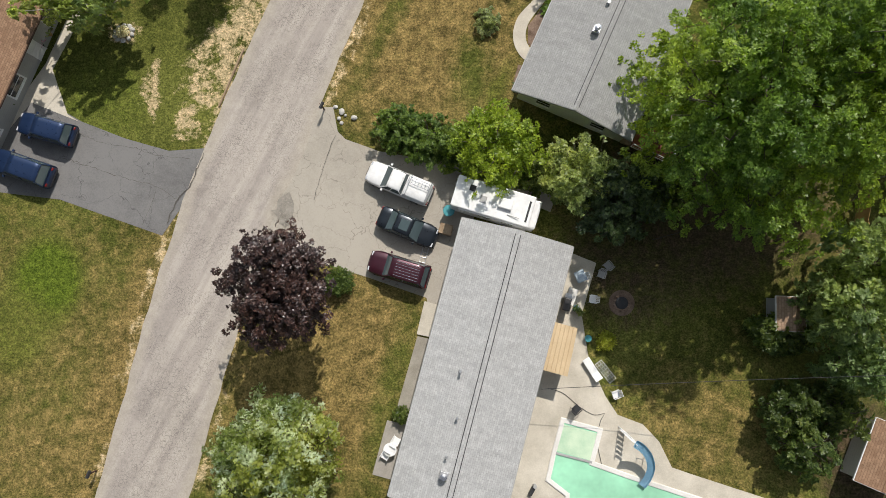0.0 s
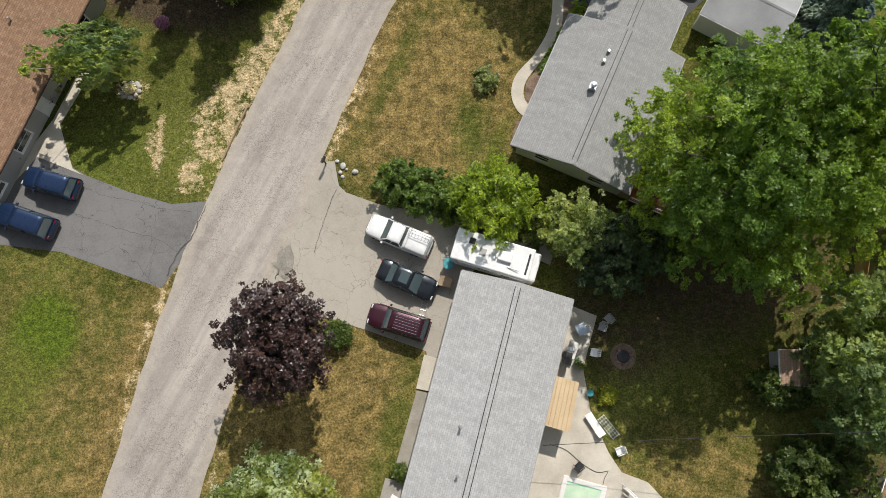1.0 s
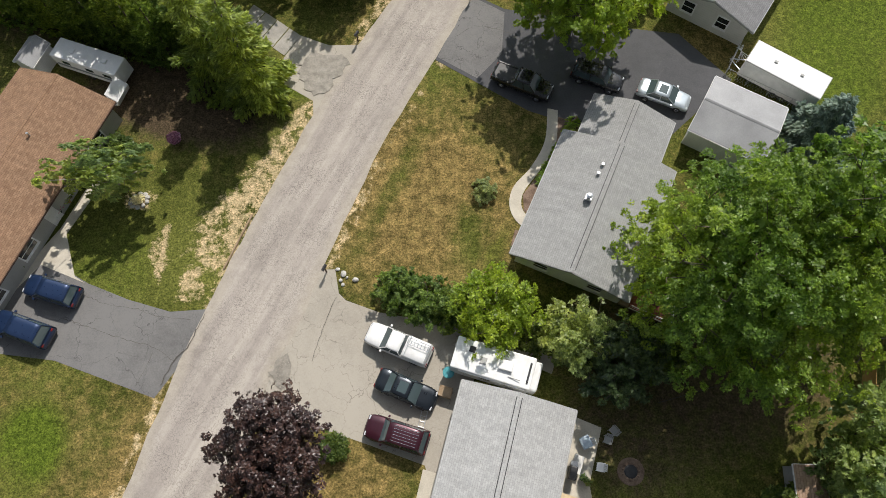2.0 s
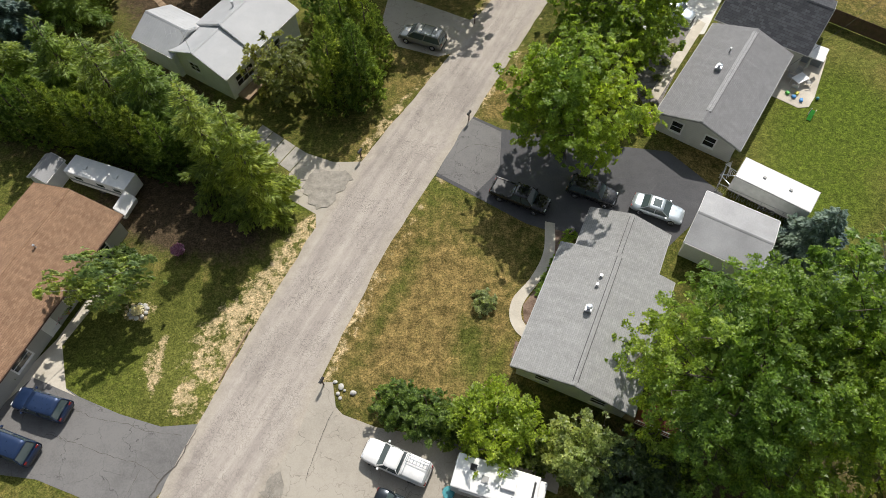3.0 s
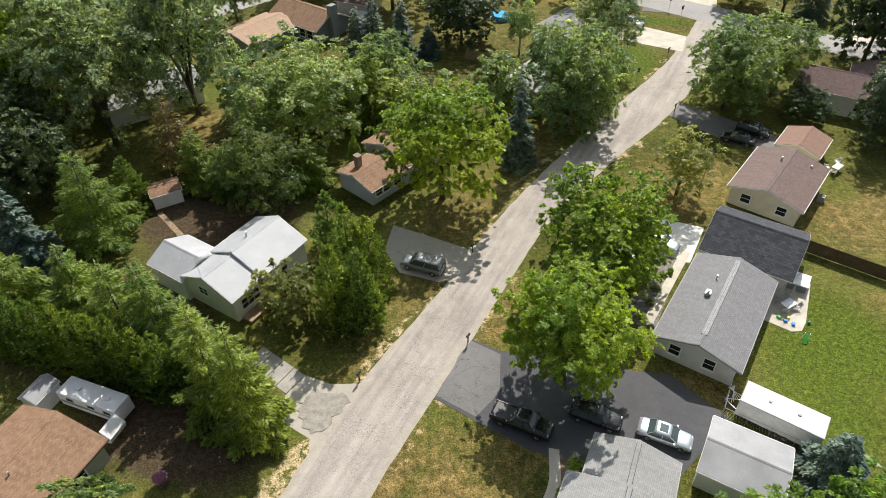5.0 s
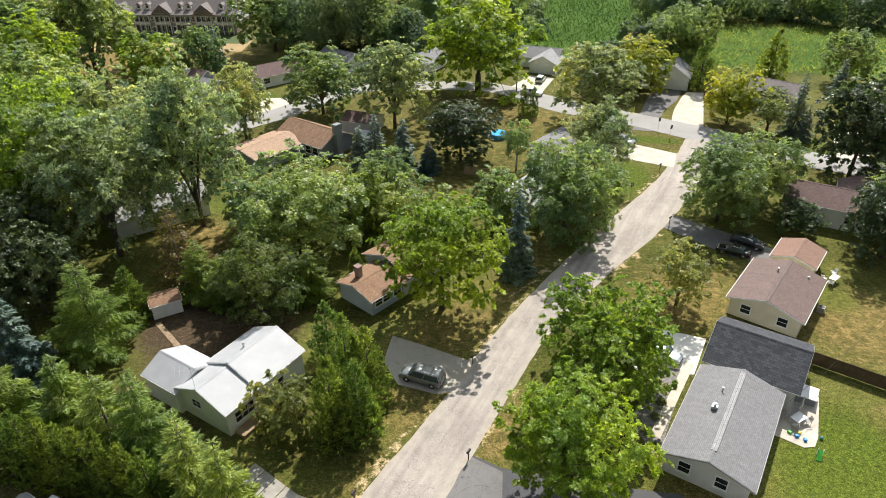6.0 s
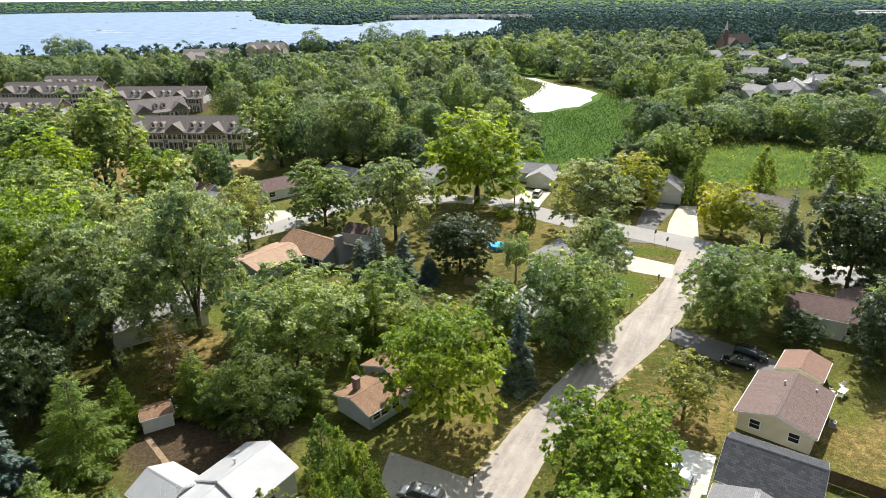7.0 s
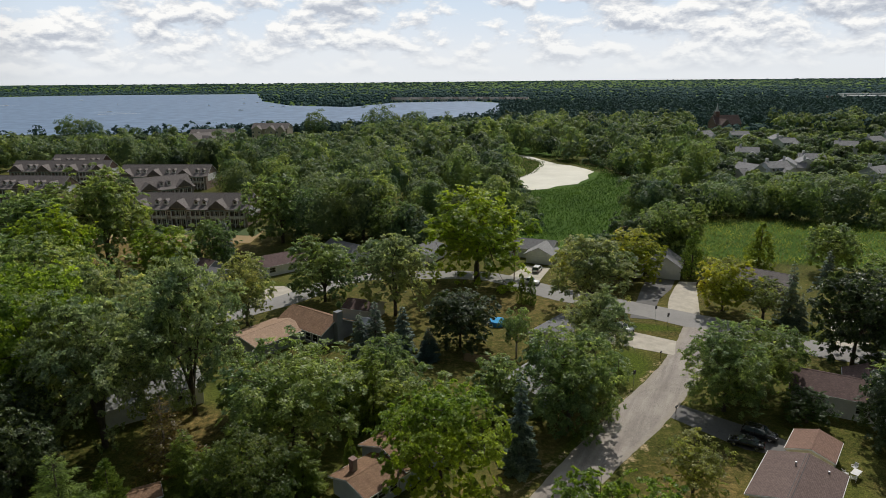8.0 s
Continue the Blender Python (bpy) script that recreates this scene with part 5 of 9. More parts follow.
def column(seed, h, r, leaves, size):
    """A dense cedar: several merged spires clad in upright fans of scale leaves, with a ragged outline."""
    rng = np.random.default_rng(seed)
    k = 4
    sa = np.arange(k) * 2.4 + seed
    so = np.where(np.arange(k) == 0, 0.0, rng.uniform(0.25, 0.45, k)) * r
    sh = np.where(np.arange(k) == 0, 1.0, rng.uniform(0.55, 0.85, k)) * h
    sw = np.where(np.arange(k) == 0, 0.82, rng.uniform(0.5, 0.66, k)) * r
    m = leaves // 22
    on = rng.choice(k, m, p=sw * sh / np.sum(sw * sh))
    t = rng.uniform(0, 1, m) ** 1.15
    a = rng.uniform(0, 2 * math.pi, m)
    prof = np.clip(np.minimum(1.0, 0.75 + t * 2) * (1 - t ** 1.6) ** 0.9, 0.03, 1)
    wob = 1 + 0.12 * np.sin(5 * a + 9 * t + on) + 0.10 * np.sin(3 * a - 17 * t + on)
    rr = sw[on] * prof * wob * rng.uniform(0.72, 1.06, m)
    base = np.stack([so[on] * np.cos(sa[on]) + rr * np.cos(a), so[on] * np.sin(sa[on]) + rr * np.sin(a), 0.1 + t * sh[on] * 0.97], 1)
    out = np.stack([np.cos(a), np.sin(a), np.full(m, 0.35)], 1)
    way = level(out * 0.75 + np.array([0, 0, 0.85]) + rng.normal(0, 0.25, (m, 3)))
    flat = level(np.cross(way, rng.normal(0, 1, (m, 3))))
    w = rng.integers(0, m, leaves)
    g = (0.16 + 0.07 * r) * rng.uniform(0.6, 1.4, m)
    f = rng.uniform(-0.6, 1.1, leaves)
    e = rng.normal(0, 0.42, leaves) * (1.1 - 0.6 * np.maximum(f, 0))
    pos = base[w] + way[w] * (f * g[w])[:, None] + flat[w] * (e * g[w])[:, None] + rng.normal(0, 0.03, (leaves, 3))
    pos[:, 2] = np.maximum(pos[:, 2], 0.08)
    tip = way[w] + flat[w] * (e * 1.2)[:, None] + rng.normal(0, 0.25, (leaves, 3))
    nor = out[w] + np.array([0, 0, 0.25]) + rng.normal(0, 0.38, (leaves, 3))
    s = size * rng.uniform(0.6, 1.4, leaves)
    wood = tube_mesh("trunk", [((0, 0, -0.2), (0, 0, h * 0.85), 0.05 + 0.012 * h, 0.03)], 6)
    return wood, blades("crown", pos, tip, nor, s, s * 0.6, sides=3)


KINDS = {
    "maple": ("maple_tree", "broad green maple with a full leafy crown", M_L_MAPLE, M_BARK),
    "bright": ("maple_tree", "sunlit bright green maple with a full crown", M_L_BRIGHT, M_BARK),
    "plum": ("maple_tree", "dark plum-leaved maple beside the road", M_L_PLUM, M_BARK),
    "ash": ("shade_tree", "tall green shade tree with an open leafy crown", M_L_ASH, M_BARK),
    "poplar": ("silver_maple", "young silver maple with wind-turned pale leaves", M_L_POPLAR, M_BARK),
    "silver": ("silver_maple", "tall silver maple with pale-backed leaves", M_L_SILVER, M_BARK),
    "dark": ("shade_tree", "dense dark green shade tree", M_L_DARK, M_BARK),
    "honey": ("shade_tree", "yellow-leaved tree beside the street", M_L_HONEY, M_BARK),
    "birch": ("birch_tree", "slim open birch with small leaves", M_L_ASH, M_BARK_PALE),
    "apple": ("crabapple_tree", "small thin-leaved tree on the dry lawn", M_L_OLIVE, M_BARK),
    "spruce": ("spruce_tree", "blue-grey spruce with drooping branches", M_L_SPRUCE, M_BARK),
    "pine": ("pine_tree", "shaggy green garden pine", M_L_PINE, M_BARK),
    "drypine": ("pine_tree", "half-bare pine with browning needles", M_L_DRY, M_BARK),
    "cedar": ("cedar_tree", "dense dark green columnar cedar", M_L_CEDAR, M_BARK),
    "shrub": ("shrub", "large olive-green rounded shrub", M_L_OLIVE, M_BARK),
    "greyshrub": ("shrub", "small grey-green flowering shrub", M_L_SILVER, M_BARK),
    "bush": ("bush", "rounded leafy green bush", M_L_BUSH, M_BARK),
    "darkbush": ("bush", "dense dark green garden bush", M_L_CEDAR, M_BARK),
    "yellowbush": ("bush", "small yellow-green garden bush", M_L_HONEY, M_BARK),
}
STOCK = {}


def tree_meshes(kind, variant, h, r, fine, far=False):
    """Wood and crown meshes of a stock tree at 10 m by 4 m, or of a tree built to its own size where fine is above zero."""
    big = r > 5.2
    if fine:
        key, H, R = (kind, variant, h, r), h, r
    else:
        key, H, R = (kind, variant, far, big), 18.0 if big else 10.0, 8.0 if big else 4.0
    if key not in STOCK:
        seed = 11 + variant * 17 + sum(ord(ch) for ch in kind)
        n = int(fine * 1.4) or ((22000 if far else 34000) if big else (8000 if far else 13000))
        sz = min(max(math.sqrt(10 * math.pi * r * r / (0.425 * n)), 0.14), 0.46) if fine else ((0.43 if far else 0.33) if big else (0.34 if far else 0.27))
        if kind == "spruce":
            out = conifer(seed, H, R * (1 if fine else 0.62), n, 0.34, 0.42, 0.03, 0.95, 0.18, 0.36)
        elif kind == "pine":
            out = conifer(seed, H, R, n, 0.46, 0.22, 0.05, 0.88, 0.34, 0.19, 3.4, 0.38, 0.06)
        elif kind == "drypine":
            out = conifer(seed, H, R, max(1500, n // 4), 0.36, 0.12, 0.12, 0.75, 0.5, 0.30)
        elif kind == "cedar":
            out = column(seed, H, R * (1 if fine else 0.6), n, 0.24)
        elif kind == "apple":
            out = broadleaf(seed, H, R, n // 2, 0.22, 0.15, 26, 0.24, 0.2, 0.2, slim=0.8, spray=0.42)
        elif kind == "birch":
            out = broadleaf(seed, H, R, n * 2 // 3, sz * 0.75, 0.3, 20, 0.24, 0.22, 0.5)
        elif kind == "silver":
            out = broadleaf(seed, H, R, n, sz * 0.9, 0.16, 46 if big else 36, 0.22, 0.22, 0.2, 0.35, True, 0.9)
        elif kind == "poplar":
            out = broadleaf(seed, H, R, n, 0.22, 0.1, 50, 0.20, 0.30, 0.5, 0.2, spray=0.5)
        elif kind == "greyshrub":
            out = broadleaf(seed, H, R, n, 0.10, 0.02, 14, 0.36, spray=0.14)
        elif kind in ("shrub", "bush", "darkbush", "yellowbush"):
            out = broadleaf(seed, H, R, n, min(sz, 0.22) if fine else sz * 0.8, 0.02, 34, 0.24, 0.18, spray=0.26 if fine else 0.0)
        elif kind == "plum":
            out = broadleaf(seed, H, R, n, 0.165, 0.42, 50, 0.22, 0.10, 0.3, slim=0.6, spray=0.26)
        else:
            many = 80 if fine > 40000 else 56 if fine else 46 if big else 34
            out = broadleaf(seed, H, R, n, sz, 0.25 if kind == "bright" and fine else 0.06, many, 0.20 if many > 60 else 0.24, 0.20, 0.12, slim=0.5 if fine else 0.7, spray=0.36 if fine else 0.0, per=44 if fine > 20000 else 34)
        for me, mat in zip(out, (KINDS[kind][3], KINDS[kind][2])):
            me.materials.append(mat)
        STOCK[key] = (out, H, R * (0.62 if kind == "spruce" and not fine else 0.6 if kind == "cedar" and not fine else 1))
    return STOCK[key]


TREE_COUNT = [0]


def tree(kind, x, y, h, r, fine=0, label="", name="", group=""):
    TREE_COUNT[0] += 1
    if not fine and kind not in ("cedar", "spruce"):
        h, r = h * 1.10, r * 1.14
    k = TREE_COUNT[0]
    (wood, crown), H, R = tree_meshes(kind, k % 3, h, r, fine, math.hypot(x, y) > 112)
    nm, lb, _, _ = KINDS[kind]
    t = thing(name or nm, label or lb, nm.split("_")[-1] if "_" in nm else nm, x, y, 0, (k * 73) % 360, group)
    t.scale = (r / R, r / R, h / H)
    part("trunk", wood, None, t)
    part("crown", crown, None, t)
    return t


# near trees, built to their own size
tree("plum", -11.7, 1.0, 11.2, 3.5, 27000)
tree("poplar", -12.7, -11.2, 7.5, 4.7, 16000)
tree("maple", 19.4, 12.2, 19.0, 7.4, 100000, "huge spreading green maple over the back yard")
tree("maple", 25.0, 14.2, 21.5, 5.4, 24000)
tree("bright", 10.7, 38.0, 12.8, 5.7, 34000)
tree("maple", 17.0, 52.2, 12.5, 6.8, 34000)
tree("bright", -0.9, 66.6, 15.5, 7.2, 38000)
t = tree("birch", -28.0, 22.6, 7.0, 4.6, 7000, "leaning open birch with small leaves")
t.matrix_basis = pose(-28.0, 22.6, 0, 0, 0, 10)
t.scale = (1.0, 0.55, 1.0)
tree("maple", 2.9, 11.3, 5.6, 3.1, 13000, "small leafy green tree hanging over the motorhome")
tree("darkbush", -4.3, 13.4, 2.9, 1.9, 5500)
tree("darkbush", -2.0, 12.6, 2.7, 2.0, 5500)
tree("darkbush", -0.2, 11.9, 2.4, 1.6, 4000)
tree("bush", 6.5, 9.6, 2.4, 1.5, 3500)
tree("ash", 9.2, 9.6, 5.2, 2.6, 8000, "small tree with grey-green leaves")
tree("dark", 12.6, 7.4, 5.0, 2.9, 8000)
tree("bush", 16.0, 8.2, 3.0, 2.0, 3000)
tree("bush", -9.0, 1.5, 1.3, 1.1, 2200)
tree("greyshrub", 2.7, 22.3, 0.9, 1.1, 4200, "grey-green flowering shrub on the dry lawn")
tree("yellowbush", 11.7, -3.0, 0.9, 0.65, 1200)
tree("bush", 24.5, -7.7, 4.5, 2.0, 4000, "spreading feather-leaved green shrub")
tree("bush", 25.2, -10.6, 4.5, 2.2, 4000, "spreading feather-leaved green shrub")
tree("bush", 27.7, -7.9, 4.5, 2.0, 4000, "spreading feather-leaved green shrub")
tree("ash", 27.6, -0.6, 9.5, 3.0, 9000)
tree("ash", 29.0, 2.6, 10.5, 3.0, 8000)
tree("ash", 28.6, -4.3, 8.0, 2.2, 6000)
tree("bush", 23.6, -2.2, 2.0, 1.5, 2200)
tree("bush", 25.2, -2.6, 2.4, 1.5, 2200)
tree("spruce", 30.4, 26.8, 7.5, 3.7, 14000)
tree("spruce", 33.5, 22.5, 8.0, 2.5, 4000)
tree("ash", 35.5, 13.0, 9.0, 4.0, 8000)
tree("shrub", -16.9, 46.4, 6.5, 3.2, 9000)
tree("cedar", -11.5, 45.0, 11.0, 3.3, 9000)
tree("cedar", -9.0, 45.4, 10.0, 2.9, 9000)
tree("cedar", -8.4, 50.0, 10.5, 2.9, 8000)
tree("cedar", -10.7, 50.6, 11.5, 3.4, 8000)
tree("cedar", -14.0, 57.5, 8.0, 2.6, 5000)
tree("pine", -17.3, 32.3, 14.0, 3.8, 11000, "tall feathery pine beside the drive")
tree("pine", -20.9, 34.6, 14.0, 3.5, 9000)
tree("pine", -23.5, 38.5, 10.5, 3.6, 5000)
tree("pine", -28.0, 41.5, 12.5, 4.6, 11000)
for i, (x, y) in enumerate(((-41.5, 41.0), (-39.0, 40.5), (-36.8, 39.8), (-34.6, 39.2), (-32.4, 38.4), (-30.2, 37.6), (-28.0, 36.9), (-25.8, 36.1))):
    tree("cedar", x, y, 8.4 + 0.5 * (i % 3), 2.2, 4500 if i == 0 else 0, "clipped dark green cedar in a hedge row", "hedge_cedar", "cedar hedge")
tree("pine", -38.2, 46.5, 9.0, 3.8)
tree("pine", -45.3, 46.5, 10.0, 3.9)
tree("pine", -32.0, 42.5, 11.5, 4.4, 8000)
tree("cedar", -43.5, 42.0, 8.0, 2.6)
tree("pine", -42.1, 59.8, 11.0, 5.4)
tree("spruce", -48.0, 54.5, 11.5, 3.4)
tree("cedar", -40.0, 65.4, 7.5, 2.9)
tree("bush", -23.3, 65.0, 10.5, 4.8)
tree("pine", -17.9, 69.0, 7.5, 3.0)
tree("drypine", -36.7, 73.5, 10.5, 4.1)
tree("pine", -32.6, 70.0, 8.0, 3.4)
tree("pine", -29.0, 68.0, 7.0, 3.0)

# trees along the street and in the gardens
tree("spruce", 9.4, 74.6, 13.5, 2.7)
tree("ash", 17.8, 85.0, 14.5, 6.2)
tree("ash", 21.5, 92.0, 10.0, 4.0)
tree("silver", 26.5, 107.0, 12.0, 5.0)
tree("birch", 12.7, 109.0, 8.8, 2.7)
tree("dark", 2.5, 114.0, 11.0, 5.6)
tree("silver", -11.2, 131.0, 16.5, 7.2)
tree("spruce", -13.5, 112.6, 10.1, 2.8)
tree("spruce", -16.0, 109.0, 9.0, 2.6)
tree("spruce", -3.4, 108.8, 6.1, 2.3)
tree("spruce", -8.2, 111.0, 9.5, 2.7)
tree("pine", -11.2, 87.0, 12.0, 4.4)
tree("pine", -15.5, 92.0, 8.0, 3.5)
tree("ash", -21.5, 80.0, 14.5, 8.0)
tree("silver", -39.0, 89.0, 22.5, 7.0)
tree("silver", -48.3, 80.0, 20.0, 7.6)
tree("maple", -60.0, 86.0, 22.0, 8.4)
tree("maple", -70.0, 96.0, 20.0, 8.0)
tree("dark", -58.0, 72.0, 14.0, 6.0)
tree("ash", -86.8, 105.0, 22.0, 9.6)
tree("ash", -93.6, 170.4, 25.0, 10.7)
tree("ash", -107.6, 156.0, 21.0, 12.0)
tree("ash", -85.0, 128.0, 18.0, 8.0)
tree("maple", -72.8, 158.7, 13.0, 7.1)
tree("ash", -62.5, 165.3, 13.5, 5.3)
tree("silver", -41.9, 125.8, 13.5, 5.3)
tree("ash", -28.2, 140.5, 14.0, 7.1)
tree("ash", -51.6, 196.1, 20.0, 9.5)
tree("ash", -26.5, 198.7, 22.0, 9.4)
tree("bright", 7.6, 155.0, 21.0, 11.5)
tree("silver", 31.3, 132.5, 15.5, 7.9)
tree("honey", 47.0, 154.0, 12.0, 6.1)
tree("honey", 60.2, 132.4, 11.0, 5.3)
tree("cedar", 62.5, 157.0, 12.5, 4.4)
tree("cedar", 17.0, 138.0, 7.0, 1.6)
tree("cedar", 19.0, 137.2, 7.0, 1.6)
tree("cedar", 83.4, 164.9, 12.5, 5.0)
tree("ash", 59.6, 171.9, 16.0, 6.0)
tree("ash", 66.0, 176.0, 15.0, 6.0)
tree("spruce", 71.0, 125.5, 13.3, 2.8)
tree("spruce", 71.7, 122.3, 7.6, 2.0)
tree("apple", 66.0, 126.0, 8.5, 4.2)
tree("ash", 42.4, 89.0, 12.5, 5.6)
tree("ash", 50.0, 94.0, 12.0, 5.4)
tree("dark", 71.5, 104.5, 17.0, 7.0)
tree("ash", 84.0, 112.0, 14.0, 6.0)
tree("bush", 53.3, 85.5, 4.8, 3.1)
tree("dark", 62.0, 78.0, 12.0, 4.8)
tree("ash", 68.0, 84.0, 11.0, 5.0)
tree("apple", 29.3, 66.8, 8.5, 3.8)
tree("cedar", -13.0, 75.5, 4.1, 1.2)
tree("ash", -10.0, 96.0, 9.0, 4.0)

tree("ash", -75.0, 88.0, 19.0, 7.5)
tree("silver", -56.0, 100.0, 18.0, 7.0)
tree("ash", -66.0, 112.0, 17.0, 7.5)
tree("ash", -78.0, 118.0, 19.0, 8.0)
tree("ash", -100.0, 128.0, 21.0, 9.0)
tree("bright", -92.0, 145.0, 20.0, 8.0)
tree("ash", -118.0, 178.0, 20.0, 9.0)
tree("dark", -52.0, 66.0, 13.0, 5.0)
tree("cedar", -56.0, 58.0, 10.0, 3.0)
tree("pine", -53.0, 48.0, 11.0, 4.0)
tree("ash", -30.0, 89.0, 8.0, 4.0)
tree("ash", -5.0, 84.0, 9.0, 4.5)
tree("ash", 8.0, 88.0, 9.0, 4.0)
tree("spruce", -62.0, 174.0, 12.0, 3.2)
tree("ash", 100.0, 160.0, 12.0, 5.5)
tree("spruce", 93.0, 150.0, 9.0, 2.6)
tree("ash", 95.0, 128.0, 13.0, 6.0)
tree("ash", 80.0, 94.0, 13.0, 6.0)
tree("bush", 73.0, 140.0, 5.0, 3.5)
tree("bush", 66.0, 150.0, 4.0, 3.0)
tree("ash", 36.0, 150.0, 9.0, 4.5)
tree("ash", -16.0, 186.0, 15.0, 6.0)

# ---- lake, pond and far country ----
LAKE = [(-2600, 650), (-900, 600), (-470, 568), (-300, 580), (-200, 600), (-80, 640), (20, 720), (70, 860), (112, 1290), (60, 1400), (-30, 1385), (-105, 1360),
                    (-170, 1170), (-300, 1260), (-415, 1500), (-640, 2240), (-1150, 2270), (-1480, 2170), (-2600, 2150)]
solid("lake", slab(LAKE, -0.3, 0.25), M_LAKE,
      "wide blue-grey lake ruffled by wind", "lake", kind="structure")
solid("pond", slab([(34, 420), (50, 410), (57, 388), (53, 368), (46, 343), (37, 326), (33, 310), (33, 295), (39, 289), (47, 292), (52, 299), (63, 305),
                    (66, 312), (72, 322), (74, 334), (80, 345), (78, 356), (73, 370), (66, 377), (61, 392), (56, 412), (46, 430)],
                   -0.2, 0.12), M_POND, "pale scum-covered pond in the marsh", "pond", kind="structure")


def crowns(rng, x, y, rad, h, lobes, count, size):
    """Blades over the lobes of many broad crowns at once: each crown is a heap of rounded lobes, highest in the middle."""
    m = len(x)
    k = np.arange(lobes) + 0.5
    zz = 1 - 1.85 * k / lobes
    th = math.pi * (1 + 5 ** 0.5) * k + rng.uniform(0, 6.3, (m, 1))
    w = np.where(zz < 0, np.maximum(np.sqrt(np.clip(1 - zz ** 2, 0, 1)), 0.8), np.sqrt(np.clip(1 - zz ** 2, 0, 1)))
    d = np.stack([np.cos(th) * w, np.sin(th) * w, np.broadcast_to(zz, (m, lobes))], -1) + rng.normal(0, 0.18, (m, lobes, 3))
    reach = rng.uniform(0.45, 0.78, (m, lobes, 1))
    half = h * 0.50
    c = d * reach * np.stack([rad, rad, half], -1)[:, None]
    c += np.stack([x, y, h - half], -1)[:, None]
    lr = rng.uniform(0.32, 0.58, (m, lobes)) * rad[:, None]
    c, lr, d = c.reshape(-1, 3), lr.ravel(), d.reshape(-1, 3)
    which = np.repeat(np.arange(m * lobes), count)
    n = len(which)
    u = unit(rng, n) + d[which] * 0.7 + np.array([0, 0, 0.35])
    u /= np.linalg.norm(u, axis=1)[:, None]
    pos = c[which] + u * (lr[which] * rng.uniform(0.66, 1.14, n))[:, None] * np.array([1, 1, 0.9])
    nor = u * 0.9 + rng.normal(0, 0.26, (n, 3)) + np.array([0, 0, 0.3])
    tip = np.cross(u, rng.normal(0, 1, (n, 3))) + u * 0.25
    return pos, tip, nor, size * rng.uniform(0.6, 1.4, n)


def inside(x, y, poly):
    """True where the points lie within the outline."""
    hit = np.zeros(np.shape(x), bool)
    for (x0, y0), (x1, y1) in zip(poly, poly[1:] + poly[:1]):
        cut = (y0 > y) != (y1 > y)
        hit ^= cut & (x < (x1 - x0) * (y - y0) / ((y1 - y0) or 1e-9) + x0)
    return hit


CLEARINGS = [
    [(18, 150), (40, 150), (45, 185), (78, 240), (94, 285), (88, 360), (62, 415), (28, 410), (30, 300), (20, 210)],
    [(60, 150), (66, 186), (92, 228), (118, 226), (145, 208), (200, 196), (270, 180), (270, 120), (100, 120)],
    [(-130, 140), (-130, 262), (-55, 262), (-50, 140)],
    [(-270, 190), (-270, 360), (-105, 330), (-105, 190)],
    [(-60, 120), (-60, 186), (34, 186), (34, 120)],
]


def wooded(x, y):
    """Where the far woods stand: not on lawns, marsh, streets, roofs or water."""
    k = y > 172
    for poly in CLEARINGS:
        k &= ~inside(x, y, poly)
    return k


ESTATE = ((203, 512, 20), (183, 392, -25), (234, 446, 15), (262, 424, -30), (166, 324, 15), (202, 356, -20), (204, 304, 30), (228, 505, -10), (178, 336, 60),
          (275, 400, 55), (150, 318, -70), (300, 455, 20), (318, 398, -20), (246, 352, 10), (285, 340, -15), (240, 470, 80), (330, 480, 0), (190, 340, 70))
rng = np.random.default_rng(3)
gx, gy = np.meshgrid(np.arange(-340, 430, 14.5), np.arange(174, 640, 14.5))
px, py = (gx + rng.uniform(-6.5, 6.5, gx.shape)).ravel(), (gy + rng.uniform(-6.5, 6.5, gx.shape)).ravel()
keep = wooded(px, py) & ~inside(px, py, [(-2600, 640), (-900, 590), (-470, 556), (-300, 568), (-200, 588), (-80, 628), (-60, 2000), (-2600, 2000)]) & (np.abs(px) < 30 + py * 0.74)
estate = (px > 135) & (px < 430) & (py > 292) & (py < 560)
keep &= ~(estate & (rng.uniform(0, 1, len(px)) < 0.62))
keep &= rng.uniform(0, 1, len(px)) < 0.90
keep &= ~inside(px, py, [(-200, 405), (-150, 415), (-128, 520), (-120, 550), (-165, 552), (-205, 510)])
keep &= ~inside(px, py, [(222, 556), (300, 556), (318, 660), (236, 660)])
px, py, estate = px[keep], py[keep], estate[keep]
# garden trees between the estate's houses
ax, ay = rng.uniform(132, 400, 520), rng.uniform(296, 560, 520)
ok = wooded(ax, ay) & (ax < 30 + ay * 0.74)
for x, y, rz in ESTATE:
    ok &= np.hypot(ax - x, ay - y) > 11.5
    ok &= ~((np.abs(ax - x * (ay / y)) < 6) & (ay < y) & (ay > y - 26))
px, py, estate = np.append(px, ax[ok]), np.append(py, ay[ok]), np.append(estate, np.ones(ok.sum(), bool))
n = len(px)
rad = rng.uniform(4.6, 8.6, n) * np.where(estate, 0.65, 1.0)
hh = (11.0 + rng.uniform(0, 1, n) ** 1.5 * 16.0) * np.where(py > 440, 0.85, 1.0) * np.where(estate, 0.36, 1.0)
# the belt before the estate and the wood towards the shore stay low enough for the roofs and the water beyond to show
low = np.where((px > 0.41 * py) & (py < 310), 345.0, np.where((px < 0.08 * py) & (py > 380), 640.0, 5000.0))
cap = np.maximum(50 * (1 - py / low), 6.5)
hh, rad = np.minimum(hh, cap * rng.uniform(0.5, 1.0, n) ** 0.8), np.minimum(rad, cap * 0.55)
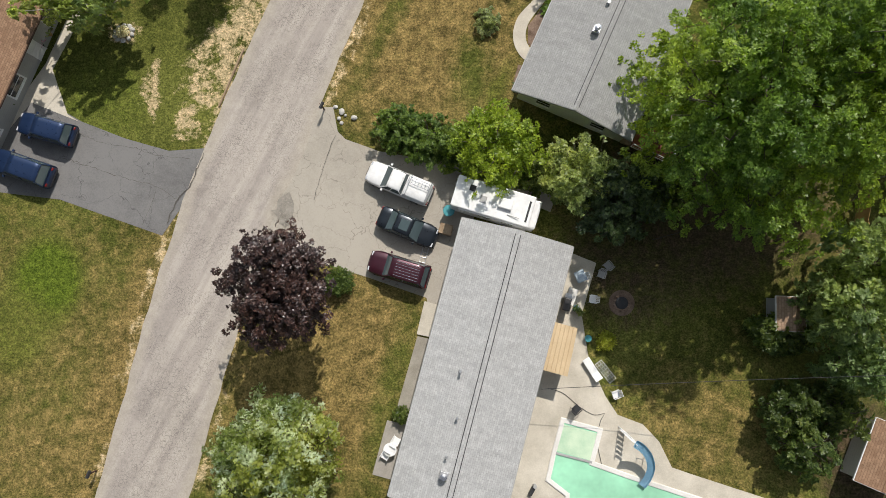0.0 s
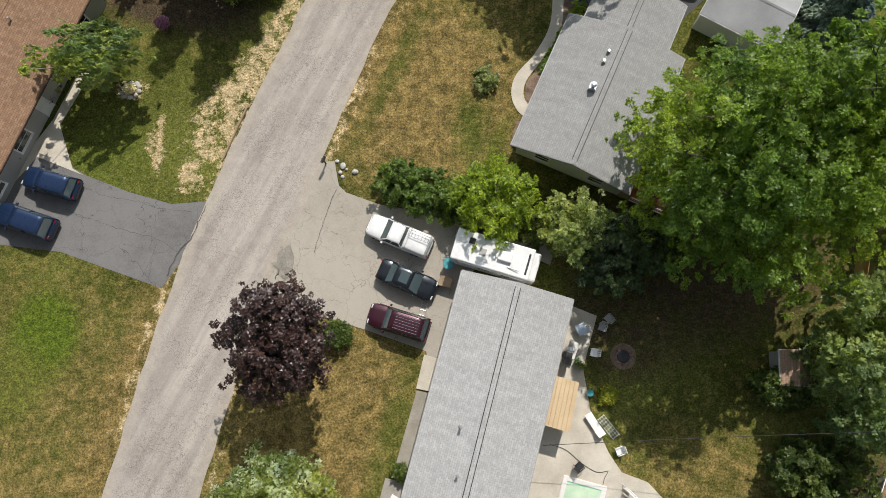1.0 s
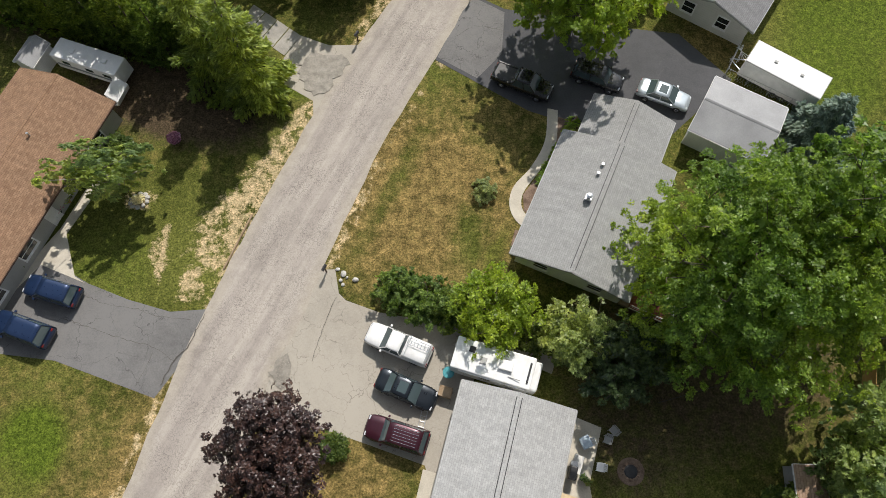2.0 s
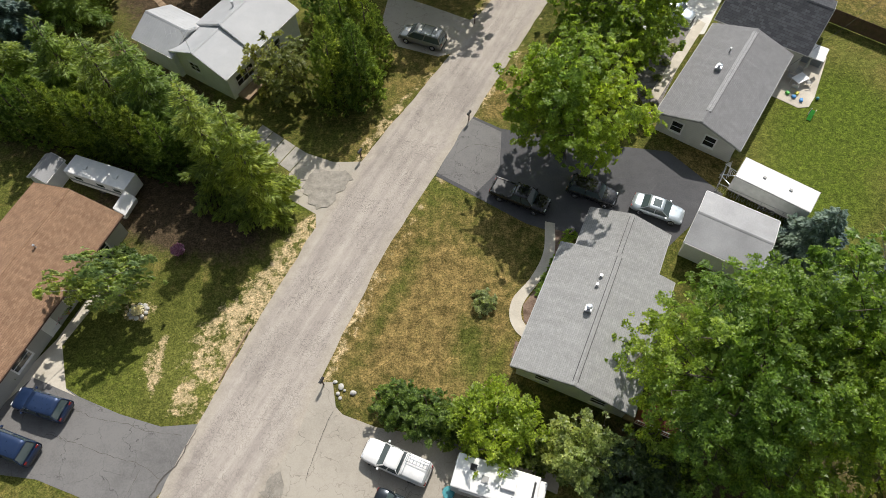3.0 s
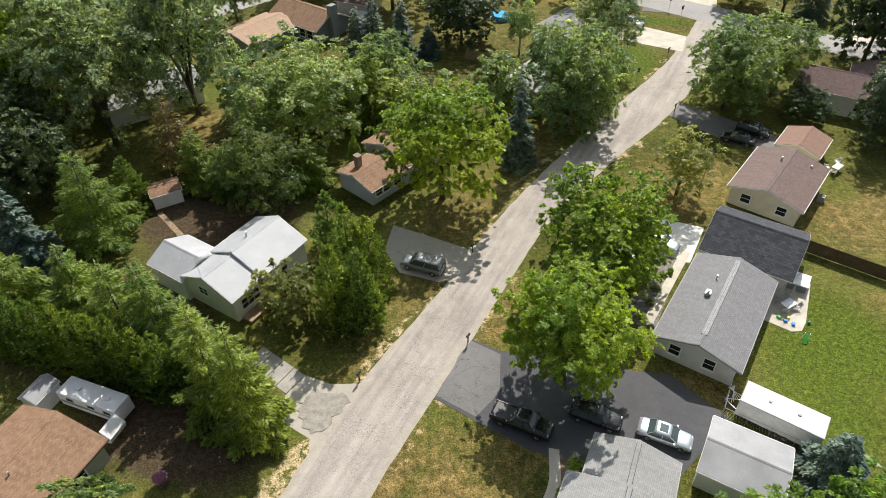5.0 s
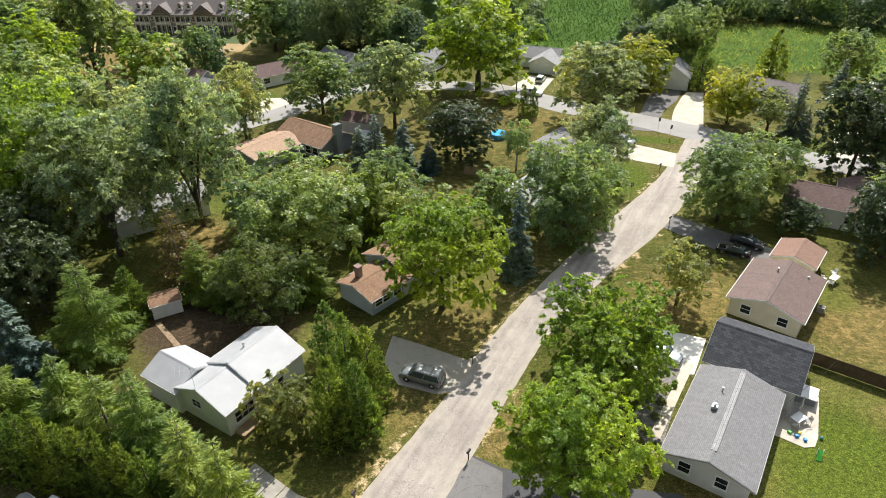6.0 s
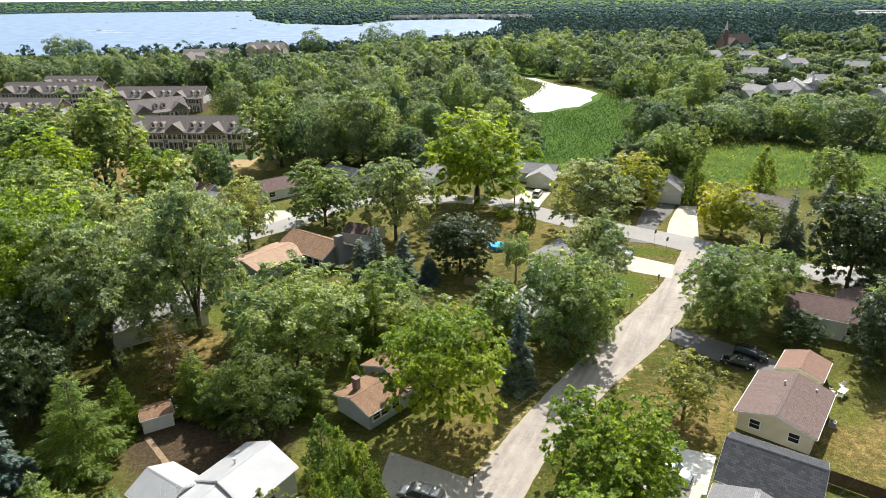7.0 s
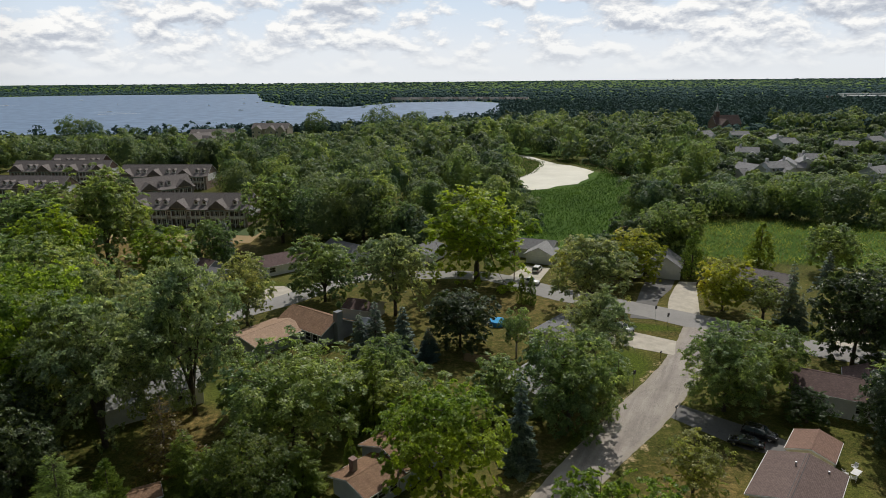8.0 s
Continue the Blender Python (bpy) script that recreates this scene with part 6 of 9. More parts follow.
# the tall stand behind the pond
tall = (px > -70) & (px < 175) & (py > 425) & (py < 520)
hh, rad = np.where(tall, rng.uniform(15, 25, n), hh), np.where(tall, rng.uniform(5.5, 8.5, n), rad)
bands = [(0, 215, 26, 120, 0.72), (215, 290, 22, 90, 0.90), (290, 380, 18, 56, 1.15), (380, 480, 14, 36, 1.5), (480, 900, 10, 26, 1.95)]
# paler willows and poplars in the belt round the marsh, deeper green trees scattered through the rest
belt = (px > 20) & (py < 330)
draw = rng.uniform(0, 1, n)
tint = np.where(draw < np.where(belt, 0.50, 0.26), 1, np.where(draw > np.where(estate, 0.62, 0.84), 2, 0))
for i, mat, label in ((0, M_L_WOODS, "mixed green woodland behind the houses"), (1, M_L_WOODS_PALE, "pale green willows and poplars of the woodland"),
                      (2, M_L_WOODS_DEEP, "deep green trees scattered through the woodland")):
    v = []
    for y0, y1, lobes, count, size in bands:
        k = (py >= y0) & (py < y1) & (tint == i)
        v.append(crowns(rng, px[k], py[k], rad[k], hh[k], lobes, count, size))
    v = [np.concatenate(q) for q in zip(*v)]
    solid("woodland", blades("woodland", v[0], v[1], v[2], v[3], v[3] * 0.85, sides=3), mat, label, "woods", kind="stuff")
# tall trees on the lake shore that stand up against the water
sx = np.array([-306, -294, -284, -116, -109, -64, -56, -48, -30, -24, -150, -212, -236, 2, 14], float)
sy = np.array([522, 518, 524, 570, 568, 560, 556, 562, 574, 577, 556, 500, 492, 566, 562], float)
st = np.array([22, 24, 21, 23, 21, 25, 28, 26, 23, 23, 16, 17, 16, 20, 18], float)
v = crowns(rng, sx, sy, st * 0.36, st, 24, 60, 1.05)
solid("shore_trees", blades("shore_trees", v[0], v[1], v[2], v[3], v[3] * 0.85, sides=3), M_L_WOODS, "tall rounded trees on the lake shore", "trees", kind="stuff")


def far_crowns(name, n, y0, y1, size, where, mat, label, lift=0.0, seed=1, spots=None):
    """Far tree cover: lumpy little crowns, each a distorted eight-sided dome."""
    g = np.random.default_rng(seed)
    yy = y0 * (y1 / y0) ** g.uniform(0, 1, n)
    xx = g.uniform(-0.80, 0.80, n) * (yy + 60)
    ok = where(xx, yy)
    xx, yy = xx[ok], yy[ok]
    if spots is not None:
        xx, yy = spots[0], spots[1]
    m = len(xx)
    s = size * g.uniform(0.6, 1.4, m) * (0.7 + 0.5 * (yy - y0) / (y1 - y0))
    rings, sides = 2, 5
    ang = np.arange(sides) * 2 * math.pi / sides
    verts = []
    for k, (zz, rr) in enumerate(((0.0, 0.95), (0.62, 0.90))):
        w = rr * g.uniform(0.75, 1.25, (m, sides))
        verts.append(np.stack([np.cos(ang) * w, np.sin(ang) * w, np.broadcast_to(zz, (m, sides)) + g.normal(0, 0.08, (m, sides))], -1))
    v = np.stack(verts, 1).reshape(m, rings * sides, 3)
    top = np.stack([g.normal(0, 0.2, m), g.normal(0, 0.2, m), np.full(m, 1.12)], -1)[:, None]
    v = np.concatenate([v, top], 1)
    hgt = s * g.uniform(0.9, 1.5, m) * np.where(yy > 1900, 0.5, 0.9)
    if spots is not None:
        s, hgt = spots[2], spots[3]
    v *= np.stack([s, s, hgt], -1)[:, None]
    dist = np.hypot(xx, yy)
    base = 16 * np.clip((dist - 2600) / 2000, 0, 1) ** 1.3 + lift
    if spots is not None:
        base = spots[4]
    v += np.stack([xx, yy, base], -1)[:, None]
    face = []
    for r in range(rings - 1):
        for i in range(sides):
            j = (i + 1) % sides
            face.append((r * sides + i, r * sides + j, (r + 1) * sides + j, (r + 1) * sides + i))
    f4 = (np.array(face)[None] + (np.arange(m) * (rings * sides + 1))[:, None, None]).reshape(-1, 4)
    cap = [((rings - 1) * sides + i, (rings - 1) * sides + (i + 1) % sides, rings * sides) for i in range(sides)]
    f3 = (np.array(cap)[None] + (np.arange(m) * (rings * sides + 1))[:, None, None]).reshape(-1, 3)
    me = bpy.data.meshes.new(name)
    me.from_pydata(v.reshape(-1, 3), [], f4.tolist() + f3.tolist())
    return solid(name, me, mat, label, "woods", kind="stuff")


def off_water(x, y):
    """Land beyond the near woods, the lake kept clear."""
    return ~inside(x, y, LAKE)


# solid domes added inside the crowns to stop light leaking through the blades
far_crowns("woodland_hearts", 10, 1, 2, 1, lambda x, y: x > 1e9, M_L_WOODS, "inner foliage domes added to block light in the woodland", spots=(px, py, rad * 0.55, hh * 0.44, hh * 0.24))
g = np.random.default_rng(4)
fy = 570 * (1250 / 570) ** g.uniform(0, 1, 5200)
fx = g.uniform(-0.80, 0.80, 5200) * (fy + 60)
ok = off_water(fx, fy) & ~inside(fx, fy, [(222, 556), (300, 556), (318, 660), (236, 660)]) & ~inside(fx, fy, [(205, 640), (255, 640), (262, 735), (212, 735)])
fx, fy = fx[ok], fy[ok]
v = crowns(g, fx, fy, g.uniform(4.5, 9.0, len(fx)), g.uniform(6, 13, len(fx)), 6, 7, 2.9)
# these far woods and ridges get their haze from the leaf colour
solid("far_woods", blades("far_woods", v[0], v[1], v[2], v[3], v[3] * 0.9, sides=3), M_L_FAR_HAZE, "far green tree cover", "woods", kind="stuff")
far_crowns("far_undergrowth", 5200, 570, 1250, 4.2, off_water, M_L_FAR_HAZE, "dark lower foliage of the far woods", seed=8)
far_crowns("distant_woods", 11000, 1150, 2700, 5.0, lambda x, y: off_water(x, y) & (y > 1150), M_L_FAR_HAZE, "distant woods beyond the lake", seed=5)
far_crowns("horizon_woods", 8000, 2300, 4700, 6.5, off_water, M_L_FAR_HAZE, "dark wooded ridges on the horizon", seed=6)

# reeds of the marsh
rng = np.random.default_rng(21)
n = 150000
rx, ry = rng.uniform(15, 270, n), rng.uniform(125, 415, n)
wet = inside(rx, ry, CLEARINGS[0]) & (ry > 196)
meadow = inside(rx, ry, CLEARINGS[1]) & (ry > 168 - (rx - 66) * 0.05)
SHORE = [(33, 420), (50, 412), (60, 388), (56, 368), (48, 343), (39, 326), (32, 310), (31, 293), (39, 286), (48, 289), (64, 302), (75, 320), (83, 345), (76, 372), (60, 415), (46, 432)]
wet &= ~inside(rx, ry, SHORE)
for name, ok, mat, label in (("reeds", wet, M_L_REED, "tall deep green marsh reeds"), ("meadow_grass", meadow, M_L_MEADOW, "tall pale green meadow grass")):
    x, y = rx[ok], ry[ok]
    m = len(x)
    pos = np.stack([x, y, rng.uniform(0.2, 0.6, m)], 1)
    tip = np.stack([rng.normal(0, 0.5, m), rng.normal(0, 0.5, m), np.full(m, 0.6)], 1)
    nor = np.stack([rng.normal(0, 0.35, m), rng.normal(0, 0.35, m), np.ones(m)], 1)
    solid(name, blades(name, pos, tip, nor, rng.uniform(0.6, 1.2, m), rng.uniform(0.2, 0.38, m), sides=3), mat, label, "grass", kind="stuff")
# dense scrub on the spit in the pond
sx, sy = rng.uniform(28, 46, 60), rng.uniform(330, 405, 60)
ok = sx < 33 + (sy - 330) * 0.12
v = crowns(rng, sx[ok], sy[ok], rng.uniform(1.5, 3.2, ok.sum()), rng.uniform(2.5, 6, ok.sum()), 7, 14, 0.9)
solid("scrub", blades("scrub", v[0], v[1], v[2], v[3], v[3] * 0.8), M_L_WOODS, "low green scrub beside the pond", "scrub", kind="stuff")
# shrubs and young trees along the meadow's far edge and the marsh's margin
edge = resample([(64, 188), (78, 210), (92, 229), (118, 227), (145, 209), (200, 197), (270, 181)], 3.2, 1.2, 9)
edge = np.concatenate([edge, resample([(28, 205), (33, 250), (31, 286)], 4.0, 1.2, 4), resample([(48, 190), (80, 238), (97, 285), (92, 350), (84, 378)], 3.6, 1.2, 5)])
m = len(edge)
v = crowns(rng, edge[:, 0], edge[:, 1] + rng.uniform(-1, 3, m), rng.uniform(1.8, 3.6, m), rng.uniform(2.5, 7.5, m), 8, 34, 0.75)
solid("margin_shrubs", blades("margin_shrubs", v[0], v[1], v[2], v[3], v[3] * 0.8), M_L_WOODS, "shrubs and saplings along the marsh margin", "shrubs", kind="stuff")


# ---- vehicles ----
def loft(stations, n_side=5):
    """A closed body along x from (x, low, top, half width, crown) stations with rounded shoulders."""
    bm = bmesh.new()
    rings = []
    for x, z0, z1, w, c in stations:
        zm = z0 + (z1 - z0) * 0.55
        pts = [(-w * 0.86, z0), (-w * 0.985, z0 + (z1 - z0) * 0.25), (-w, zm), (-w * 0.965, z1 - (z1 - z0) * 0.12), (-w * 0.86, z1), (-w * 0.4, z1 + c),
               (w * 0.4, z1 + c), (w * 0.86, z1), (w * 0.965, z1 - (z1 - z0) * 0.12), (w, zm), (w * 0.985, z0 + (z1 - z0) * 0.25), (w * 0.86, z0)]
        rings.append([bm.verts.new((x, y, z)) for y, z in pts])
    for a, b in zip(rings, rings[1:]):
        for i in range(12):
            j = (i + 1) % 12
            bm.faces.new((a[i], a[j], b[j], b[i]))
    bm.faces.new(rings[0])
    bm.faces.new(rings[-1][::-1])
    bmesh.ops.recalc_face_normals(bm, faces=bm.faces)
    for f in bm.faces:
        f.smooth = True
    return bm


def plate(corners, thick=0.012):
    """A thin pane through four corners, thickened along its normal."""
    bm = bmesh.new()
    c = [Vector(p) for p in corners]
    n = (c[1] - c[0]).cross(c[3] - c[0]).normalized() * thick
    a = [bm.verts.new(p) for p in c]
    b = [bm.verts.new(p + n) for p in c]
    bm.faces.new(a[::-1])
    bm.faces.new(b)
    k = len(c)
    for i in range(k):
        j = (i + 1) % k
        bm.faces.new((a[i], a[j], b[j], b[i]))
    bmesh.ops.recalc_face_normals(bm, faces=bm.faces)
    return bm


def wheel(car, x, y, r=0.33, w=0.22):
    s = 1 if y > 0 else -1
    bm = bmesh.new()
    rod(bm, (x, y - s * w, r), (x, y, r), r, r, 18)
    wh = part("wheel", bm, M_RUBBER, car)
    bm = bmesh.new()
    rod(bm, (x, y - s * 0.02, r), (x, y + s * 0.012, r), r * 0.64, r * 0.55, 14)
    part("rim", bm, M_CHROME, wh, "silver wheel rim")


def vehicle(name, label, category, x, y, rz, L, W, H, body, cabin, hood=0.95, belt=0.98, deck=0.95, low=0.28, roof_mat=None, rails=False, sunroof=False,
            rear_glass=True, pickup=False, cap_bed=False, ribs=0):
    """A road vehicle, nose along +x. cabin: (windscreen foot, roof front, roof rear, rear foot) as shares of the length from the nose."""
    v = thing(name, label, category, x, y, 0.03, rz)
    h = L / 2
    X = [h - L * c for c in cabin]
    w = W / 2
    st = [(h, low + 0.12, hood - 0.30, w * 0.62, 0.0), (h - 0.10, low, hood - 0.16, w * 0.84, 0.01), (h - 0.42, low, hood - 0.07, w * 0.95, 0.02),
          (X[0] + 0.1, low, hood + 0.02, w, 0.03), (X[0] - 0.3, low, belt, w, 0.0), (X[3] + 0.25, low, belt, w, 0.0), (X[3] - 0.05, low, deck, w, 0.015 if not pickup else 0.0),
          (-h + 0.32, low, deck - 0.03, w * 0.97, 0.01), (-h + 0.06, low + 0.04, deck - 0.12, w * 0.9, 0.0), (-h, low + 0.14, deck - 0.28, w * 0.78, 0.0)]
    b = part("body", loft(st), body, v)
    # cabin: dark glass volume, coloured roof and pillars
    wr, wb = w * 0.76, w * 0.93
    zr = H
    bm = bmesh.new()
    lowr = [bm.verts.new(p) for p in ((X[0], -wb, belt - 0.03), (X[0], wb, belt - 0.03), (X[3], wb, belt - 0.03), (X[3], -wb, belt - 0.03))]
    topr = [bm.verts.new(p) for p in ((X[1], -wr, zr - 0.05), (X[1], wr, zr - 0.05), (X[2], wr, zr - 0.05), (X[2], -wr, zr - 0.05))]
    bm.faces.new(topr)
    for i in range(4):
        j = (i + 1) % 4
        bm.faces.new((lowr[i], lowr[j], topr[j], topr[i]))
    bmesh.ops.recalc_face_normals(bm, faces=bm.faces)
    bmesh.ops.bevel(bm, geom=list(bm.edges), offset=0.05, segments=2, affect="EDGES")
    part("cabin_glass", bm, M_CARGLASS, v, "dark tinted glass all round")
    bm = bmesh.new()
    top_rows, low_rows = [], []
    xs = np.linspace(X[1] + 0.04, X[2] - 0.04, 6)
    for i, xx in enumerate(xs):
        q = abs(i - 2.5) / 2.5
        e, dz = 1 - 0.06 * q ** 3, -0.035 * q ** 2
        prof = ((-wr - 0.03, -0.06), (-wr * 0.92, -0.005), (-wr * 0.5, 0.015), (wr * 0.5, 0.015), (wr * 0.92, -0.005), (wr + 0.03, -0.06))
        top_rows.append([bm.verts.new((xx, yy * e, zr + dz + zz)) for yy, zz in prof])
        low_rows.append([bm.verts.new((xx, yy * e, zr - 0.10)) for yy, zz in prof])
    for rows in (top_rows, low_rows):
        for r, s in zip(rows, rows[1:]):
            for i in range(5):
                bm.faces.new((r[i], r[i + 1], s[i + 1], s[i]))
    for a, b in zip(top_rows, top_rows[1:]):
        ia = top_rows.index(a)
        for i in (0, 5):
            bm.faces.new((a[i], b[i], low_rows[ia + 1][i], low_rows[ia][i]))
    for k in (0, -1):
        for i in range(5):
            bm.faces.new((top_rows[k][i], top_rows[k][i + 1], low_rows[k][i + 1], low_rows[k][i]))
    bmesh.ops.recalc_face_normals(bm, faces=bm.faces)
    for f in bm.faces:
        f.smooth = len(f.verts) == 4 and abs(f.normal.z) > 0.5
    part("roof", bm, roof_mat or body, v)
    for s in (-1, 1):
        for xa, xb in ((X[0], X[1]), (X[3], X[2]), ((X[0] + X[3]) / 2 + 0.05, (X[1] + X[2]) / 2 + 0.05)):
            bm = bmesh.new()
            rod(bm, (xa, s * (wb + 0.005), belt - 0.02), (xb, s * (wr + 0.01), zr - 0.06), 0.045, 0.04, 5)
            part("pillar", bm, body, v)
        mir = boxed((X[0] - 0.32, s * (w + 0.02), belt - 0.02, X[0] - 0.16, s * (w + 0.2), belt + 0.12), bevel=0.02)
        part("mirror", mir, body, v)
        part("headlight", boxed((h - 0.42, s * w * 0.62 - 0.16, hood - 0.30, h - 0.09, s * w * 0.62 + 0.16, hood - 0.13), bevel=0.03), M_LAMP, v, "clear headlight")
        part("tail_light", boxed((-h + 0.005, s * w * 0.70 - 0.13, deck - 0.38, -h + 0.22, s * w * 0.70 + 0.13, deck - 0.12), bevel=0.03), M_TAIL, v, "red tail light")
        for xx in (h - L * 0.19, -h + L * 0.2):
            wheel(v, xx, s * (w + 0.01), 0.34)
    part("grille", boxed((h - 0.06, -w * 0.45, low + 0.16, h + 0.015, w * 0.45, hood - 0.28), bevel=0.01), M_DARK, v, "dark grille")
    part("bumper", boxed((h - 0.12, -w * 0.8, low, h + 0.04, w * 0.8, low + 0.15), bevel=0.03), M_DARK, v)
    part("bumper", boxed((-h - 0.05, -w * 0.8, low + 0.03, -h + 0.12, w * 0.8, low + 0.2), bevel=0.03), M_DARK, v)
    if rails:
        for s in (-1, 1):
            part("roof_rail", rods(((X[1] - 0.2, s * wr * 0.92, zr + 0.04), (X[2] + 0.15, s * wr * 0.92, zr + 0.04)), r=0.022), M_CHROME, v)
        for k in (0.3, 0.7):
            xx = X[1] + (X[2] - X[1]) * k
            part("cross_bar", rods(((xx, -wr * 0.92, zr + 0.05), (xx, wr * 0.92, zr + 0.05)), r=0.02), M_DARK, v)
    for k in range(ribs):
        yy = wr * 0.75 * (2 * k / (ribs - 1) - 1)
        part("roof_rib", boxed((X[2] + 0.25, yy - 0.012, zr + 0.005, X[1] - 0.35, yy + 0.012, zr + 0.028)), M_CHROME, v)
    if sunroof:
        xx = X[1] - 0.55
        part("sunroof", boxed((xx - 0.42, -0.42, zr - 0.02, xx + 0.3, 0.42, zr + 0.014), bevel=0.01), M_CARGLASS, v, "dark glass sunroof")
    if pickup:
        part("bed_floor", boxed((-h + 0.25, -w * 0.78, 0.6, X[3] - 0.12, w * 0.78, deck + 0.006)), M_DARK, v, "dark lined open bed")
        for s in (-1, 1):
            part("bed_rail", boxed((-h + 0.1, s * w * 0.88 - 0.06, deck - 0.08, X[3] - 0.05, s * w * 0.88 + 0.06, deck + 0.05), bevel=0.015), body, v)
    if cap_bed:
        part("bed_cap", loft([(X[3] - 0.08, deck - 0.1, H - 0.12, w * 0.9, 0.02), (X[3] - 0.3, deck - 0.1, H - 0.05, w * 0.92, 0.03), (-h + 0.3, deck - 0.1, H - 0.05, w * 0.92, 0.03),
                               (-h + 0.1, deck - 0.1, H - 0.2, w * 0.88, 0.0)]), body, v, "white fibreglass bed cap")
        for s in (0.15, 0.62):
            part("ladder_rail", rods(((-h + 0.15, -s, H + 0.16), (X[3] - 0.25, -s, H + 0.16)), r=0.022), M_CHROME, v)
        for k in range(7):
            xx = -h + 0.3 + k * 0.27
            part("rung", rods(((xx, -0.15, H + 0.16), (xx, -0.62, H + 0.16)), r=0.016), M_CHROME, v)
        for xx in (-h + 0.2, X[3] - 0.3):
            part("rack_bow", rods(((xx, -w * 0.85, H - 0.1), (xx, -w * 0.85, H + 0.12), ) , ((xx, -w * 0.85, H + 0.12), (xx, w * 0.85, H + 0.12)), ((xx, w * 0.85, H + 0.12), (xx, w * 0.85, H - 0.1)), r=0.022), M_STEEL, v)
    return v


P_WHITE = paint("white_car_paint", (0.78, 0.78, 0.77), 0.0, 0.3)
P_NAVY = paint("navy_car_paint", (0.016, 0.036, 0.095), 0.4, 0.25)
P_SLATE = paint("slate_car_paint", (0.018, 0.024, 0.032), 0.5, 0.25)
P_PLUM = paint("plum_car_paint", (0.055, 0.012, 0.022), 0.4, 0.28)
P_BLACK = paint("black_car_paint", (0.012, 0.012, 0.014), 0.2, 0.2)
P_SILVER = paint("pale_blue_silver_paint", (0.50, 0.56, 0.60), 0.6, 0.28)
P_GREY = paint("warm_grey_paint", (0.36, 0.36, 0.35), 0.6, 0.3)

SEDAN = (0.27, 0.42, 0.70, 0.84)
SUV = (0.27, 0.38, 0.90, 0.975)
VAN = (0.20, 0.36, 0.92, 0.985)
PICK = (0.26, 0.37, 0.56, 0.60)
vehicle("pickup_truck", "white pickup truck with bed cap and ladder rack", "truck", -4.2, 9.2, 157, 5.3, 1.9, 1.72, P_WHITE, PICK, 1.05, 1.1, 1.08, cap_bed=True)
vehicle("sedan", "dark slate sedan with a sunroof, parked", "car", -3.55, 5.75, -23, 4.8, 1.82, 1.44, P_SLATE, SEDAN, 0.86, 0.92, 0.98, sunroof=True)
vehicle("suv", "dark plum four-wheel drive with a ribbed roof", "car", -4.2, 2.5, 163, 4.8, 1.9, 1.78, P_PLUM, SUV, 1.05, 1.1, 1.1, ribs=6)
vehicle("suv", "dark blue crossover on the grey driveway", "car", -32.2, 13.6, 164, 4.6, 1.85, 1.65, P_NAVY, SUV, 0.98, 1.02, 1.05)
vehicle("suv", "navy off-roader with a black rear carrier", "car", -33.9, 10.5, 161, 4.9, 1.9, 1.8, P_NAVY, SUV, 1.1, 1.12, 1.12)
vehicle("pickup_truck", "black crew-cab pickup truck on the dark driveway", "truck", 6.3, 32.7, -26, 5.6, 1.9, 1.78, P_BLACK, (0.24, 0.35, 0.58, 0.63), 1.05, 1.1, 1.08, pickup=True)
vehicle("suv", "black crossover under the maple", "car", 13.0, 33.2, -24, 4.6, 1.85, 1.66, P_BLACK, SUV, 0.98, 1.02, 1.05)
vehicle("sedan", "pale silver-blue sedan with a sunroof", "car", 18.7, 31.3, -24, 4.7, 1.8, 1.44, P_SILVER, SEDAN, 0.86, 0.92, 0.98, sunroof=True)
vehicle("minivan", "grey minivan with a roof rack", "car", -3.0, 53.4, 158, 5.0, 1.95, 1.75, P_GREY, VAN, 0.98, 1.02, 1.05, rails=True)
vehicle("suv", "black four-wheel drive beside the olive lawn", "car", 44.4, 81.6, -35, 4.7, 1.9, 1.75, P_BLACK, SUV, 1.0, 1.05, 1.08)
vehicle("sedan", "black sedan beside the olive lawn", "car", 41.5, 79.4, 150, 4.7, 1.8, 1.44, P_BLACK, SEDAN, 0.86, 0.92, 0.96)
vehicle("suv", "white crossover on a concrete driveway", "car", 24.0, 163.0, 68, 4.6, 1.85, 1.65, P_WHITE, SUV, 0.98, 1.02, 1.05)
vehicle("pickup_truck", "white pickup truck on the pale driveway", "truck", 35.0, 121.6, -35, 5.6, 1.9, 1.78, P_WHITE, PICK, 1.05, 1.1, 1.08, pickup=True)
vehicle("suv", "pale silver crossover on the bright driveway", "car", 24.6, 57.0, -35, 4.6, 1.85, 1.65, P_SILVER, SUV, 0.98, 1.02, 1.05)
vehicle("pickup_truck", "white pickup truck parked at the street", "truck", 20.5, 152.5, -28, 5.4, 1.9, 1.78, P_WHITE, PICK, 1.05, 1.1, 1.08, pickup=True)

# motorhome beside the long house
v = thing("motorhome", "white motorhome with roof vents beside the house", "motorhome", 3.2, 7.35, 0.03, -17)
part("body", boxed((-3.25, -1.2, 0.45, 2.75, 1.2, 3.0), bevel=0.09), P_WHITE, v)
part("nose", boxed((2.6, -1.1, 0.5, 3.3, 1.1, 2.45), bevel=0.14), P_WHITE, v)
part("skylight", boxed((-2.2, 0.25, 3.0, -1.75, 0.7, 3.08), bevel=0.02), M_DARK, v, "dark roof skylight")
part("roof_hatch", boxed((-1.25, -0.35, 3.0, -0.75, 0.15, 3.07), bevel=0.02), M_TRIM_GREY, v)
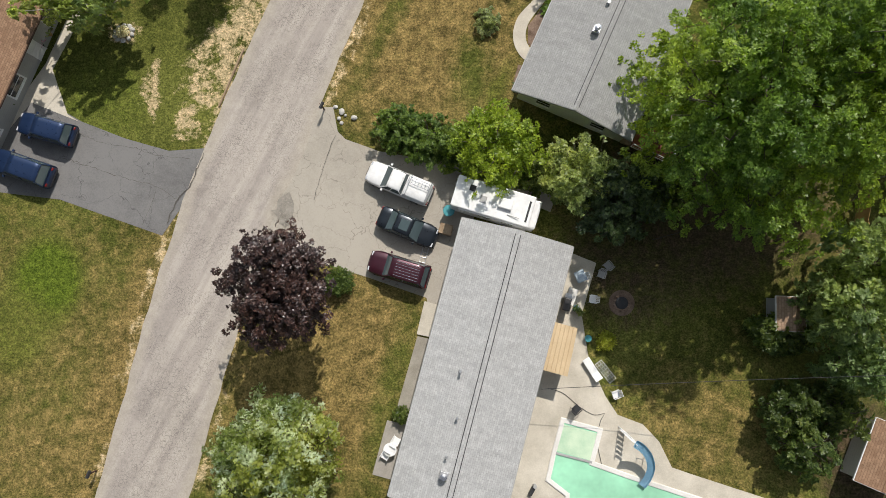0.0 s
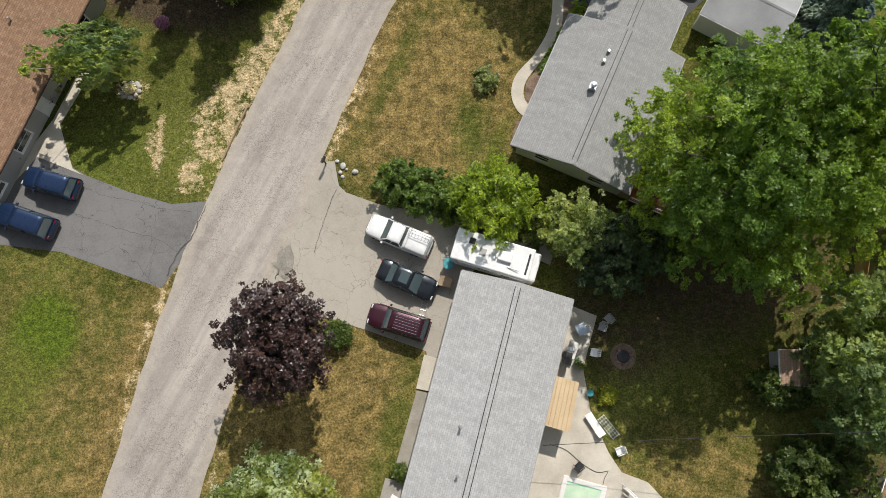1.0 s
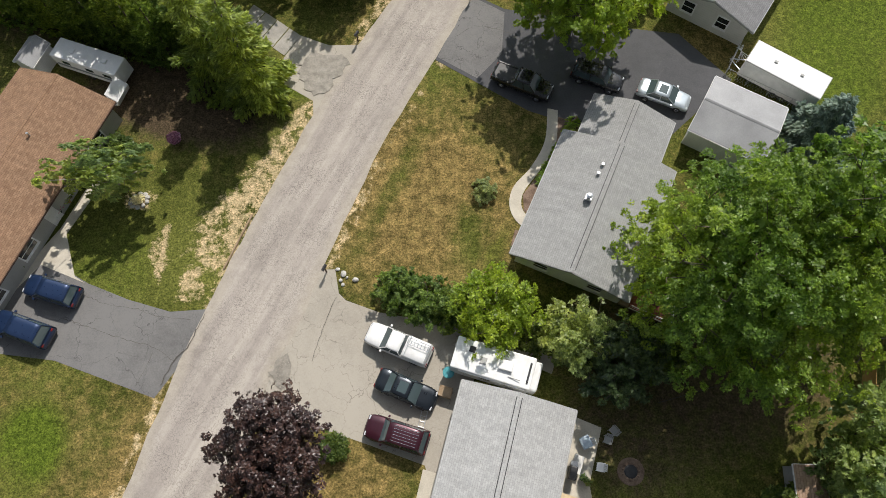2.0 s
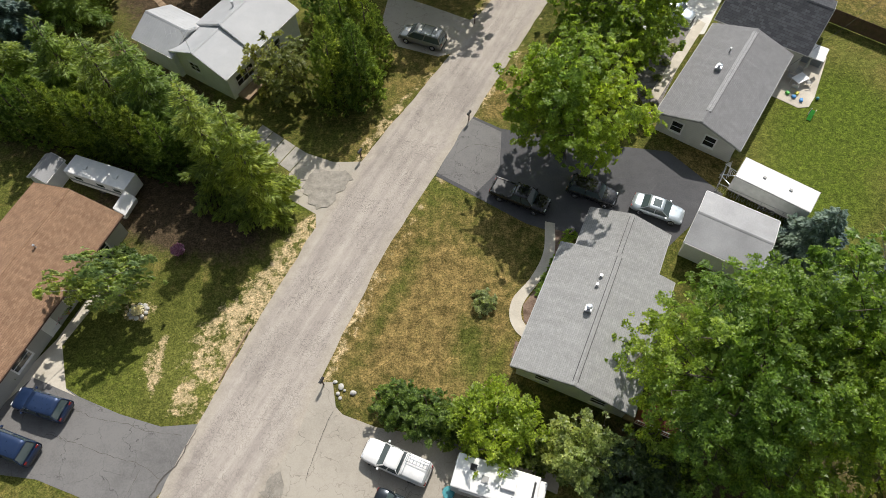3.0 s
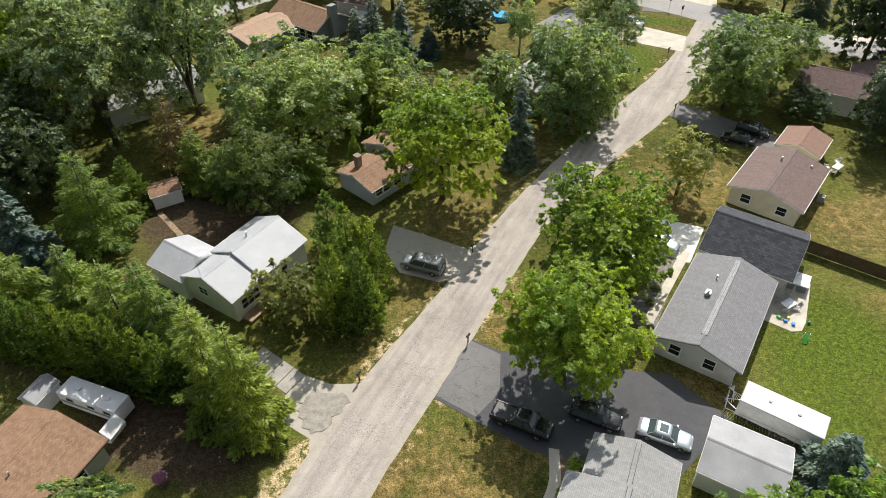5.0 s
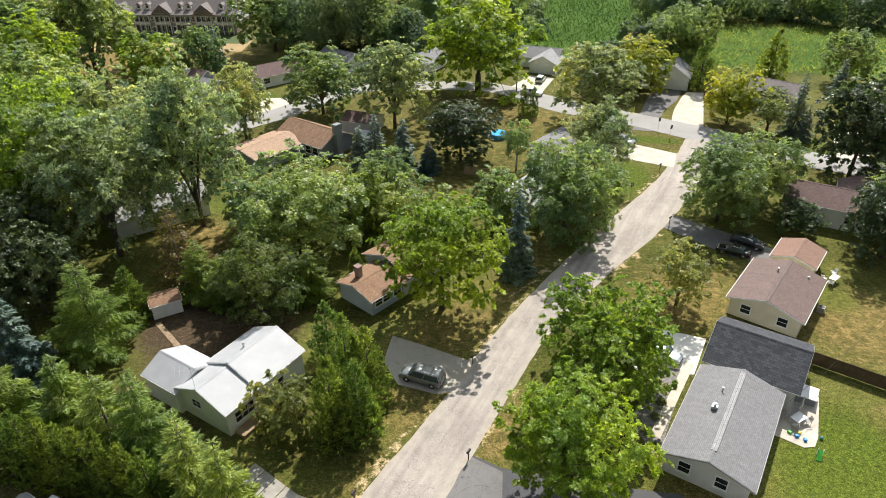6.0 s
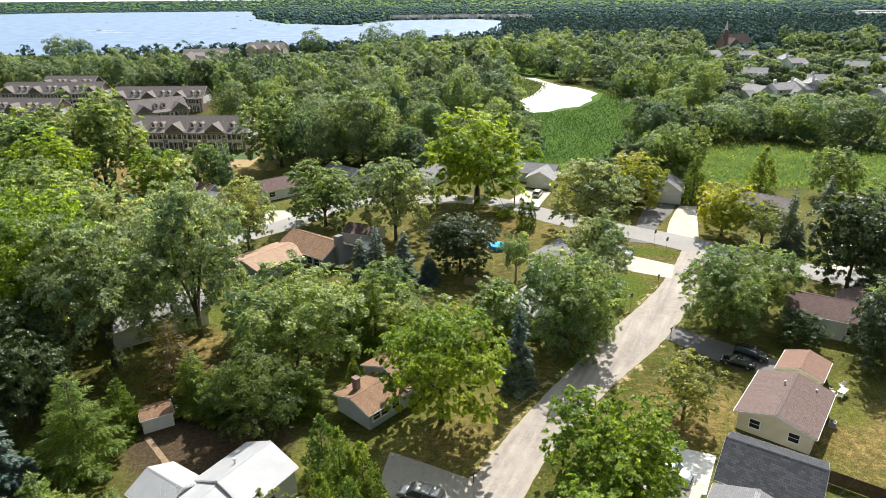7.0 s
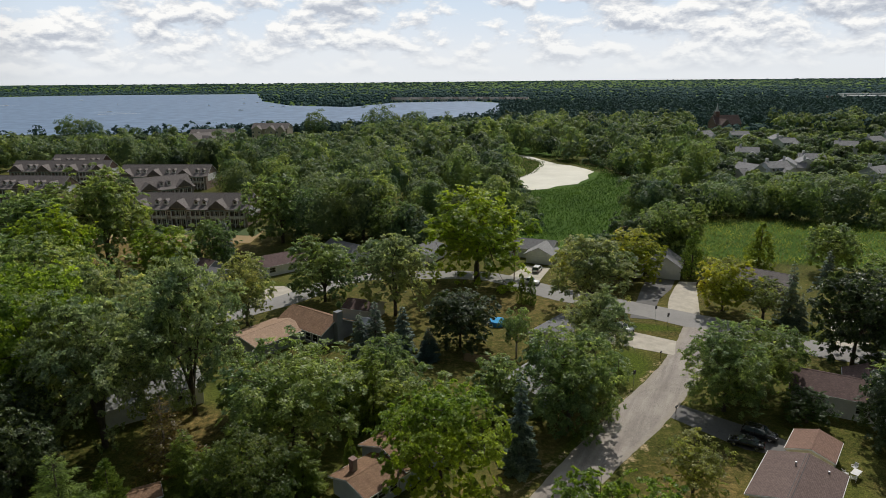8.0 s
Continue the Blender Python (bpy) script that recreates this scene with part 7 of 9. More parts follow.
part("air_conditioner", boxed((0.15, -0.35, 3.0, 1.2, 0.4, 3.28), bevel=0.06), M_WHITE_PLASTIC, v, "white rooftop air conditioner")
part("vent_slot", boxed((2.35, -0.85, 2.98, 2.5, 0.75, 3.035), bevel=0.01), M_DARK, v, "long dark roof slot")
part("antenna", rods(((1.0, -0.7, 3.03), (1.9, -0.75, 3.15)), r=0.03), M_TRIM_GREY, v)
part("awning_roll", rods(((-2.6, -1.23, 2.7), (2.4, -1.23, 2.7)), r=0.07, n=8), M_WHITE_PLASTIC, v)
for xx in (-2.2, -0.6, 1.2):
    part("window", boxed((xx - 0.45, -1.2, 1.5, xx + 0.45, -1.175, 2.2)), M_CARGLASS, v)
part("windscreen", plate(((3.33, -0.85, 1.2), (3.33, 0.85, 1.2), (3.12, 0.85, 2.3), (3.12, -0.85, 2.3))), M_CARGLASS, v)
for xx in (-1.7, 2.0):
    for s in (-1, 1):
        wheel(v, xx, s * 1.15, 0.42, 0.26)
for k, xx in enumerate((-3.3,)):
    part("ladder", rods(((xx, 0.5, 0.8), (xx, 0.5, 3.05)), ((xx, 0.85, 0.8), (xx, 0.85, 3.05)), ((xx, 0.5, 1.2), (xx, 0.85, 1.2)), ((xx, 0.5, 1.7), (xx, 0.85, 1.7)), ((xx, 0.5, 2.2), (xx, 0.85, 2.2)), r=0.02), M_STEEL, v)

# white box trailer
v = thing("cargo_trailer", "long white enclosed cargo trailer on the lawn", "trailer", 28.9, 32.5, 0.0, -35)
part("body", boxed((-3.4, -1.25, 0.55, 3.4, 1.25, 2.65), bevel=0.06), P_WHITE, v)
part("roof_trim", boxed((-3.44, -1.29, 2.55, 3.44, 1.29, 2.62)), M_TRIM_GREY, v)
for xx in (-1.2, 1.2):
    part("roof_vent", boxed((xx - 0.15, -0.12, 2.65, xx + 0.15, 0.12, 2.75), bevel=0.02), M_TRIM_GREY, v)
for xx in (0.2, 0.95):
    for s in (-1, 1):
        wheel(v, xx, s * 1.28, 0.34, 0.22)
part("skirt", boxed((-3.3, -1.2, 0.42, 3.3, 1.2, 0.56)), M_DARK, v)
part("tongue", rods(((-3.4, -0.6, 0.5), (-4.6, 0, 0.5)), ((-3.4, 0.6, 0.5), (-4.6, 0, 0.5)), r=0.05), M_STEEL, v)
part("jack", rods(((-4.5, 0, 0.0), (-4.5, 0, 0.95)), r=0.04), M_STEEL, v)

# camper trailer by the hedge
v = thing("camper_trailer", "old white camper trailer with rounded ends and grey stripe", "trailer", -32.1, 34.6, 0.0, -20)
part("body", boxed((-3.6, -1.0, 0.5, 3.0, 1.0, 2.3), bevel=0.08), M_TRIM, v)
part("nose", plate(((3.0, -0.98, 0.5), (3.0, -0.98, 2.2), (3.9, -0.95, 1.4), (3.7, -0.95, 0.7)), -1.94), M_TRIM, v)
part("stripe", boxed((-3.4, -1.012, 1.05, 2.6, -1.0, 1.35)), M_SIDE_SLATE, v)
for xx in (-2.2, 0.2, 2.0):
    part("window", boxed((xx - 0.4, -1.015, 1.5, xx + 0.4, -0.99, 1.9)), M_CARGLASS, v)
for s in (-1, 1):
    wheel(v, -0.4, s * 1.0, 0.33, 0.2)
for xx in (-1.8, 1.5):
    part("roof_vent", boxed((xx - 0.2, -0.2, 2.3, xx + 0.2, 0.2, 2.42), bevel=0.02), M_WHITE_PLASTIC, v)


# ---- yards ----
def bar(a, b, r=0.02, n=5):
    return rods((a, b), r=r, n=n)


def mailbox(x, y, rz, label="black mailbox on a wooden post"):
    t = thing("mailbox", label, "mailbox", x, y, 0, rz, "roadside mailboxes")
    part("post", boxed((-0.05, -0.05, -0.1, 0.05, 0.05, 1.05), bevel=0.01), M_WOOD_BROWN, t)
    bm = bmesh.new()
    rod(bm, (-0.28, 0, 1.2), (0.28, 0, 1.2), 0.11, 0.11, 10)
    box(bm, -0.28, -0.11, 1.06, 0.28, 0.11, 1.2)
    part("letter_box", bm, M_DARK, t)
    part("arm", boxed((-0.2, -0.04, 0.98, 0.25, 0.04, 1.06)), M_WOOD_BROWN, t)
    part("flag", boxed((0.0, 0.115, 1.2, 0.03, 0.125, 1.38)), M_TAIL, t, "small red flag")


for x, y, rz in ((-10.3, 15.3, 65), (-8.7, 37.7, 60), (1.8, 42.3, 240), (2.7, 56.0, 55), (34.9, 88.4, 230), (39.1, 108.5, 50), (-27.4, -12.9, 70)):
    mailbox(x, y, rz)


def sign(x, y, h, label):
    t = thing("sign_post", label, "sign", x, y, 0, 120)
    part("post", bar((0, 0, -0.1), (0, 0, h), 0.035), M_STEEL, t)
    part("plate", boxed((-0.03, -0.3, h - 0.75, -0.01, 0.3, h)), M_DARK, t, "dark sign plate seen from behind")


for x, y in ((31.1, 97.8), (44.5, 128.7), (45.6, 124.2)):
    sign(x, y, 2.7, "street sign on a steel post")


def rock(bm, x, y, z, r, seed):
    g = np.random.default_rng(seed)
    v = bmesh.ops.create_icosphere(bm, subdivisions=2, radius=r)["verts"]
    k = g.uniform(0.7, 1.25, 3)
    for q in v:
        q.co = Vector((q.co.x * k[0], q.co.y * k[1], q.co.z * k[2] * 0.7)) * (1 + 0.18 * noise.noise(q.co * 3 / r + Vector((seed, 0, 0)))) + Vector((x, y, z))


for i, (x, y, r) in enumerate(((-9.4, 15.5, 0.18), (-8.9, 15.1, 0.24), (-9.1, 14.55, 0.2), (-8.6, 14.8, 0.15), (-7.9, 14.6, 0.22), (-8.9, 14.2, 0.14))):
    bm = bmesh.new()
    rock(bm, 0, 0, r * 0.3, r, i)
    solid("boulder", bm, M_STONE, "pale field stone beside the driveway mouth", "stone", "boulders by the mailbox", m=pose(x, y, 0))


def shell_chair(x, y, rz, mat, label, name="garden_chair", group=""):
    """A moulded garden chair: seat, slatted back, arms and four legs."""
    t = thing(name, label, "chair", x, y, 0.03, rz, group)
    part("seat", boxed((-0.26, -0.27, 0.38, 0.27, 0.27, 0.42), bevel=0.012), mat, t)
    for k in range(4):
        yy = -0.2 + k * 0.133
        part("back_slat", plate(((-0.26, yy - 0.05, 0.42), (-0.26, yy + 0.05, 0.42), (-0.40, yy + 0.05, 0.92), (-0.40, yy - 0.05, 0.92)), 0.02), mat, t)
    part("back_rail", bar((-0.40, -0.26, 0.92), (-0.40, 0.26, 0.92), 0.025), mat, t)
    for s in (-1, 1):
        part("arm", boxed((-0.3, s * 0.29 - 0.03, 0.60, 0.25, s * 0.29 + 0.03, 0.635), bevel=0.01), mat, t)
        for xx in (-0.25, 0.24):
            part("leg", bar((xx, s * 0.27, 0.0), (xx, s * 0.28, 0.61), 0.022), mat, t)
    return t


for x, y, rz in ((10.0, 1.9, 200), (10.7, 0.2, 170), (12.3, -7.0, 200)):
    shell_chair(x, y, rz, M_WHITE_PLASTIC, "white plastic garden chair by the patio", group="white garden chairs")
for x, y, rz in ((11.4, 2.1, 250), (11.9, 2.8, 130)):
    shell_chair(x, y, rz, M_TRIM_GREY, "grey slatted garden chair on the grass", group="grey garden chairs")
shell_chair(9.3, -8.1, 40, M_DARK, "black garden chair beside the pool")
shell_chair(-5.2, -11.6, 240, M_WHITE_PLASTIC, "white garden chair at the round table")
shell_chair(-4.4, -10.5, 60, M_WHITE_PLASTIC, "white garden chair at the round table")
for x, y in ((-31.3, 27.8), (-30.8, 28.7), (-30.3, 29.6)):
    shell_chair(x, y, -20, M_BLUE_PLASTIC, "blue garden chair by the brown-roofed house", group="blue chairs")


def table(x, y, rz, w, d, mat, label, round_top=False, h=0.72):
    t = thing("garden_table", label, "table", x, y, 0.03, rz)
    if round_top:
        bm = bmesh.new()
        rod(bm, (0, 0, h), (0, 0, h + 0.035), w / 2, w / 2, 28)
        part("tabletop", bm, mat, t)
        part("pedestal", bar((0, 0, 0), (0, 0, h), 0.05, 8), mat, t)
        part("foot", boxed((-0.28, -0.28, 0, 0.28, 0.28, 0.04), bevel=0.01), mat, t)
    else:
        part("tabletop", boxed((-w / 2, -d / 2, h, w / 2, d / 2, h + 0.04), bevel=0.01), mat, t)
        for sx in (-1, 1):
            for sy in (-1, 1):
                part("leg", bar((sx * (w / 2 - 0.08), sy * (d / 2 - 0.08), 0), (sx * (w / 2 - 0.08), sy * (d / 2 - 0.08), h), 0.025), mat, t)
    return t


table(9.0, 0.4, 70, 1.3, 0.7, M_CONCRETE_WHITE, "pale rectangular patio table")
table(-4.8, -11.1, 0, 1.0, 1.0, M_WHITE_PLASTIC, "white round garden table", True)

# pool and its paving
solid("patio_1", slab([(8.9, 3.9), (11.1, 3.0), (9.9, -1.0), (10.4, -4.5), (11.6, -7.2), (12.5, -8.6), (14.4, -9.3), (15.6, -10.6), (16.5, -12.5), (18.0, -13.0),
                       (20.8, -13.9), (27.5, -16), (27, -26), (0.5, -25), (3.6, -17), (4.6, -12.0), (7.6, -1.5)], -0.05, 0.03), M_CONCRETE,
      "sun-bleached concrete pool terrace with dark joints", "patio", kind="structure")
POOL = [(8.2, -8.8), (11.35, -9.65), (10.65, -12.1), (13.1, -12.95), (18.6, -14.7), (26, -17), (23.5, -24), (8.2, -20.5), (8.4, -14.6), (6.95, -13.5), (7.45, -11.4)]


def inset(poly, d):
    out, k = [], len(poly)
    for i in range(k):
        p, q, r = (Vector(poly[j % k]) for j in (i - 1, i, i + 1))
        a, b = (q - p).normalized(), (r - q).normalized()
        na, nb = Vector((a.y, -a.x)), Vector((b.y, -b.x))
        bis = (na + nb) / max(0.5, (1 + na.dot(nb)))
        out.append(tuple(q + bis * d))
    return out


pool = thing("swimming_pool", "green-water swimming pool with white rounded coping", "pool", 0, 0, 0.0)
inner = inset(POOL, 0.34)
bm = bmesh.new()
for z, rings in ((0.14, (POOL, inner)),):
    o = [bm.verts.new((*p, z)) for p in POOL]
    i_ = [bm.verts.new((*p, z - 0.02)) for p in inner]
    ol = [bm.verts.new((*p, 0.0)) for p in inset(POOL, -0.04)]
    il = [bm.verts.new((*p, 0.0)) for p in inner]
    k = len(o)
    for a in range(k):
        b = (a + 1) % k
        bm.faces.new((o[a], o[b], i_[b], i_[a]))
        bm.faces.new((ol[a], ol[b], o[b], o[a]))
        bm.faces.new((i_[a], i_[b], il[b], il[a]))
bmesh.ops.recalc_face_normals(bm, faces=bm.faces)
bmesh.ops.bevel(bm, geom=[e for e in bm.edges if e.verts[0].co.z > 0.1 and e.verts[1].co.z > 0.1], offset=0.03, segments=2, affect="EDGES")
part("coping", bm, M_CONCRETE_WHITE, pool, "white moulded pool edge")
part("water", slab(inset(POOL, 0.3), 0.0, 0.06), M_POOL_WATER, pool, "murky green water")
part("shallow_step", slab([(8.35, -9.3), (10.95, -9.98), (10.4, -12.0), (7.85, -11.3)], 0.05, 0.072), surf("shallow_pool_floor", (0.42, 0.60, 0.42), (0.62, 0.74, 0.55), 0.9, 0.15, bump=0.05), pool, "pale shallow end")
part("divider", boxed((0, -0.09, 0.06, 2.95, 0.09, 0.13), bevel=0.01), M_TRIM_GREY, pool, "dark grey divider beam", pose(7.75, -11.45, 0, 0, 0, -14))

t = thing("pool_slide", "pale blue curved pool slide with a white ladder", "slide", 0, 0, 0.03)
rowsv, bm = [], bmesh.new()
SL = resample([(13.15, -10.25), (13.8, -10.7), (14.35, -11.4), (14.6, -12.3), (14.4, -13.2), (14.05, -13.75)], 0.25)
for i, p in enumerate(SL):
    q = SL[min(i + 1, len(SL) - 1)] - SL[max(i - 1, 0)]
    q = q / np.linalg.norm(q)
    nrm = np.array([-q[1], q[0]])
    z = 1.95 * (1 - i / (len(SL) - 1)) ** 1.15 + 0.3
    rowsv.append([bm.verts.new((*(p + nrm * d), z + e)) for d, e in ((-0.3, 0.2), (-0.24, 0.02), (0.24, 0.02), (0.3, 0.2))])
for r, s in zip(rowsv, rowsv[1:]):
    for i in range(3):
        bm.faces.new((r[i], r[i + 1], s[i + 1], s[i]))
bmesh.ops.solidify(bm, geom=list(bm.faces), thickness=0.03)
bmesh.ops.recalc_face_normals(bm, faces=bm.faces)
part("chute", bm, surf("pale_blue_plastic", (0.28, 0.50, 0.66), (0.38, 0.60, 0.76), 1, 0.35, bump=0.02), t, "pale blue trough")
for s in (-0.25, 0.25):
    part("ladder_rail", bar((13.05 + s * 0.8, -10.1 - s, 2.5), (12.75 + s * 0.8, -9.7 - s, 0.0), 0.03), M_WHITE_PLASTIC, t)
    part("support", bar((14.3 + s, -11.6 + s * 0.3, 1.2), (14.1 + s, -11.8, 0.0), 0.03), M_STEEL, t)
for k in range(6):
    f = k / 6
    part("tread", boxed((-0.28, -0.09, -0.015, 0.28, 0.09, 0.015)), M_WHITE_PLASTIC, t, "", pose(12.8 + 0.3 * f, -9.75 - 0.4 * f, 0.3 + 2.0 * f, 0, 0, -38))

# patio cover and things about the terrace
t = thing("patio_cover", "tan panelled patio roof against the house", "awning", 0, 0, 0.03)
part("panel", slab([(7.35, -1.45), (9.1, -1.95), (8.3, -5.45), (6.45, -4.95)], 2.36, 2.44), M_TAN_PANEL, t)
for k in range(1, 6):
    f = k / 6
    a, b = Vector((7.35 + f * 1.75, -1.45 - f * 0.5, 2.455)), Vector((6.45 + f * 1.85, -4.95 - f * 0.5, 2.455))
    part("batten", bar(a, b, 0.022, 4), M_TAN_PANEL, t)
for p in ((9.0, -2.05), (8.25, -5.35)):
    part("post", boxed((p[0] - 0.05, p[1] - 0.05, 0, p[0] + 0.05, p[1] + 0.05, 2.36)), M_WOOD, t)
t = thing("sun_lounger", "white sun lounger on the pool terrace", "lounger", 10.55, -5.1, 0.03, -58)
part("bed", boxed((-0.9, -0.3, 0.30, 0.35, 0.3, 0.36), bevel=0.02), M_WHITE_PLASTIC, t)
part("backrest", plate(((0.35, -0.3, 0.34), (0.35, 0.3, 0.34), (0.95, 0.3, 0.62), (0.95, -0.3, 0.62)), 0.04), M_WHITE_PLASTIC, t)
for sx in (-0.75, 0.3):
    for sy in (-0.26, 0.26):
        part("leg", bar((sx, sy, 0), (sx, sy, 0.3), 0.025), M_STEEL, t)
t = thing("trellis", "white wire trellis lying on the grass", "trellis", 11.65, -5.35, 0.06, -52)
for k in range(8):
    part("bar", bar((-0.9 + k * 0.25, -0.32, 0), (-0.9 + k * 0.25, 0.32, 0), 0.018), M_WHITE_PLASTIC, t)
for k in range(4):
    part("bar", bar((-0.95, -0.3 + k * 0.2, 0.01), (0.9, -0.3 + k * 0.2, 0.01), 0.018), M_WHITE_PLASTIC, t)
t = thing("fire_pit", "ring of stones with ash on a worn dirt circle", "fire pit", 13.0, -0.1, 0)
bm = bmesh.new()
rod(bm, (0, 0, 0), (0, 0, 0.03), 1.0, 0.95, 24)
part("dirt", bm, M_MULCH, t)
bm = bmesh.new()
rod(bm, (0, 0, 0.03), (0, 0, 0.07), 0.5, 0.4, 14)
part("ash", bm, M_DARK, t, "black charred ash")
for k in range(11):
    bm = bmesh.new()
    rock(bm, 0.6 * math.cos(k * 0.571), 0.6 * math.sin(k * 0.571), 0.08, 0.11, k + 20)
    part("stone", bm, M_MULCH, t)


def pot(x, y, r, h, mat, label, plant=None, name="plant_pot"):
    t = thing(name, label, "pot", x, y, 0.03, 0)
    bm = bmesh.new()
    rod(bm, (0, 0, 0), (0, 0, h), r * 0.75, r, 14)
    rod(bm, (0, 0, h), (0, 0, h + 0.04), r * 1.08, r * 1.08, 14)
    part("pot", bm, mat, t)
    if plant:
        g = np.random.default_rng(int(x * 31 + y * 17) % 1000)
        n = 160
        u = unit(g, n)
        pos = u * g.uniform(0.2, 1, n)[:, None] * r * 1.6 + np.array([0, 0, h + r * 1.1])
        part("plant", blades("plant", pos, u + g.normal(0, 0.4, (n, 3)), u + np.array([0, 0, 0.6]), 0.16, 0.09), plant, t)


pot(10.3, -2.8, 0.25, 0.35, M_TEAL_PLASTIC, "teal plastic bucket on the grass", name="bucket")
pot(9.7, -0.8, 0.2, 0.3, M_WOOD_ORANGE, "orange clay pot with flowers", M_L_ASH)
pot(9.4, -0.5, 0.2, 0.3, M_BLUE_PLASTIC, "blue pot on the terrace", M_L_ASH)
for k, (x, y) in enumerate(((-32.6, 22.0), (-33.1, 20.9), (-33.6, 19.9), (-34.2, 18.5), (-34.9, 17.0), (-32.9, 21.4))):
    pot(x, y, 0.22, 0.3, M_DARK if k % 2 else M_MULCH, "dark pot with a bushy plant", (M_L_DARK, M_L_PINK, M_L_ASH)[k % 3])
t = thing("barbecue", "black covered barbecue on the terrace", "barbecue", 8.6, -0.2, 0.03, 75)
part("lid", boxed((-0.5, -0.28, 0.8, 0.5, 0.28, 1.15), bevel=0.1), M_DARK, t)
part("cart", boxed((-0.45, -0.25, 0.1, 0.45, 0.25, 0.8), bevel=0.02), M_DARK, t)
part("shelf", boxed((0.5, -0.25, 0.78, 0.85, 0.25, 0.82)), M_STEEL, t)
solid("folded_tarp", boxed((-0.4, -0.45, 0, 0.4, 0.45, 0.25), bevel=0.1), surf("pale_blue_cloth", (0.35, 0.45, 0.55), (0.55, 0.62, 0.68), 5, 0.9, bump=0.6), "crumpled pale blue cloth on a chair", "cloth", m=pose(9.75, 1.95, 0.47, 0, 0, 25))
t = thing("pool_pump", "small black pool pump with hoses", "pump", 5.9, -14.2, 0.03, 60)
part("motor", boxed((-0.35, -0.15, 0.0, 0.3, 0.15, 0.35), bevel=0.05), M_DARK, t)
bm = bmesh.new()
rod(bm, (0.4, 0, 0), (0.4, 0, 0.5), 0.16, 0.14, 12)
part("filter", bm, M_TRIM_GREY, t)
pts = resample([(7.2, -6.6), (8.4, -7.0), (9.6, -8.0), (10.7, -8.6), (11.5, -8.5), (11.2, -9.0), (10.9, -10.5), (11.2, -12.3)], 0.25)
solid("garden_hose", tube([(*a, 0.06) for a in pts], 0.02), M_DARK, "dark hose lying across the terrace", "hose")

# front of the long house
solid("front_slab", slab([(-2.25, 0.05), (-1.0, -0.3), (-1.7, -2.75), (-2.85, -2.5)], -0.05, 0.12), M_CONCRETE, "pale concrete front step", "step", kind="structure")
solid("front_path", slab([(-2.8, -2.65), (-1.75, -2.9), (-3.3, -8.3), (-4.35, -8.1)], -0.05, 0.05), surf("old_concrete", (0.22, 0.20, 0.16), (0.36, 0.33, 0.28), 0.7, 0.9), "weathered grey concrete path", "path", kind="structure")
solid("front_patio", slab([(-5.1, -9.05), (-3.6, -9.4), (-4.7, -13.5), (-6.2, -13.1)], -0.05, 0.06), surf("patio_grey", (0.25, 0.23, 0.20), (0.38, 0.35, 0.31), 0.7, 0.9), "small grey concrete patio", "patio", kind="structure")
tree("bush", -3.9, -8.6, 1.1, 0.6, 500, "small bright shrub beside the house")
t = thing("ladder", "aluminium ladder lying on the driveway", "ladder", -2.3, 3.65, 0.10, 76)
for s in (-0.22, 0.22):
    part("rail", bar((-0.7, s, 0), (0.7, s, 0), 0.025), M_STEEL, t)
for k in range(4):
    part("rung", bar((-0.6 + k * 0.4, -0.22, 0), (-0.6 + k * 0.4, 0.22, 0), 0.018), M_STEEL, t)
pot(-0.35, 7.0, 0.42, 0.9, M_TEAL_PLASTIC, "teal rubbish bin behind the motorhome", name="rubbish_bin")
solid("crate_table", boxed((-0.5, -0.4, 0, 0.5, 0.4, 0.75), bevel=0.03), M_WOOD, "old wooden crate beside the garage", "crate", m=pose(-0.6, 5.6, 0.03, 0, 0, -15))

# walk and beds of the grey-roofed neighbour
solid("curved_walk", ribbon([(8.5, 30.4), (8.1, 27.2), (6.8, 24.7), (5.2, 22.8), (4.8, 21.1), (5.3, 19.7), (6.3, 18.9)],
                            [(9.4, 30.2), (9.0, 26.8), (7.5, 24.3), (6.1, 22.4), (5.8, 21.1), (6.2, 20.2), (6.9, 19.8)], -0.05, 0.05, 0.3, 0.0), M_CONCRETE, "pale curved concrete front walk", "path", kind="structure")
solid("mulch_bed_1", slab([(9.2, 29.6), (10.6, 29.2), (9.0, 25.0), (6.9, 19.9), (6.0, 20.6), (6.0, 22.1), (7.6, 24.2), (9.0, 26.8)], -0.05, 0.03), M_MULCH, "reddish bark mulch bed", "flower bed", kind="structure")
solid("mulch_bed_2", slab([(5.2, 18.9), (6.4, 18.5), (5.4, 16.3), (4.6, 16.8)], -0.05, 0.03), M_MULCH, "reddish bark mulch bed", "flower bed", kind="structure")


def hosta(x, y, r, mat, label, name="hosta"):
    g = np.random.default_rng(int(abs(x * 13 + y * 7)) + 3)
    n = 90
    a = g.uniform(0, 2 * math.pi, n)
    s = g.uniform(0.25, 1, n)
    pos = np.stack([np.cos(a) * r * s, np.sin(a) * r * s, 0.15 + 0.45 * r * (1.1 - s)], 1)
    tip = np.stack([np.cos(a), np.sin(a), 0.9 - 1.2 * s], 1)
    nor = np.stack([-np.cos(a) * 0.4, -np.sin(a) * 0.4, np.ones(n)], 1) + g.normal(0, 0.2, (n, 3))
    solid(name, blades(name, pos, tip, nor, 0.42, 0.22), mat, label, "plant", "bed plants", m=pose(x, y, 0.0))


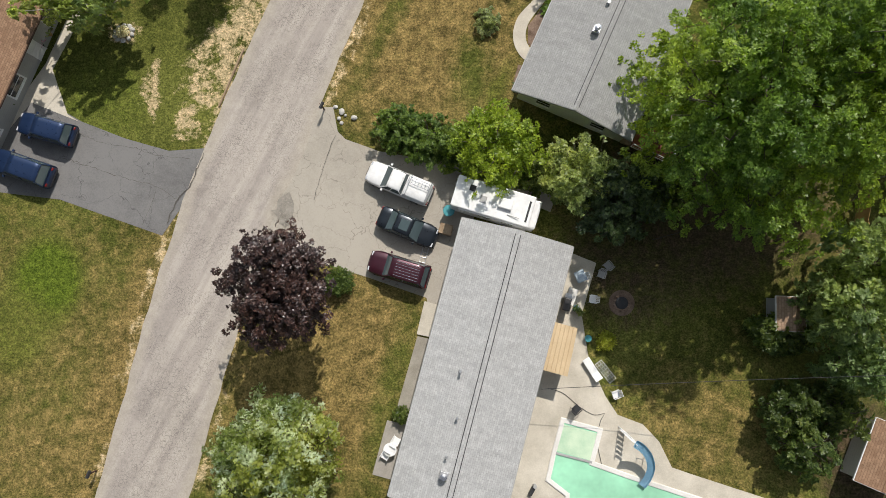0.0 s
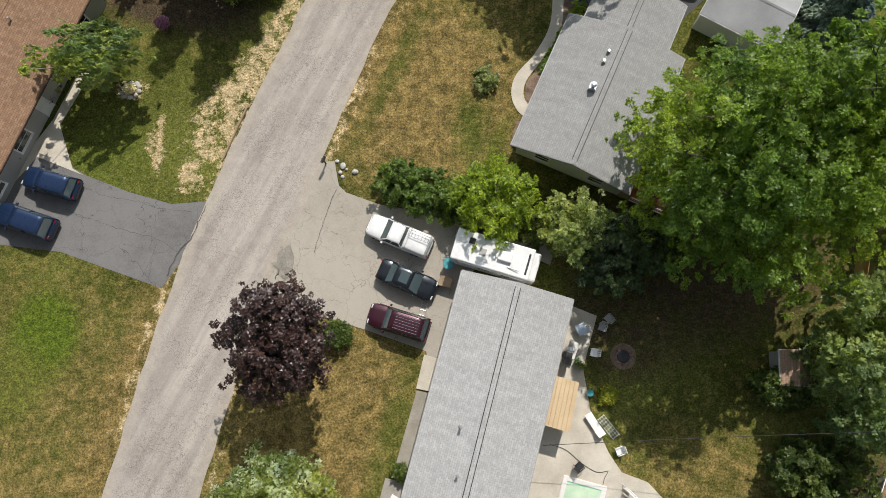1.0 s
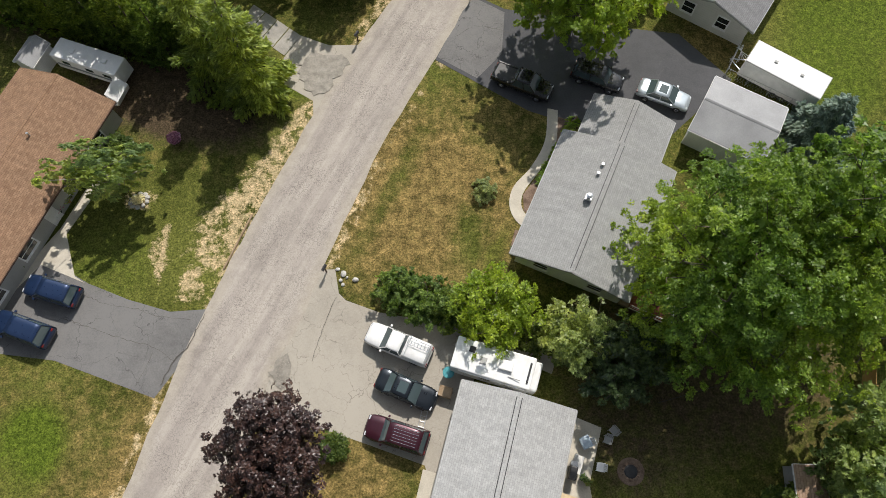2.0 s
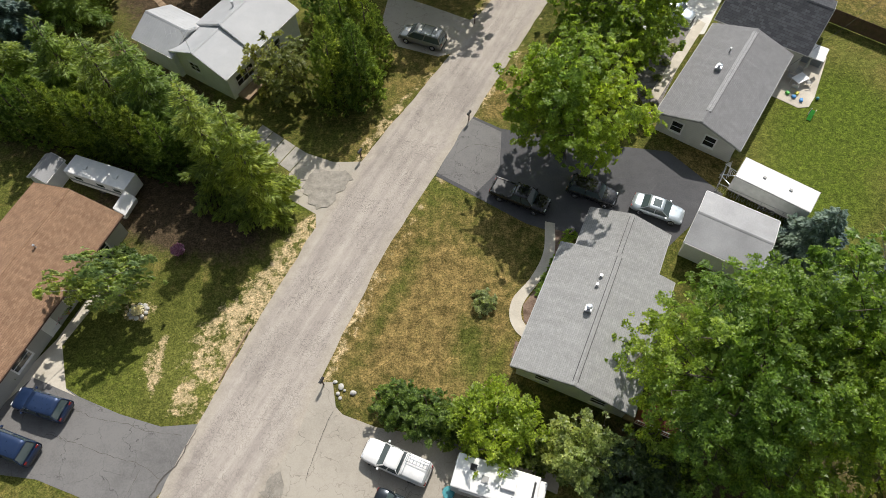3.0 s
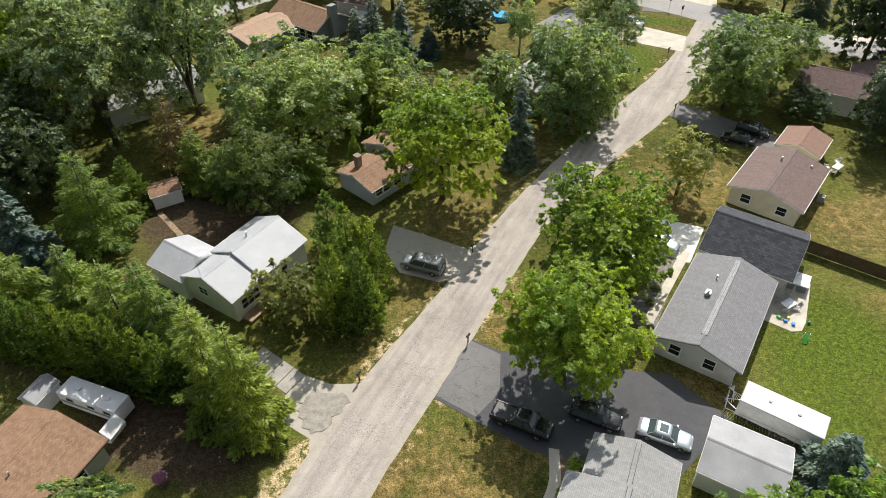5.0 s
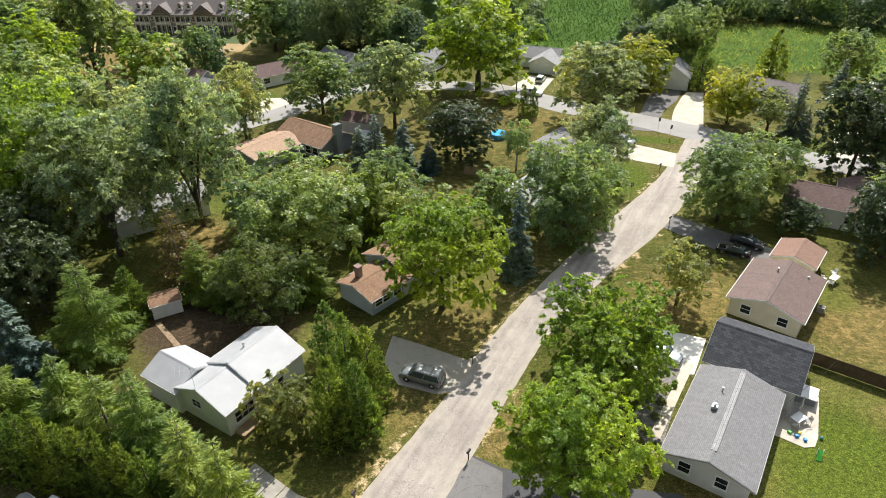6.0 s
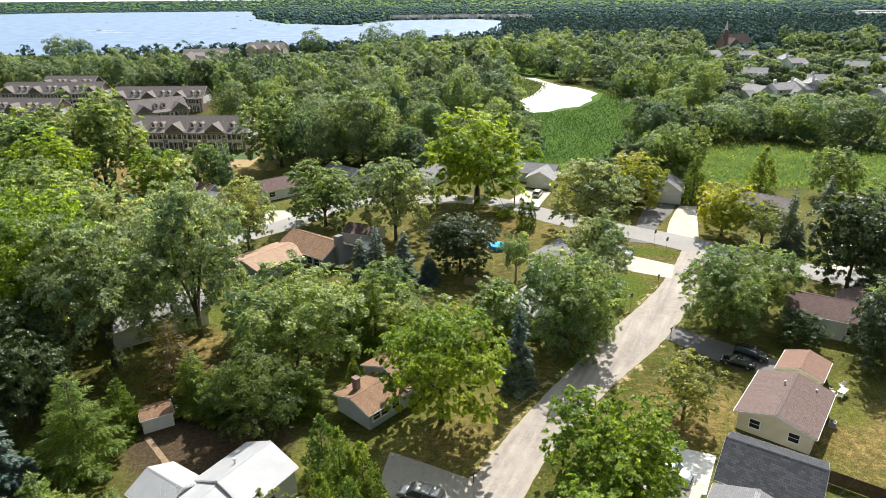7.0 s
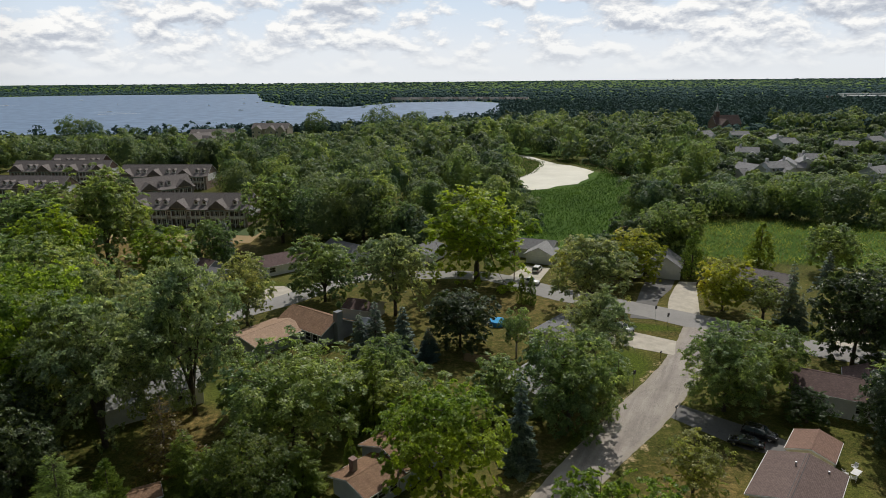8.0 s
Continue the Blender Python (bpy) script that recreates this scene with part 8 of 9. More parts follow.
for x, y in ((10.6, 28.9), (10.2, 28.0), (9.3, 26.3), (9.0, 25.5), (8.3, 24.5), (8.0, 23.8), (7.7, 23.2)):
    hosta(x, y, 0.6, M_L_BRIGHT, "bright green hosta clump in the mulch bed")
for x, y in ((5.7, 17.9), (5.3, 17.1)):
    hosta(x, y, 0.5, M_L_DARK, "low dark plant in the mulch bed", "bed_plant")

deck = thing("deck", "red-stained wooden deck with a white railing", "deck", 15.6, 12.35, 0, -25)
for k in range(12):
    part("board", boxed((-1.5, -1.05 + k * 0.175, 0.55, 1.7, -0.89 + k * 0.175, 0.6)), M_WOOD_RED, deck)
part("skirt", boxed((-1.45, -1.0, 0, 1.65, 1.0, 0.54)), M_WOOD_BROWN, deck)
for a, b in (((-1.5, -1.05), (1.7, -1.05)), ((1.7, -1.05), (1.7, 1.05))):
    part("top_rail", bar((*a, 1.5), (*b, 1.5), 0.04, 4), M_TRIM, deck)
    part("bottom_rail", bar((*a, 0.72), (*b, 0.72), 0.03, 4), M_TRIM, deck)
    k = int(math.hypot(b[0] - a[0], b[1] - a[1]) / 0.17)
    for i in range(k + 1):
        f = i / k
        px_, py_ = a[0] + (b[0] - a[0]) * f, a[1] + (b[1] - a[1]) * f
        part("baluster", boxed((px_ - 0.02, py_ - 0.02, 0.6, px_ + 0.02, py_ + 0.02, 1.5)), M_TRIM, deck)
part("step", boxed((-2.3, -0.9, 0, -1.5, 0.2, 0.3)), M_WOOD, deck)
table(15.9, 12.5, -20, 0.7, 0.7, M_WOOD_BROWN, "small dark table on the red deck", h=0.9)

# brown-roofed house: front walk and planter
solid("front_walk", slab([(-36.6, 12.6), (-35.4, 15.5), (-33.0, 19.2), (-31.9, 21.8), (-30.8, 24.5), (-30.0, 24.2), (-31.0, 21.6), (-32.4, 18.7), (-31.0, 15.0), (-30.0, 14.4), (-34, 16.0)], -0.05, 0.04), M_CONCRETE, "pale concrete front walk and apron", "path", kind="structure")
for i, (x, y) in enumerate(((-32.7, 21.6), (-33.2, 20.6), (-33.6, 19.9), (-34.3, 18.4), (-34.6, 17.4), (-35.3, 15.8))):
    pot(x, y, 0.22 + 0.05 * (i % 3), 0.35 + 0.1 * (i % 2), M_DARK if i % 2 else M_WOOD_ORANGE, "potted plant along the wall of the brown house", (M_L_ASH, M_L_PINK, M_L_DARK)[i % 3])
t = thing("planter", "stone-edged planter with white flowers under the birch", "planter", -26.7, 21.7, 0, 20)
for k in range(10):
    bm = bmesh.new()
    rock(bm, 0.75 * math.cos(k * 0.63), 0.6 * math.sin(k * 0.63), 0.1, 0.2, k + 40)
    part("stone", bm, M_STONE, t)
g = np.random.default_rng(8)
u = unit(g, 700)
part("blossom", blades("blossom", u * g.uniform(0.3, 1, 700)[:, None] * np.array([0.6, 0.5, 0.35]) + np.array([0, 0, 0.4]), u + g.normal(0, 0.4, (700, 3)), u + np.array([0, 0, 0.7]), 0.13, 0.1), M_L_WHITE, t, "white blossoms")
t = thing("flower_basket", "pink flowers in a hanging basket on a stake", "flowers", -24.2, 27.3, 0)
part("stake", bar((0, 0, 0), (0, 0, 0.7), 0.03), M_DARK, t)
u = unit(g, 900)
part("blossom", blades("blossom", u * g.uniform(0.4, 1, 900)[:, None] * np.array([0.62, 0.62, 0.5]) + np.array([0, 0, 0.8]), u + g.normal(0, 0.4, (900, 3)), u, 0.15, 0.11), M_L_PINK, t, "dense pink blossoms")
tree("bush", -28.9, 26.7, 1.2, 1.1, 1500, "low clipped green bush")
tree("bush", -30.2, 24.8, 1.0, 0.8, 800, "low clipped green bush")
t = thing("bench", "white garden bench by the front door", "bench", -34.0, 19.6, 0.04, 68)
part("seat", boxed((-0.7, -0.22, 0.4, 0.7, 0.22, 0.45), bevel=0.01), M_WHITE_PLASTIC, t)
part("backrest", boxed((-0.7, 0.2, 0.45, 0.7, 0.25, 0.9), bevel=0.01), M_WHITE_PLASTIC, t)
for xx in (-0.6, 0.6):
    part("leg", boxed((xx - 0.04, -0.2, 0, xx + 0.04, 0.2, 0.4)), M_WHITE_PLASTIC, t)

# taupe house: terrace, beds and clutter
solid("patio_2", slab([(32.5, 45.2), (34.8, 43.5), (35.9, 43.6), (36.8, 44.8), (39.6, 50.3), (37.4, 52.4)], -0.05, 0.05), M_CONCRETE, "pale stone terrace behind the house", "patio", kind="structure")
t = thing("hot_tub", "hot tub with a white lid", "hot tub", 38.0, 50.2, 0.05, 58)
part("tub", boxed((-1.0, -1.0, 0, 1.0, 1.0, 0.85), bevel=0.06), M_SIDE_SLATE, t)
for s in (-1, 1):
    part("lid", boxed((min(0.01 * s, s * 1.08), -1.08, 0.86, max(0.01 * s, s * 1.08), 1.08, 0.98), bevel=0.03), M_WHITE_PLASTIC, t)
table(35.6, 46.8, 30, 1.5, 1.0, M_WHITE_PLASTIC, "white patio table with chairs round it")
for x, y, rz in ((35.0, 46.0, 60), (36.5, 46.6, 180), (35.9, 47.9, 250), (34.9, 47.4, 330)):
    shell_chair(x, y, rz, M_TRIM_GREY, "grey metal patio chair", group="patio chairs")
t = thing("parasol", "folded grey parasol by the patio table", "parasol", 36.3, 48.0, 0.05)
part("pole", bar((0, 0, 0), (0, 0, 2.4), 0.03), M_STEEL, t)
bm = bmesh.new()
rod(bm, (0, 0, 1.1), (0, 0, 2.35), 0.2, 0.05, 8)
part("canopy", bm, M_SIDE_GREY, t)
for k, (x, y, mt, lb) in enumerate(((34.7, 44.9, M_BLUE_PLASTIC, "blue"), (35.1, 45.3, M_YELLOW_PLASTIC, "yellow"), (35.3, 44.4, M_BLUE_PLASTIC, "blue"), (34.2, 45.4, M_GREEN_PLASTIC, "green"))):
    solid("toy_box", boxed((-0.2, -0.16, 0, 0.2, 0.16, 0.24), bevel=0.05), mt, lb + " plastic toy on the terrace edge", "toy", m=pose(x, y, 0.05, 0, 0, k * 37))
bm = bmesh.new()
bmesh.ops.create_icosphere(bm, subdivisions=3, radius=0.17)
solid("ball", bm, M_TEAL_PLASTIC, "teal play ball on the lawn", "ball", m=pose(37.0, 44.6, 0.17))
t = thing("toy_slide", "small green and white toddler slide", "toy slide", 35.6, 42.3, 0, 60)
part("chute", plate(((-0.5, -0.2, 0.1), (-0.5, 0.2, 0.1), (0.3, 0.2, 0.75), (0.3, -0.2, 0.75)), 0.06), M_GREEN_PLASTIC, t)
for s in (-1, 1):
    part("side", plate(((0.25, s * 0.22, 0.0), (0.5, s * 0.22, 0.0), (0.4, s * 0.22, 0.85), (0.25, s * 0.22, 0.85)), 0.04), M_WHITE_PLASTIC, t)
solid("white_path", slab([(20.2, 45.3), (21.0, 44.7), (28.0, 55.6), (27.2, 56.3)], -0.05, 0.05), M_CONCRETE, "pale paved side path", "path", kind="structure")
solid("gravel_bed", slab([(18.6, 47.4), (19.8, 43.0), (21.2, 42.6), (21.6, 45.0), (26.8, 54.6), (24.6, 55.2)], -0.05, 0.03), surf("grey_gravel", (0.10, 0.09, 0.08), (0.30, 0.28, 0.26), 3, 0.95, bump=0.6, grain=14), "grey gravel planting bed", "flower bed", kind="structure")
for x, y in ((20.2, 43.8), (19.9, 45.6), (21.4, 47.6), (22.6, 49.8), (23.8, 52.0)):
    hosta(x, y, 0.45, M_L_OLIVE, "tufted plant in the gravel bed", "bed_plant")


def board_fence(a, b, h, mat, label, step=0.16, gap=0.004):
    t = thing("fence", label, "fence", a[0], a[1], 0, math.degrees(math.atan2(b[1] - a[1], b[0] - a[0])))
    L = math.hypot(b[0] - a[0], b[1] - a[1])
    me = None
    k = int(L / step)
    for i in range(k):
        if me is None:
            ob = part("board", boxed((gap, -0.012, 0.06, step - gap, 0.012, h)), mat, t)
            me = ob.data
        else:
            part("board", me, mat, t, "", pose(i * step, 0, 0))
    for z in (0.35, h - 0.3):
        part("rail", boxed((0, 0.014, z, L, 0.06, z + 0.08)), mat, t)
    for i in range(int(L / 2.4) + 1):
        part("post", boxed((i * 2.4 - 0.05, 0.014, -0.1, i * 2.4 + 0.05, 0.11, h + 0.06)), mat, t)
    return t


board_fence((40.6, 56.2), (52.5, 47.6), 1.75, M_WOOD_BROWN, "dark brown board fence")
board_fence((31.6, 8.2), (30.3, 3.0), 1.8, M_WOOD_ORANGE, "orange cedar board fence", 0.2)
board_fence((3.0, 107.5), (12.0, 104.5), 1.7, M_WOOD, "weathered grey-brown board fence", 0.25)
board_fence((60.5, 148.0), (66.0, 146.0), 1.7, M_WOOD_BROWN, "reddish brown board fence", 0.25)


def wire_fence(a, b, h, label):
    t = thing("chain_fence", label, "fence", a[0], a[1], 0, math.degrees(math.atan2(b[1] - a[1], b[0] - a[0])))
    L = math.hypot(b[0] - a[0], b[1] - a[1])
    for i in range(int(L / 2) + 1):
        part("post", bar((i * 2, 0, 0), (i * 2, 0, h), 0.03), M_STEEL, t)
    part("top_rail", bar((0, 0, h), (L, 0, h), 0.025), M_STEEL, t)
    bars = []
    for i in range(int(L / 0.25)):
        bars += [((i * 0.25, 0, 0.05), (i * 0.25 + 0.25, 0, h)), ((i * 0.25 + 0.25, 0, 0.05), (i * 0.25, 0, h))]
    w_ = part("mesh", rods(*bars, r=0.008, n=3), M_STEEL, t)
    w_["kind"] = "stuff"


wire_fence((24.5, 33.6), (31.0, 29.6), 1.2, "grey chain-link fence behind the garage")
wire_fence((24.5, 33.6), (26.4, 37.0), 1.2, "grey chain-link fence beside the house")
t = thing("kayak_rack", "jumble of white poles beside the fence", "poles", 26.2, 35.6, 0, 20)
for k in range(6):
    part("pole", bar((-0.6 + k * 0.2, -0.5, 0.1 + 0.1 * k), (0.4 - k * 0.15, 0.6, 0.9), 0.025), M_WHITE_PLASTIC, t)

# things about the red-roofed house
t = thing("air_conditioner", "grey outdoor air-conditioning unit", "air conditioner", 47.2, 65.4, 0, 50)
part("case", boxed((-0.4, -0.4, 0, 0.4, 0.4, 0.8), bevel=0.03), M_TRIM_GREY, t)
bm = bmesh.new()
rod(bm, (0, 0, 0.8), (0, 0, 0.83), 0.33, 0.33, 16)
part("fan_grille", bm, M_DARK, t)
table(52.2, 72.0, 40, 1.6, 0.9, M_WHITE_PLASTIC, "white picnic table behind the garage")
for x, y, rz in ((51.4, 71.2, 60), (53.0, 73.6, 200), (51.0, 72.3, 0)):
    shell_chair(x, y, rz, M_WHITE_PLASTIC, "white garden chair behind the garage", group="picnic chairs")

# round pool, tarp and far yard things
t = thing("round_pool", "round blue above-ground pool", "pool", 10.5, 125.4, 0)
bm = bmesh.new()
rod(bm, (0, 0, 0), (0, 0, 1.0), 1.75, 1.8, 28)
part("wall", bm, M_BLUE_PLASTIC, t)
bm = bmesh.new()
rod(bm, (0, 0, 1.0), (0, 0, 1.02), 1.7, 1.7, 28)
part("water", bm, M_POOL_BLUE, t, "bright blue water")
solid("blue_tarp", boxed((-1.2, -0.7, 0, 1.2, 0.7, 0.9), bevel=0.25), M_BLUE_PLASTIC, "blue tarpaulin over a heap under the maple", "tarpaulin", m=pose(28.4, 16.3, 0, 0, 0, -15))

# ---- utility poles and wires ----
def utility_pole(x, y, h, label, transformer=False, rz=0):
    t = thing("utility_pole", label, "pole", x, y, 0, rz)
    bm = bmesh.new()
    rod(bm, (0, 0, -0.3), (0, 0, h), 0.16, 0.11, 8)
    part("pole", bm, M_WOOD, t)
    part("cross_arm", boxed((-1.1, -0.06, h - 0.7, 1.1, 0.06, h - 0.55)), M_WOOD, t)
    for xx in (-1.0, -0.4, 0.4, 1.0):
        part("insulator", bar((xx, 0, h - 0.55), (xx, 0, h - 0.35), 0.04, 6), M_WHITE_PLASTIC, t)
    if transformer:
        bm = bmesh.new()
        rod(bm, (-0.4, 0.1, h - 2.0), (-0.4, 0.1, h - 1.1), 0.25, 0.25, 12)
        part("transformer", bm, M_STEEL, t, "grey transformer can")


utility_pole(28.6, -4.6, 9.5, "wooden utility pole with a transformer", True, 70)
utility_pole(17.1, 155.3, 8.0, "wooden utility pole by the street", rz=20)
utility_pole(50.5, 178.0, 9.0, "wooden utility pole at the marsh edge", rz=20)
utility_pole(56.8, 470.0, 11.0, "tall wooden power pole beyond the pond", rz=0)


def wire(a, b, sag, label):
    pts = []
    for i in range(17):
        f = i / 16
        p = Vector(a).lerp(Vector(b), f)
        p.z -= sag * 4 * f * (1 - f)
        pts.append(tuple(p))
    solid("overhead_wire", tube(pts, 0.02, 4), M_DARK, label, "wire")


wire((28.6, -4.6, 8.6), (6.2, -6.2, 3.6), 0.5, "black service wire to the long house")
wire((28.6, -4.6, 9.0), (31.5, 24.0, 9.0), 0.8, "black overhead wire over the gardens")
wire((28.6, -4.6, 9.0), (24.0, -30.0, 9.0), 0.6, "black overhead wire over the gardens")
wire((31.2, 9.0, 6.0), (14.5, 4.5, 3.2), 0.5, "thin overhead wire across the back yard")
wire((56.8, 470, 10.5), (150, 520, 10.5), 2.0, "power line over the marsh wood")
wire((33.2, 46.0, 3.4), (50.0, 58.0, 6.0), 0.4, "thin service wire over the lawn")

# clutter in the yard of the white house: covered boat, tarpaulin, plank walk
M_TARP = surf("faded_tarpaulin", (0.34, 0.36, 0.37), (0.52, 0.54, 0.55), 0.9, 0.7, bump=0.4, grain=3)
for x, y, rz, L, W, H, lb in ((-36.7, 47.6, -6, 4.2, 1.7, 1.3, "small boat under a faded grey tarpaulin"), (-31.6, 47.8, -11, 2.8, 1.6, 1.0, "heap under a creased grey tarpaulin")):
    bm = bmesh.new()
    rows = []
    for i in range(9):
        f = i / 8
        wide = W / 2 * (0.35 + 0.65 * math.sin(math.pi * min(1.0, 0.12 + f * 0.8)))
        top = H * (0.72 + 0.28 * math.sin(math.pi * f)) + 0.05 * math.sin(i * 2.3)
        rows.append([bm.verts.new((-L / 2 + L * f, q * wide, z)) for q, z in ((-1.08, 0.0), (-0.95, top * 0.62), (-0.45, top * 0.9), (0, top), (0.45, top * 0.88), (0.95, top * 0.6), (1.08, 0.0))])
    for a, b in zip(rows, rows[1:]):
        for i in range(6):
            bm.faces.new((a[i], b[i], b[i + 1], a[i + 1]))
    for r in (rows[0], rows[-1]):
        bm.faces.new(r)
    bmesh.ops.recalc_face_normals(bm, faces=bm.faces)
    solid("tarpaulin", bm, M_TARP, lb, "tarpaulin", m=pose(x, y, 0, 0, 0, rz))
t = thing("plank_walk", "weathered plank walk across the shady yard", "path", -34.5, 61.5, 0, -47.5)
for k in range(11):
    part("plank", boxed((-3.3 + k * 0.6, -0.36 + 0.03 * (k % 3), 0.0, -2.75 + k * 0.6, 0.36 + 0.02 * (k % 2), 0.06), bevel=0.01), M_WOOD, t)

# small garden flag at the corner of the white house
t = thing("garden_flag", "small red and white striped garden flag on a stake", "flag", 10.4, 28.8, 0, 30)
part("stake", rods(((0, 0, 0), (0, 0, 1.1)), r=0.012), M_DARK, t)
part("cloth", boxed((0.02, -0.006, 0.45, 0.62, 0.006, 1.0)), M_TRIM, t, "white cloth")
for i in range(4):
    part("stripe", boxed((0.02, -0.010, 0.48 + i * 0.14, 0.62, 0.010, 0.54 + i * 0.14)), M_WOOD_RED, t, "red stripe")
part("canton", boxed((0.02, -0.013, 0.74, 0.28, 0.013, 1.0)), P_NAVY, t, "blue corner")


# ---- far buildings ----
M_WALL_TAN = siding("tan_siding", (0.55, 0.47, 0.38))
M_AWNING = surf("grey_green_awning", (0.26, 0.32, 0.30), (0.33, 0.39, 0.36), 1, 0.7)


def townhouses(x, y, rz, units, label, z_eave=6.6, depth=12.0, w=7.0):
    """A row of brick town houses: brown roof with paired dormers, a gabled bay and a columned double porch to each unit."""
    t = thing("townhouse_row", label, "townhouse", x, y, 0, rz)
    L = units * w
    block(t, L, depth, z_eave, z_eave + 4.2, M_BRICK, M_ROOF_WEATHERED, over=0.5)
    for sx in (-1, 1):
        part("gable_panel", boxed((sx * (L / 2 + 0.01), -depth / 2 + 0.6, z_eave - 3.0, sx * (L / 2 + 0.06), depth / 2 - 0.6, z_eave + 0.2)) if sx > 0 else
             boxed((-L / 2 - 0.06, -depth / 2 + 0.6, z_eave - 3.0, -L / 2 - 0.01, depth / 2 - 0.6, z_eave + 0.2)), M_SIDE_WHITE, t)
    slope = 4.2 / (depth / 2)
    f = -depth / 2
    for k in range(units + 1):
        x0 = -L / 2 + w * k
        part("pier", boxed((max(x0 - 0.8, -L / 2), f - 1.5, 0, min(x0 + 0.8, L / 2), f - 0.004, z_eave - 0.25)), M_BRICK, t)
        part("pier_roof", plate(((x0 - 0.9, f - 1.9, z_eave - 0.35), (x0 + 0.9, f - 1.9, z_eave - 0.35), (x0 + 0.9, f, z_eave + 0.25), (x0 - 0.9, f, z_eave + 0.25)), 0.12), M_ROOF_WEATHERED, t)
        if 0 < k < units:
            for z in (1.7, 4.8):
                window(t, x0, f - 1.52, z, 0.9, 1.5, -90)
    for k in range(units):
        cx = -L / 2 + w * (k + 0.5)
        if k % 2 == 0:
            part("bay_gable", gable_body(0.4, 5.4, 0.3, 2.5), M_WALL_TAN, t, "tan gable over the porch", pose(cx, f - 1.5, z_eave - 0.1, 0, 0, 90))
            part("bay_roof", gable_body(6.4, 6.4, 0.35, 2.95, 0.2), M_ROOF_WEATHERED, t, "", pose(cx, f + 1.3, z_eave - 0.1, 0, 0, 90))
        else:
            part("porch_roof", plate(((cx - 2.8, f - 2.1, z_eave - 0.45), (cx + 2.8, f - 2.1, z_eave - 0.45), (cx + 2.8, f + 0.2, z_eave + 0.45), (cx - 2.8, f + 0.2, z_eave + 0.45)), 0.14), M_ROOF_WEATHERED, t)
            for dx in (-1.5, 1.5):
                d = part("dormer", gable_body(2.6, 1.5, 1.3, 2.0), M_TRIM, t, "white gabled dormer", pose(cx + dx, f + 2.2, z_eave + slope * 2.0 - 0.6, 0, 0, 90))
                part("dormer_roof", gable_body(2.8, 1.8, 1.38, 2.12, 1.34), M_ROOF_WEATHERED, d)
                part("pane", boxed((-1.33, -0.4, 0.5, -1.31, 0.4, 1.25)), M_GLASS, d)
        part("fascia", boxed((cx - 2.7, f - 2.0, z_eave - 0.85, cx + 2.7, f - 1.8, z_eave - 0.5)), M_AWNING, t, "grey-green porch fascia")
        part("porch_deck", boxed((cx - 2.65, f - 1.9, 3.0, cx + 2.65, f - 0.01, 3.2)), M_WALL_TAN, t)
        part("railing", boxed((cx - 2.65, f - 1.9, 4.0, cx + 2.65, f - 1.82, 4.1), (cx - 2.65, f - 1.87, 3.2, cx + 2.65, f - 1.85, 4.0)), M_SIDE_TAUPE, t)
        for dx in (-2.5, -0.8, 0.8, 2.5):
            part("column", boxed((cx + dx - 0.12, f - 1.9, 0, cx + dx + 0.12, f - 1.66, z_eave - 0.7)), M_TRIM, t)
        for z in (1.6, 4.7):
            for dx in (-1.4, 1.4):
                window(t, cx + dx, f - 0.02, z, 1.2, 1.6, -90, panes=2)
    return t


townhouses(-89.5, 226.5, -4, 6, "brick town houses with brown roofs and white porches")
townhouses(-133, 306, -2, 6, "brown-roofed brick town houses behind the first row")
townhouses(-194, 326, -2, 7, "brown-roofed brick town houses farther off")
townhouses(-178, 273, -6, 5, "brown-roofed town houses beside the lawn")
townhouses(-120, 268, 40, 3, "short row of town houses end on")
townhouses(-200, 352, -4, 4, "brown-roofed town houses near the lake")
for x, y, rz in ((-172, 480, 10), (-144, 540, -5), (-164, 452, 60)):
    h = thing("apartment_block", "tan three-storey apartment block with a grey-brown roof", "apartment", x, y, 0, rz, "lakeside apartments")
    block(h, 30, 14, 10.5, 14.5, M_WALL_TAN, M_ROOF_WEATHERED)
    for cx in (-9.5, 2.0, 10.5):
        block(h, 8, 7, 9.8 - 0.06 * cx, 13.0, M_WALL_TAN, M_ROOF_WEATHERED, cx=cx, cy=-6.5, turn=90, over=0.4)
    for k in range(6):
        for z in (1.8, 4.8, 7.8):
            window(h, -12.5 + k * 5, -7.02 if k in (2, 5) else -10.52, z, 1.6, 1.5, -90)

# estate of grey-roofed houses on the far right
k = 0
for x, y, rz in ESTATE:
    k += 1
    h = thing("house", "two-storey pale house with a grey roof and white chimney", "house", x, y, 0, rz, "estate houses")
    block(h, 13, 9, 5.0, 7.6, M_SIDE_BLUE if k % 3 else M_SIDE_WHITE, M_ROOF_ESTATE, over=0.3)
    block(h, 7, 7, 3.2, 5.6, M_SIDE_WHITE, M_ROOF_ESTATE, cx=3, cy=-5.5, turn=90, over=0.3)
    part("chimney", boxed((-4.6, 0.6, 0, -3.4, 1.8, 9.2), bevel=0.05), M_TRIM, h, "white boxed chimney")
    for xx in (-4.5, -2):
        for z in (1.6, 4.0):
            window(h, xx, -4.52, z, 1.3, 1.2, -90)
h = thing("church", "red-brick church with a steep brown roof and white spire", "church", 270, 632, 0, 8)
block(h, 26, 14, 5, 12.5, M_BRICK, M_ROOF_RED)
block(h, 14, 9, 4.5, 9.5, M_BRICK, M_ROOF_RED, cx=-7, cy=-8, turn=90)
part("tower", boxed((-11, -2.0, 0, -7, 2.0, 16)), M_BRICK, h)
bm = bmesh.new()
rod(bm, (-9, 0, 16), (-9, 0, 24), 1.5, 0.1, 8)
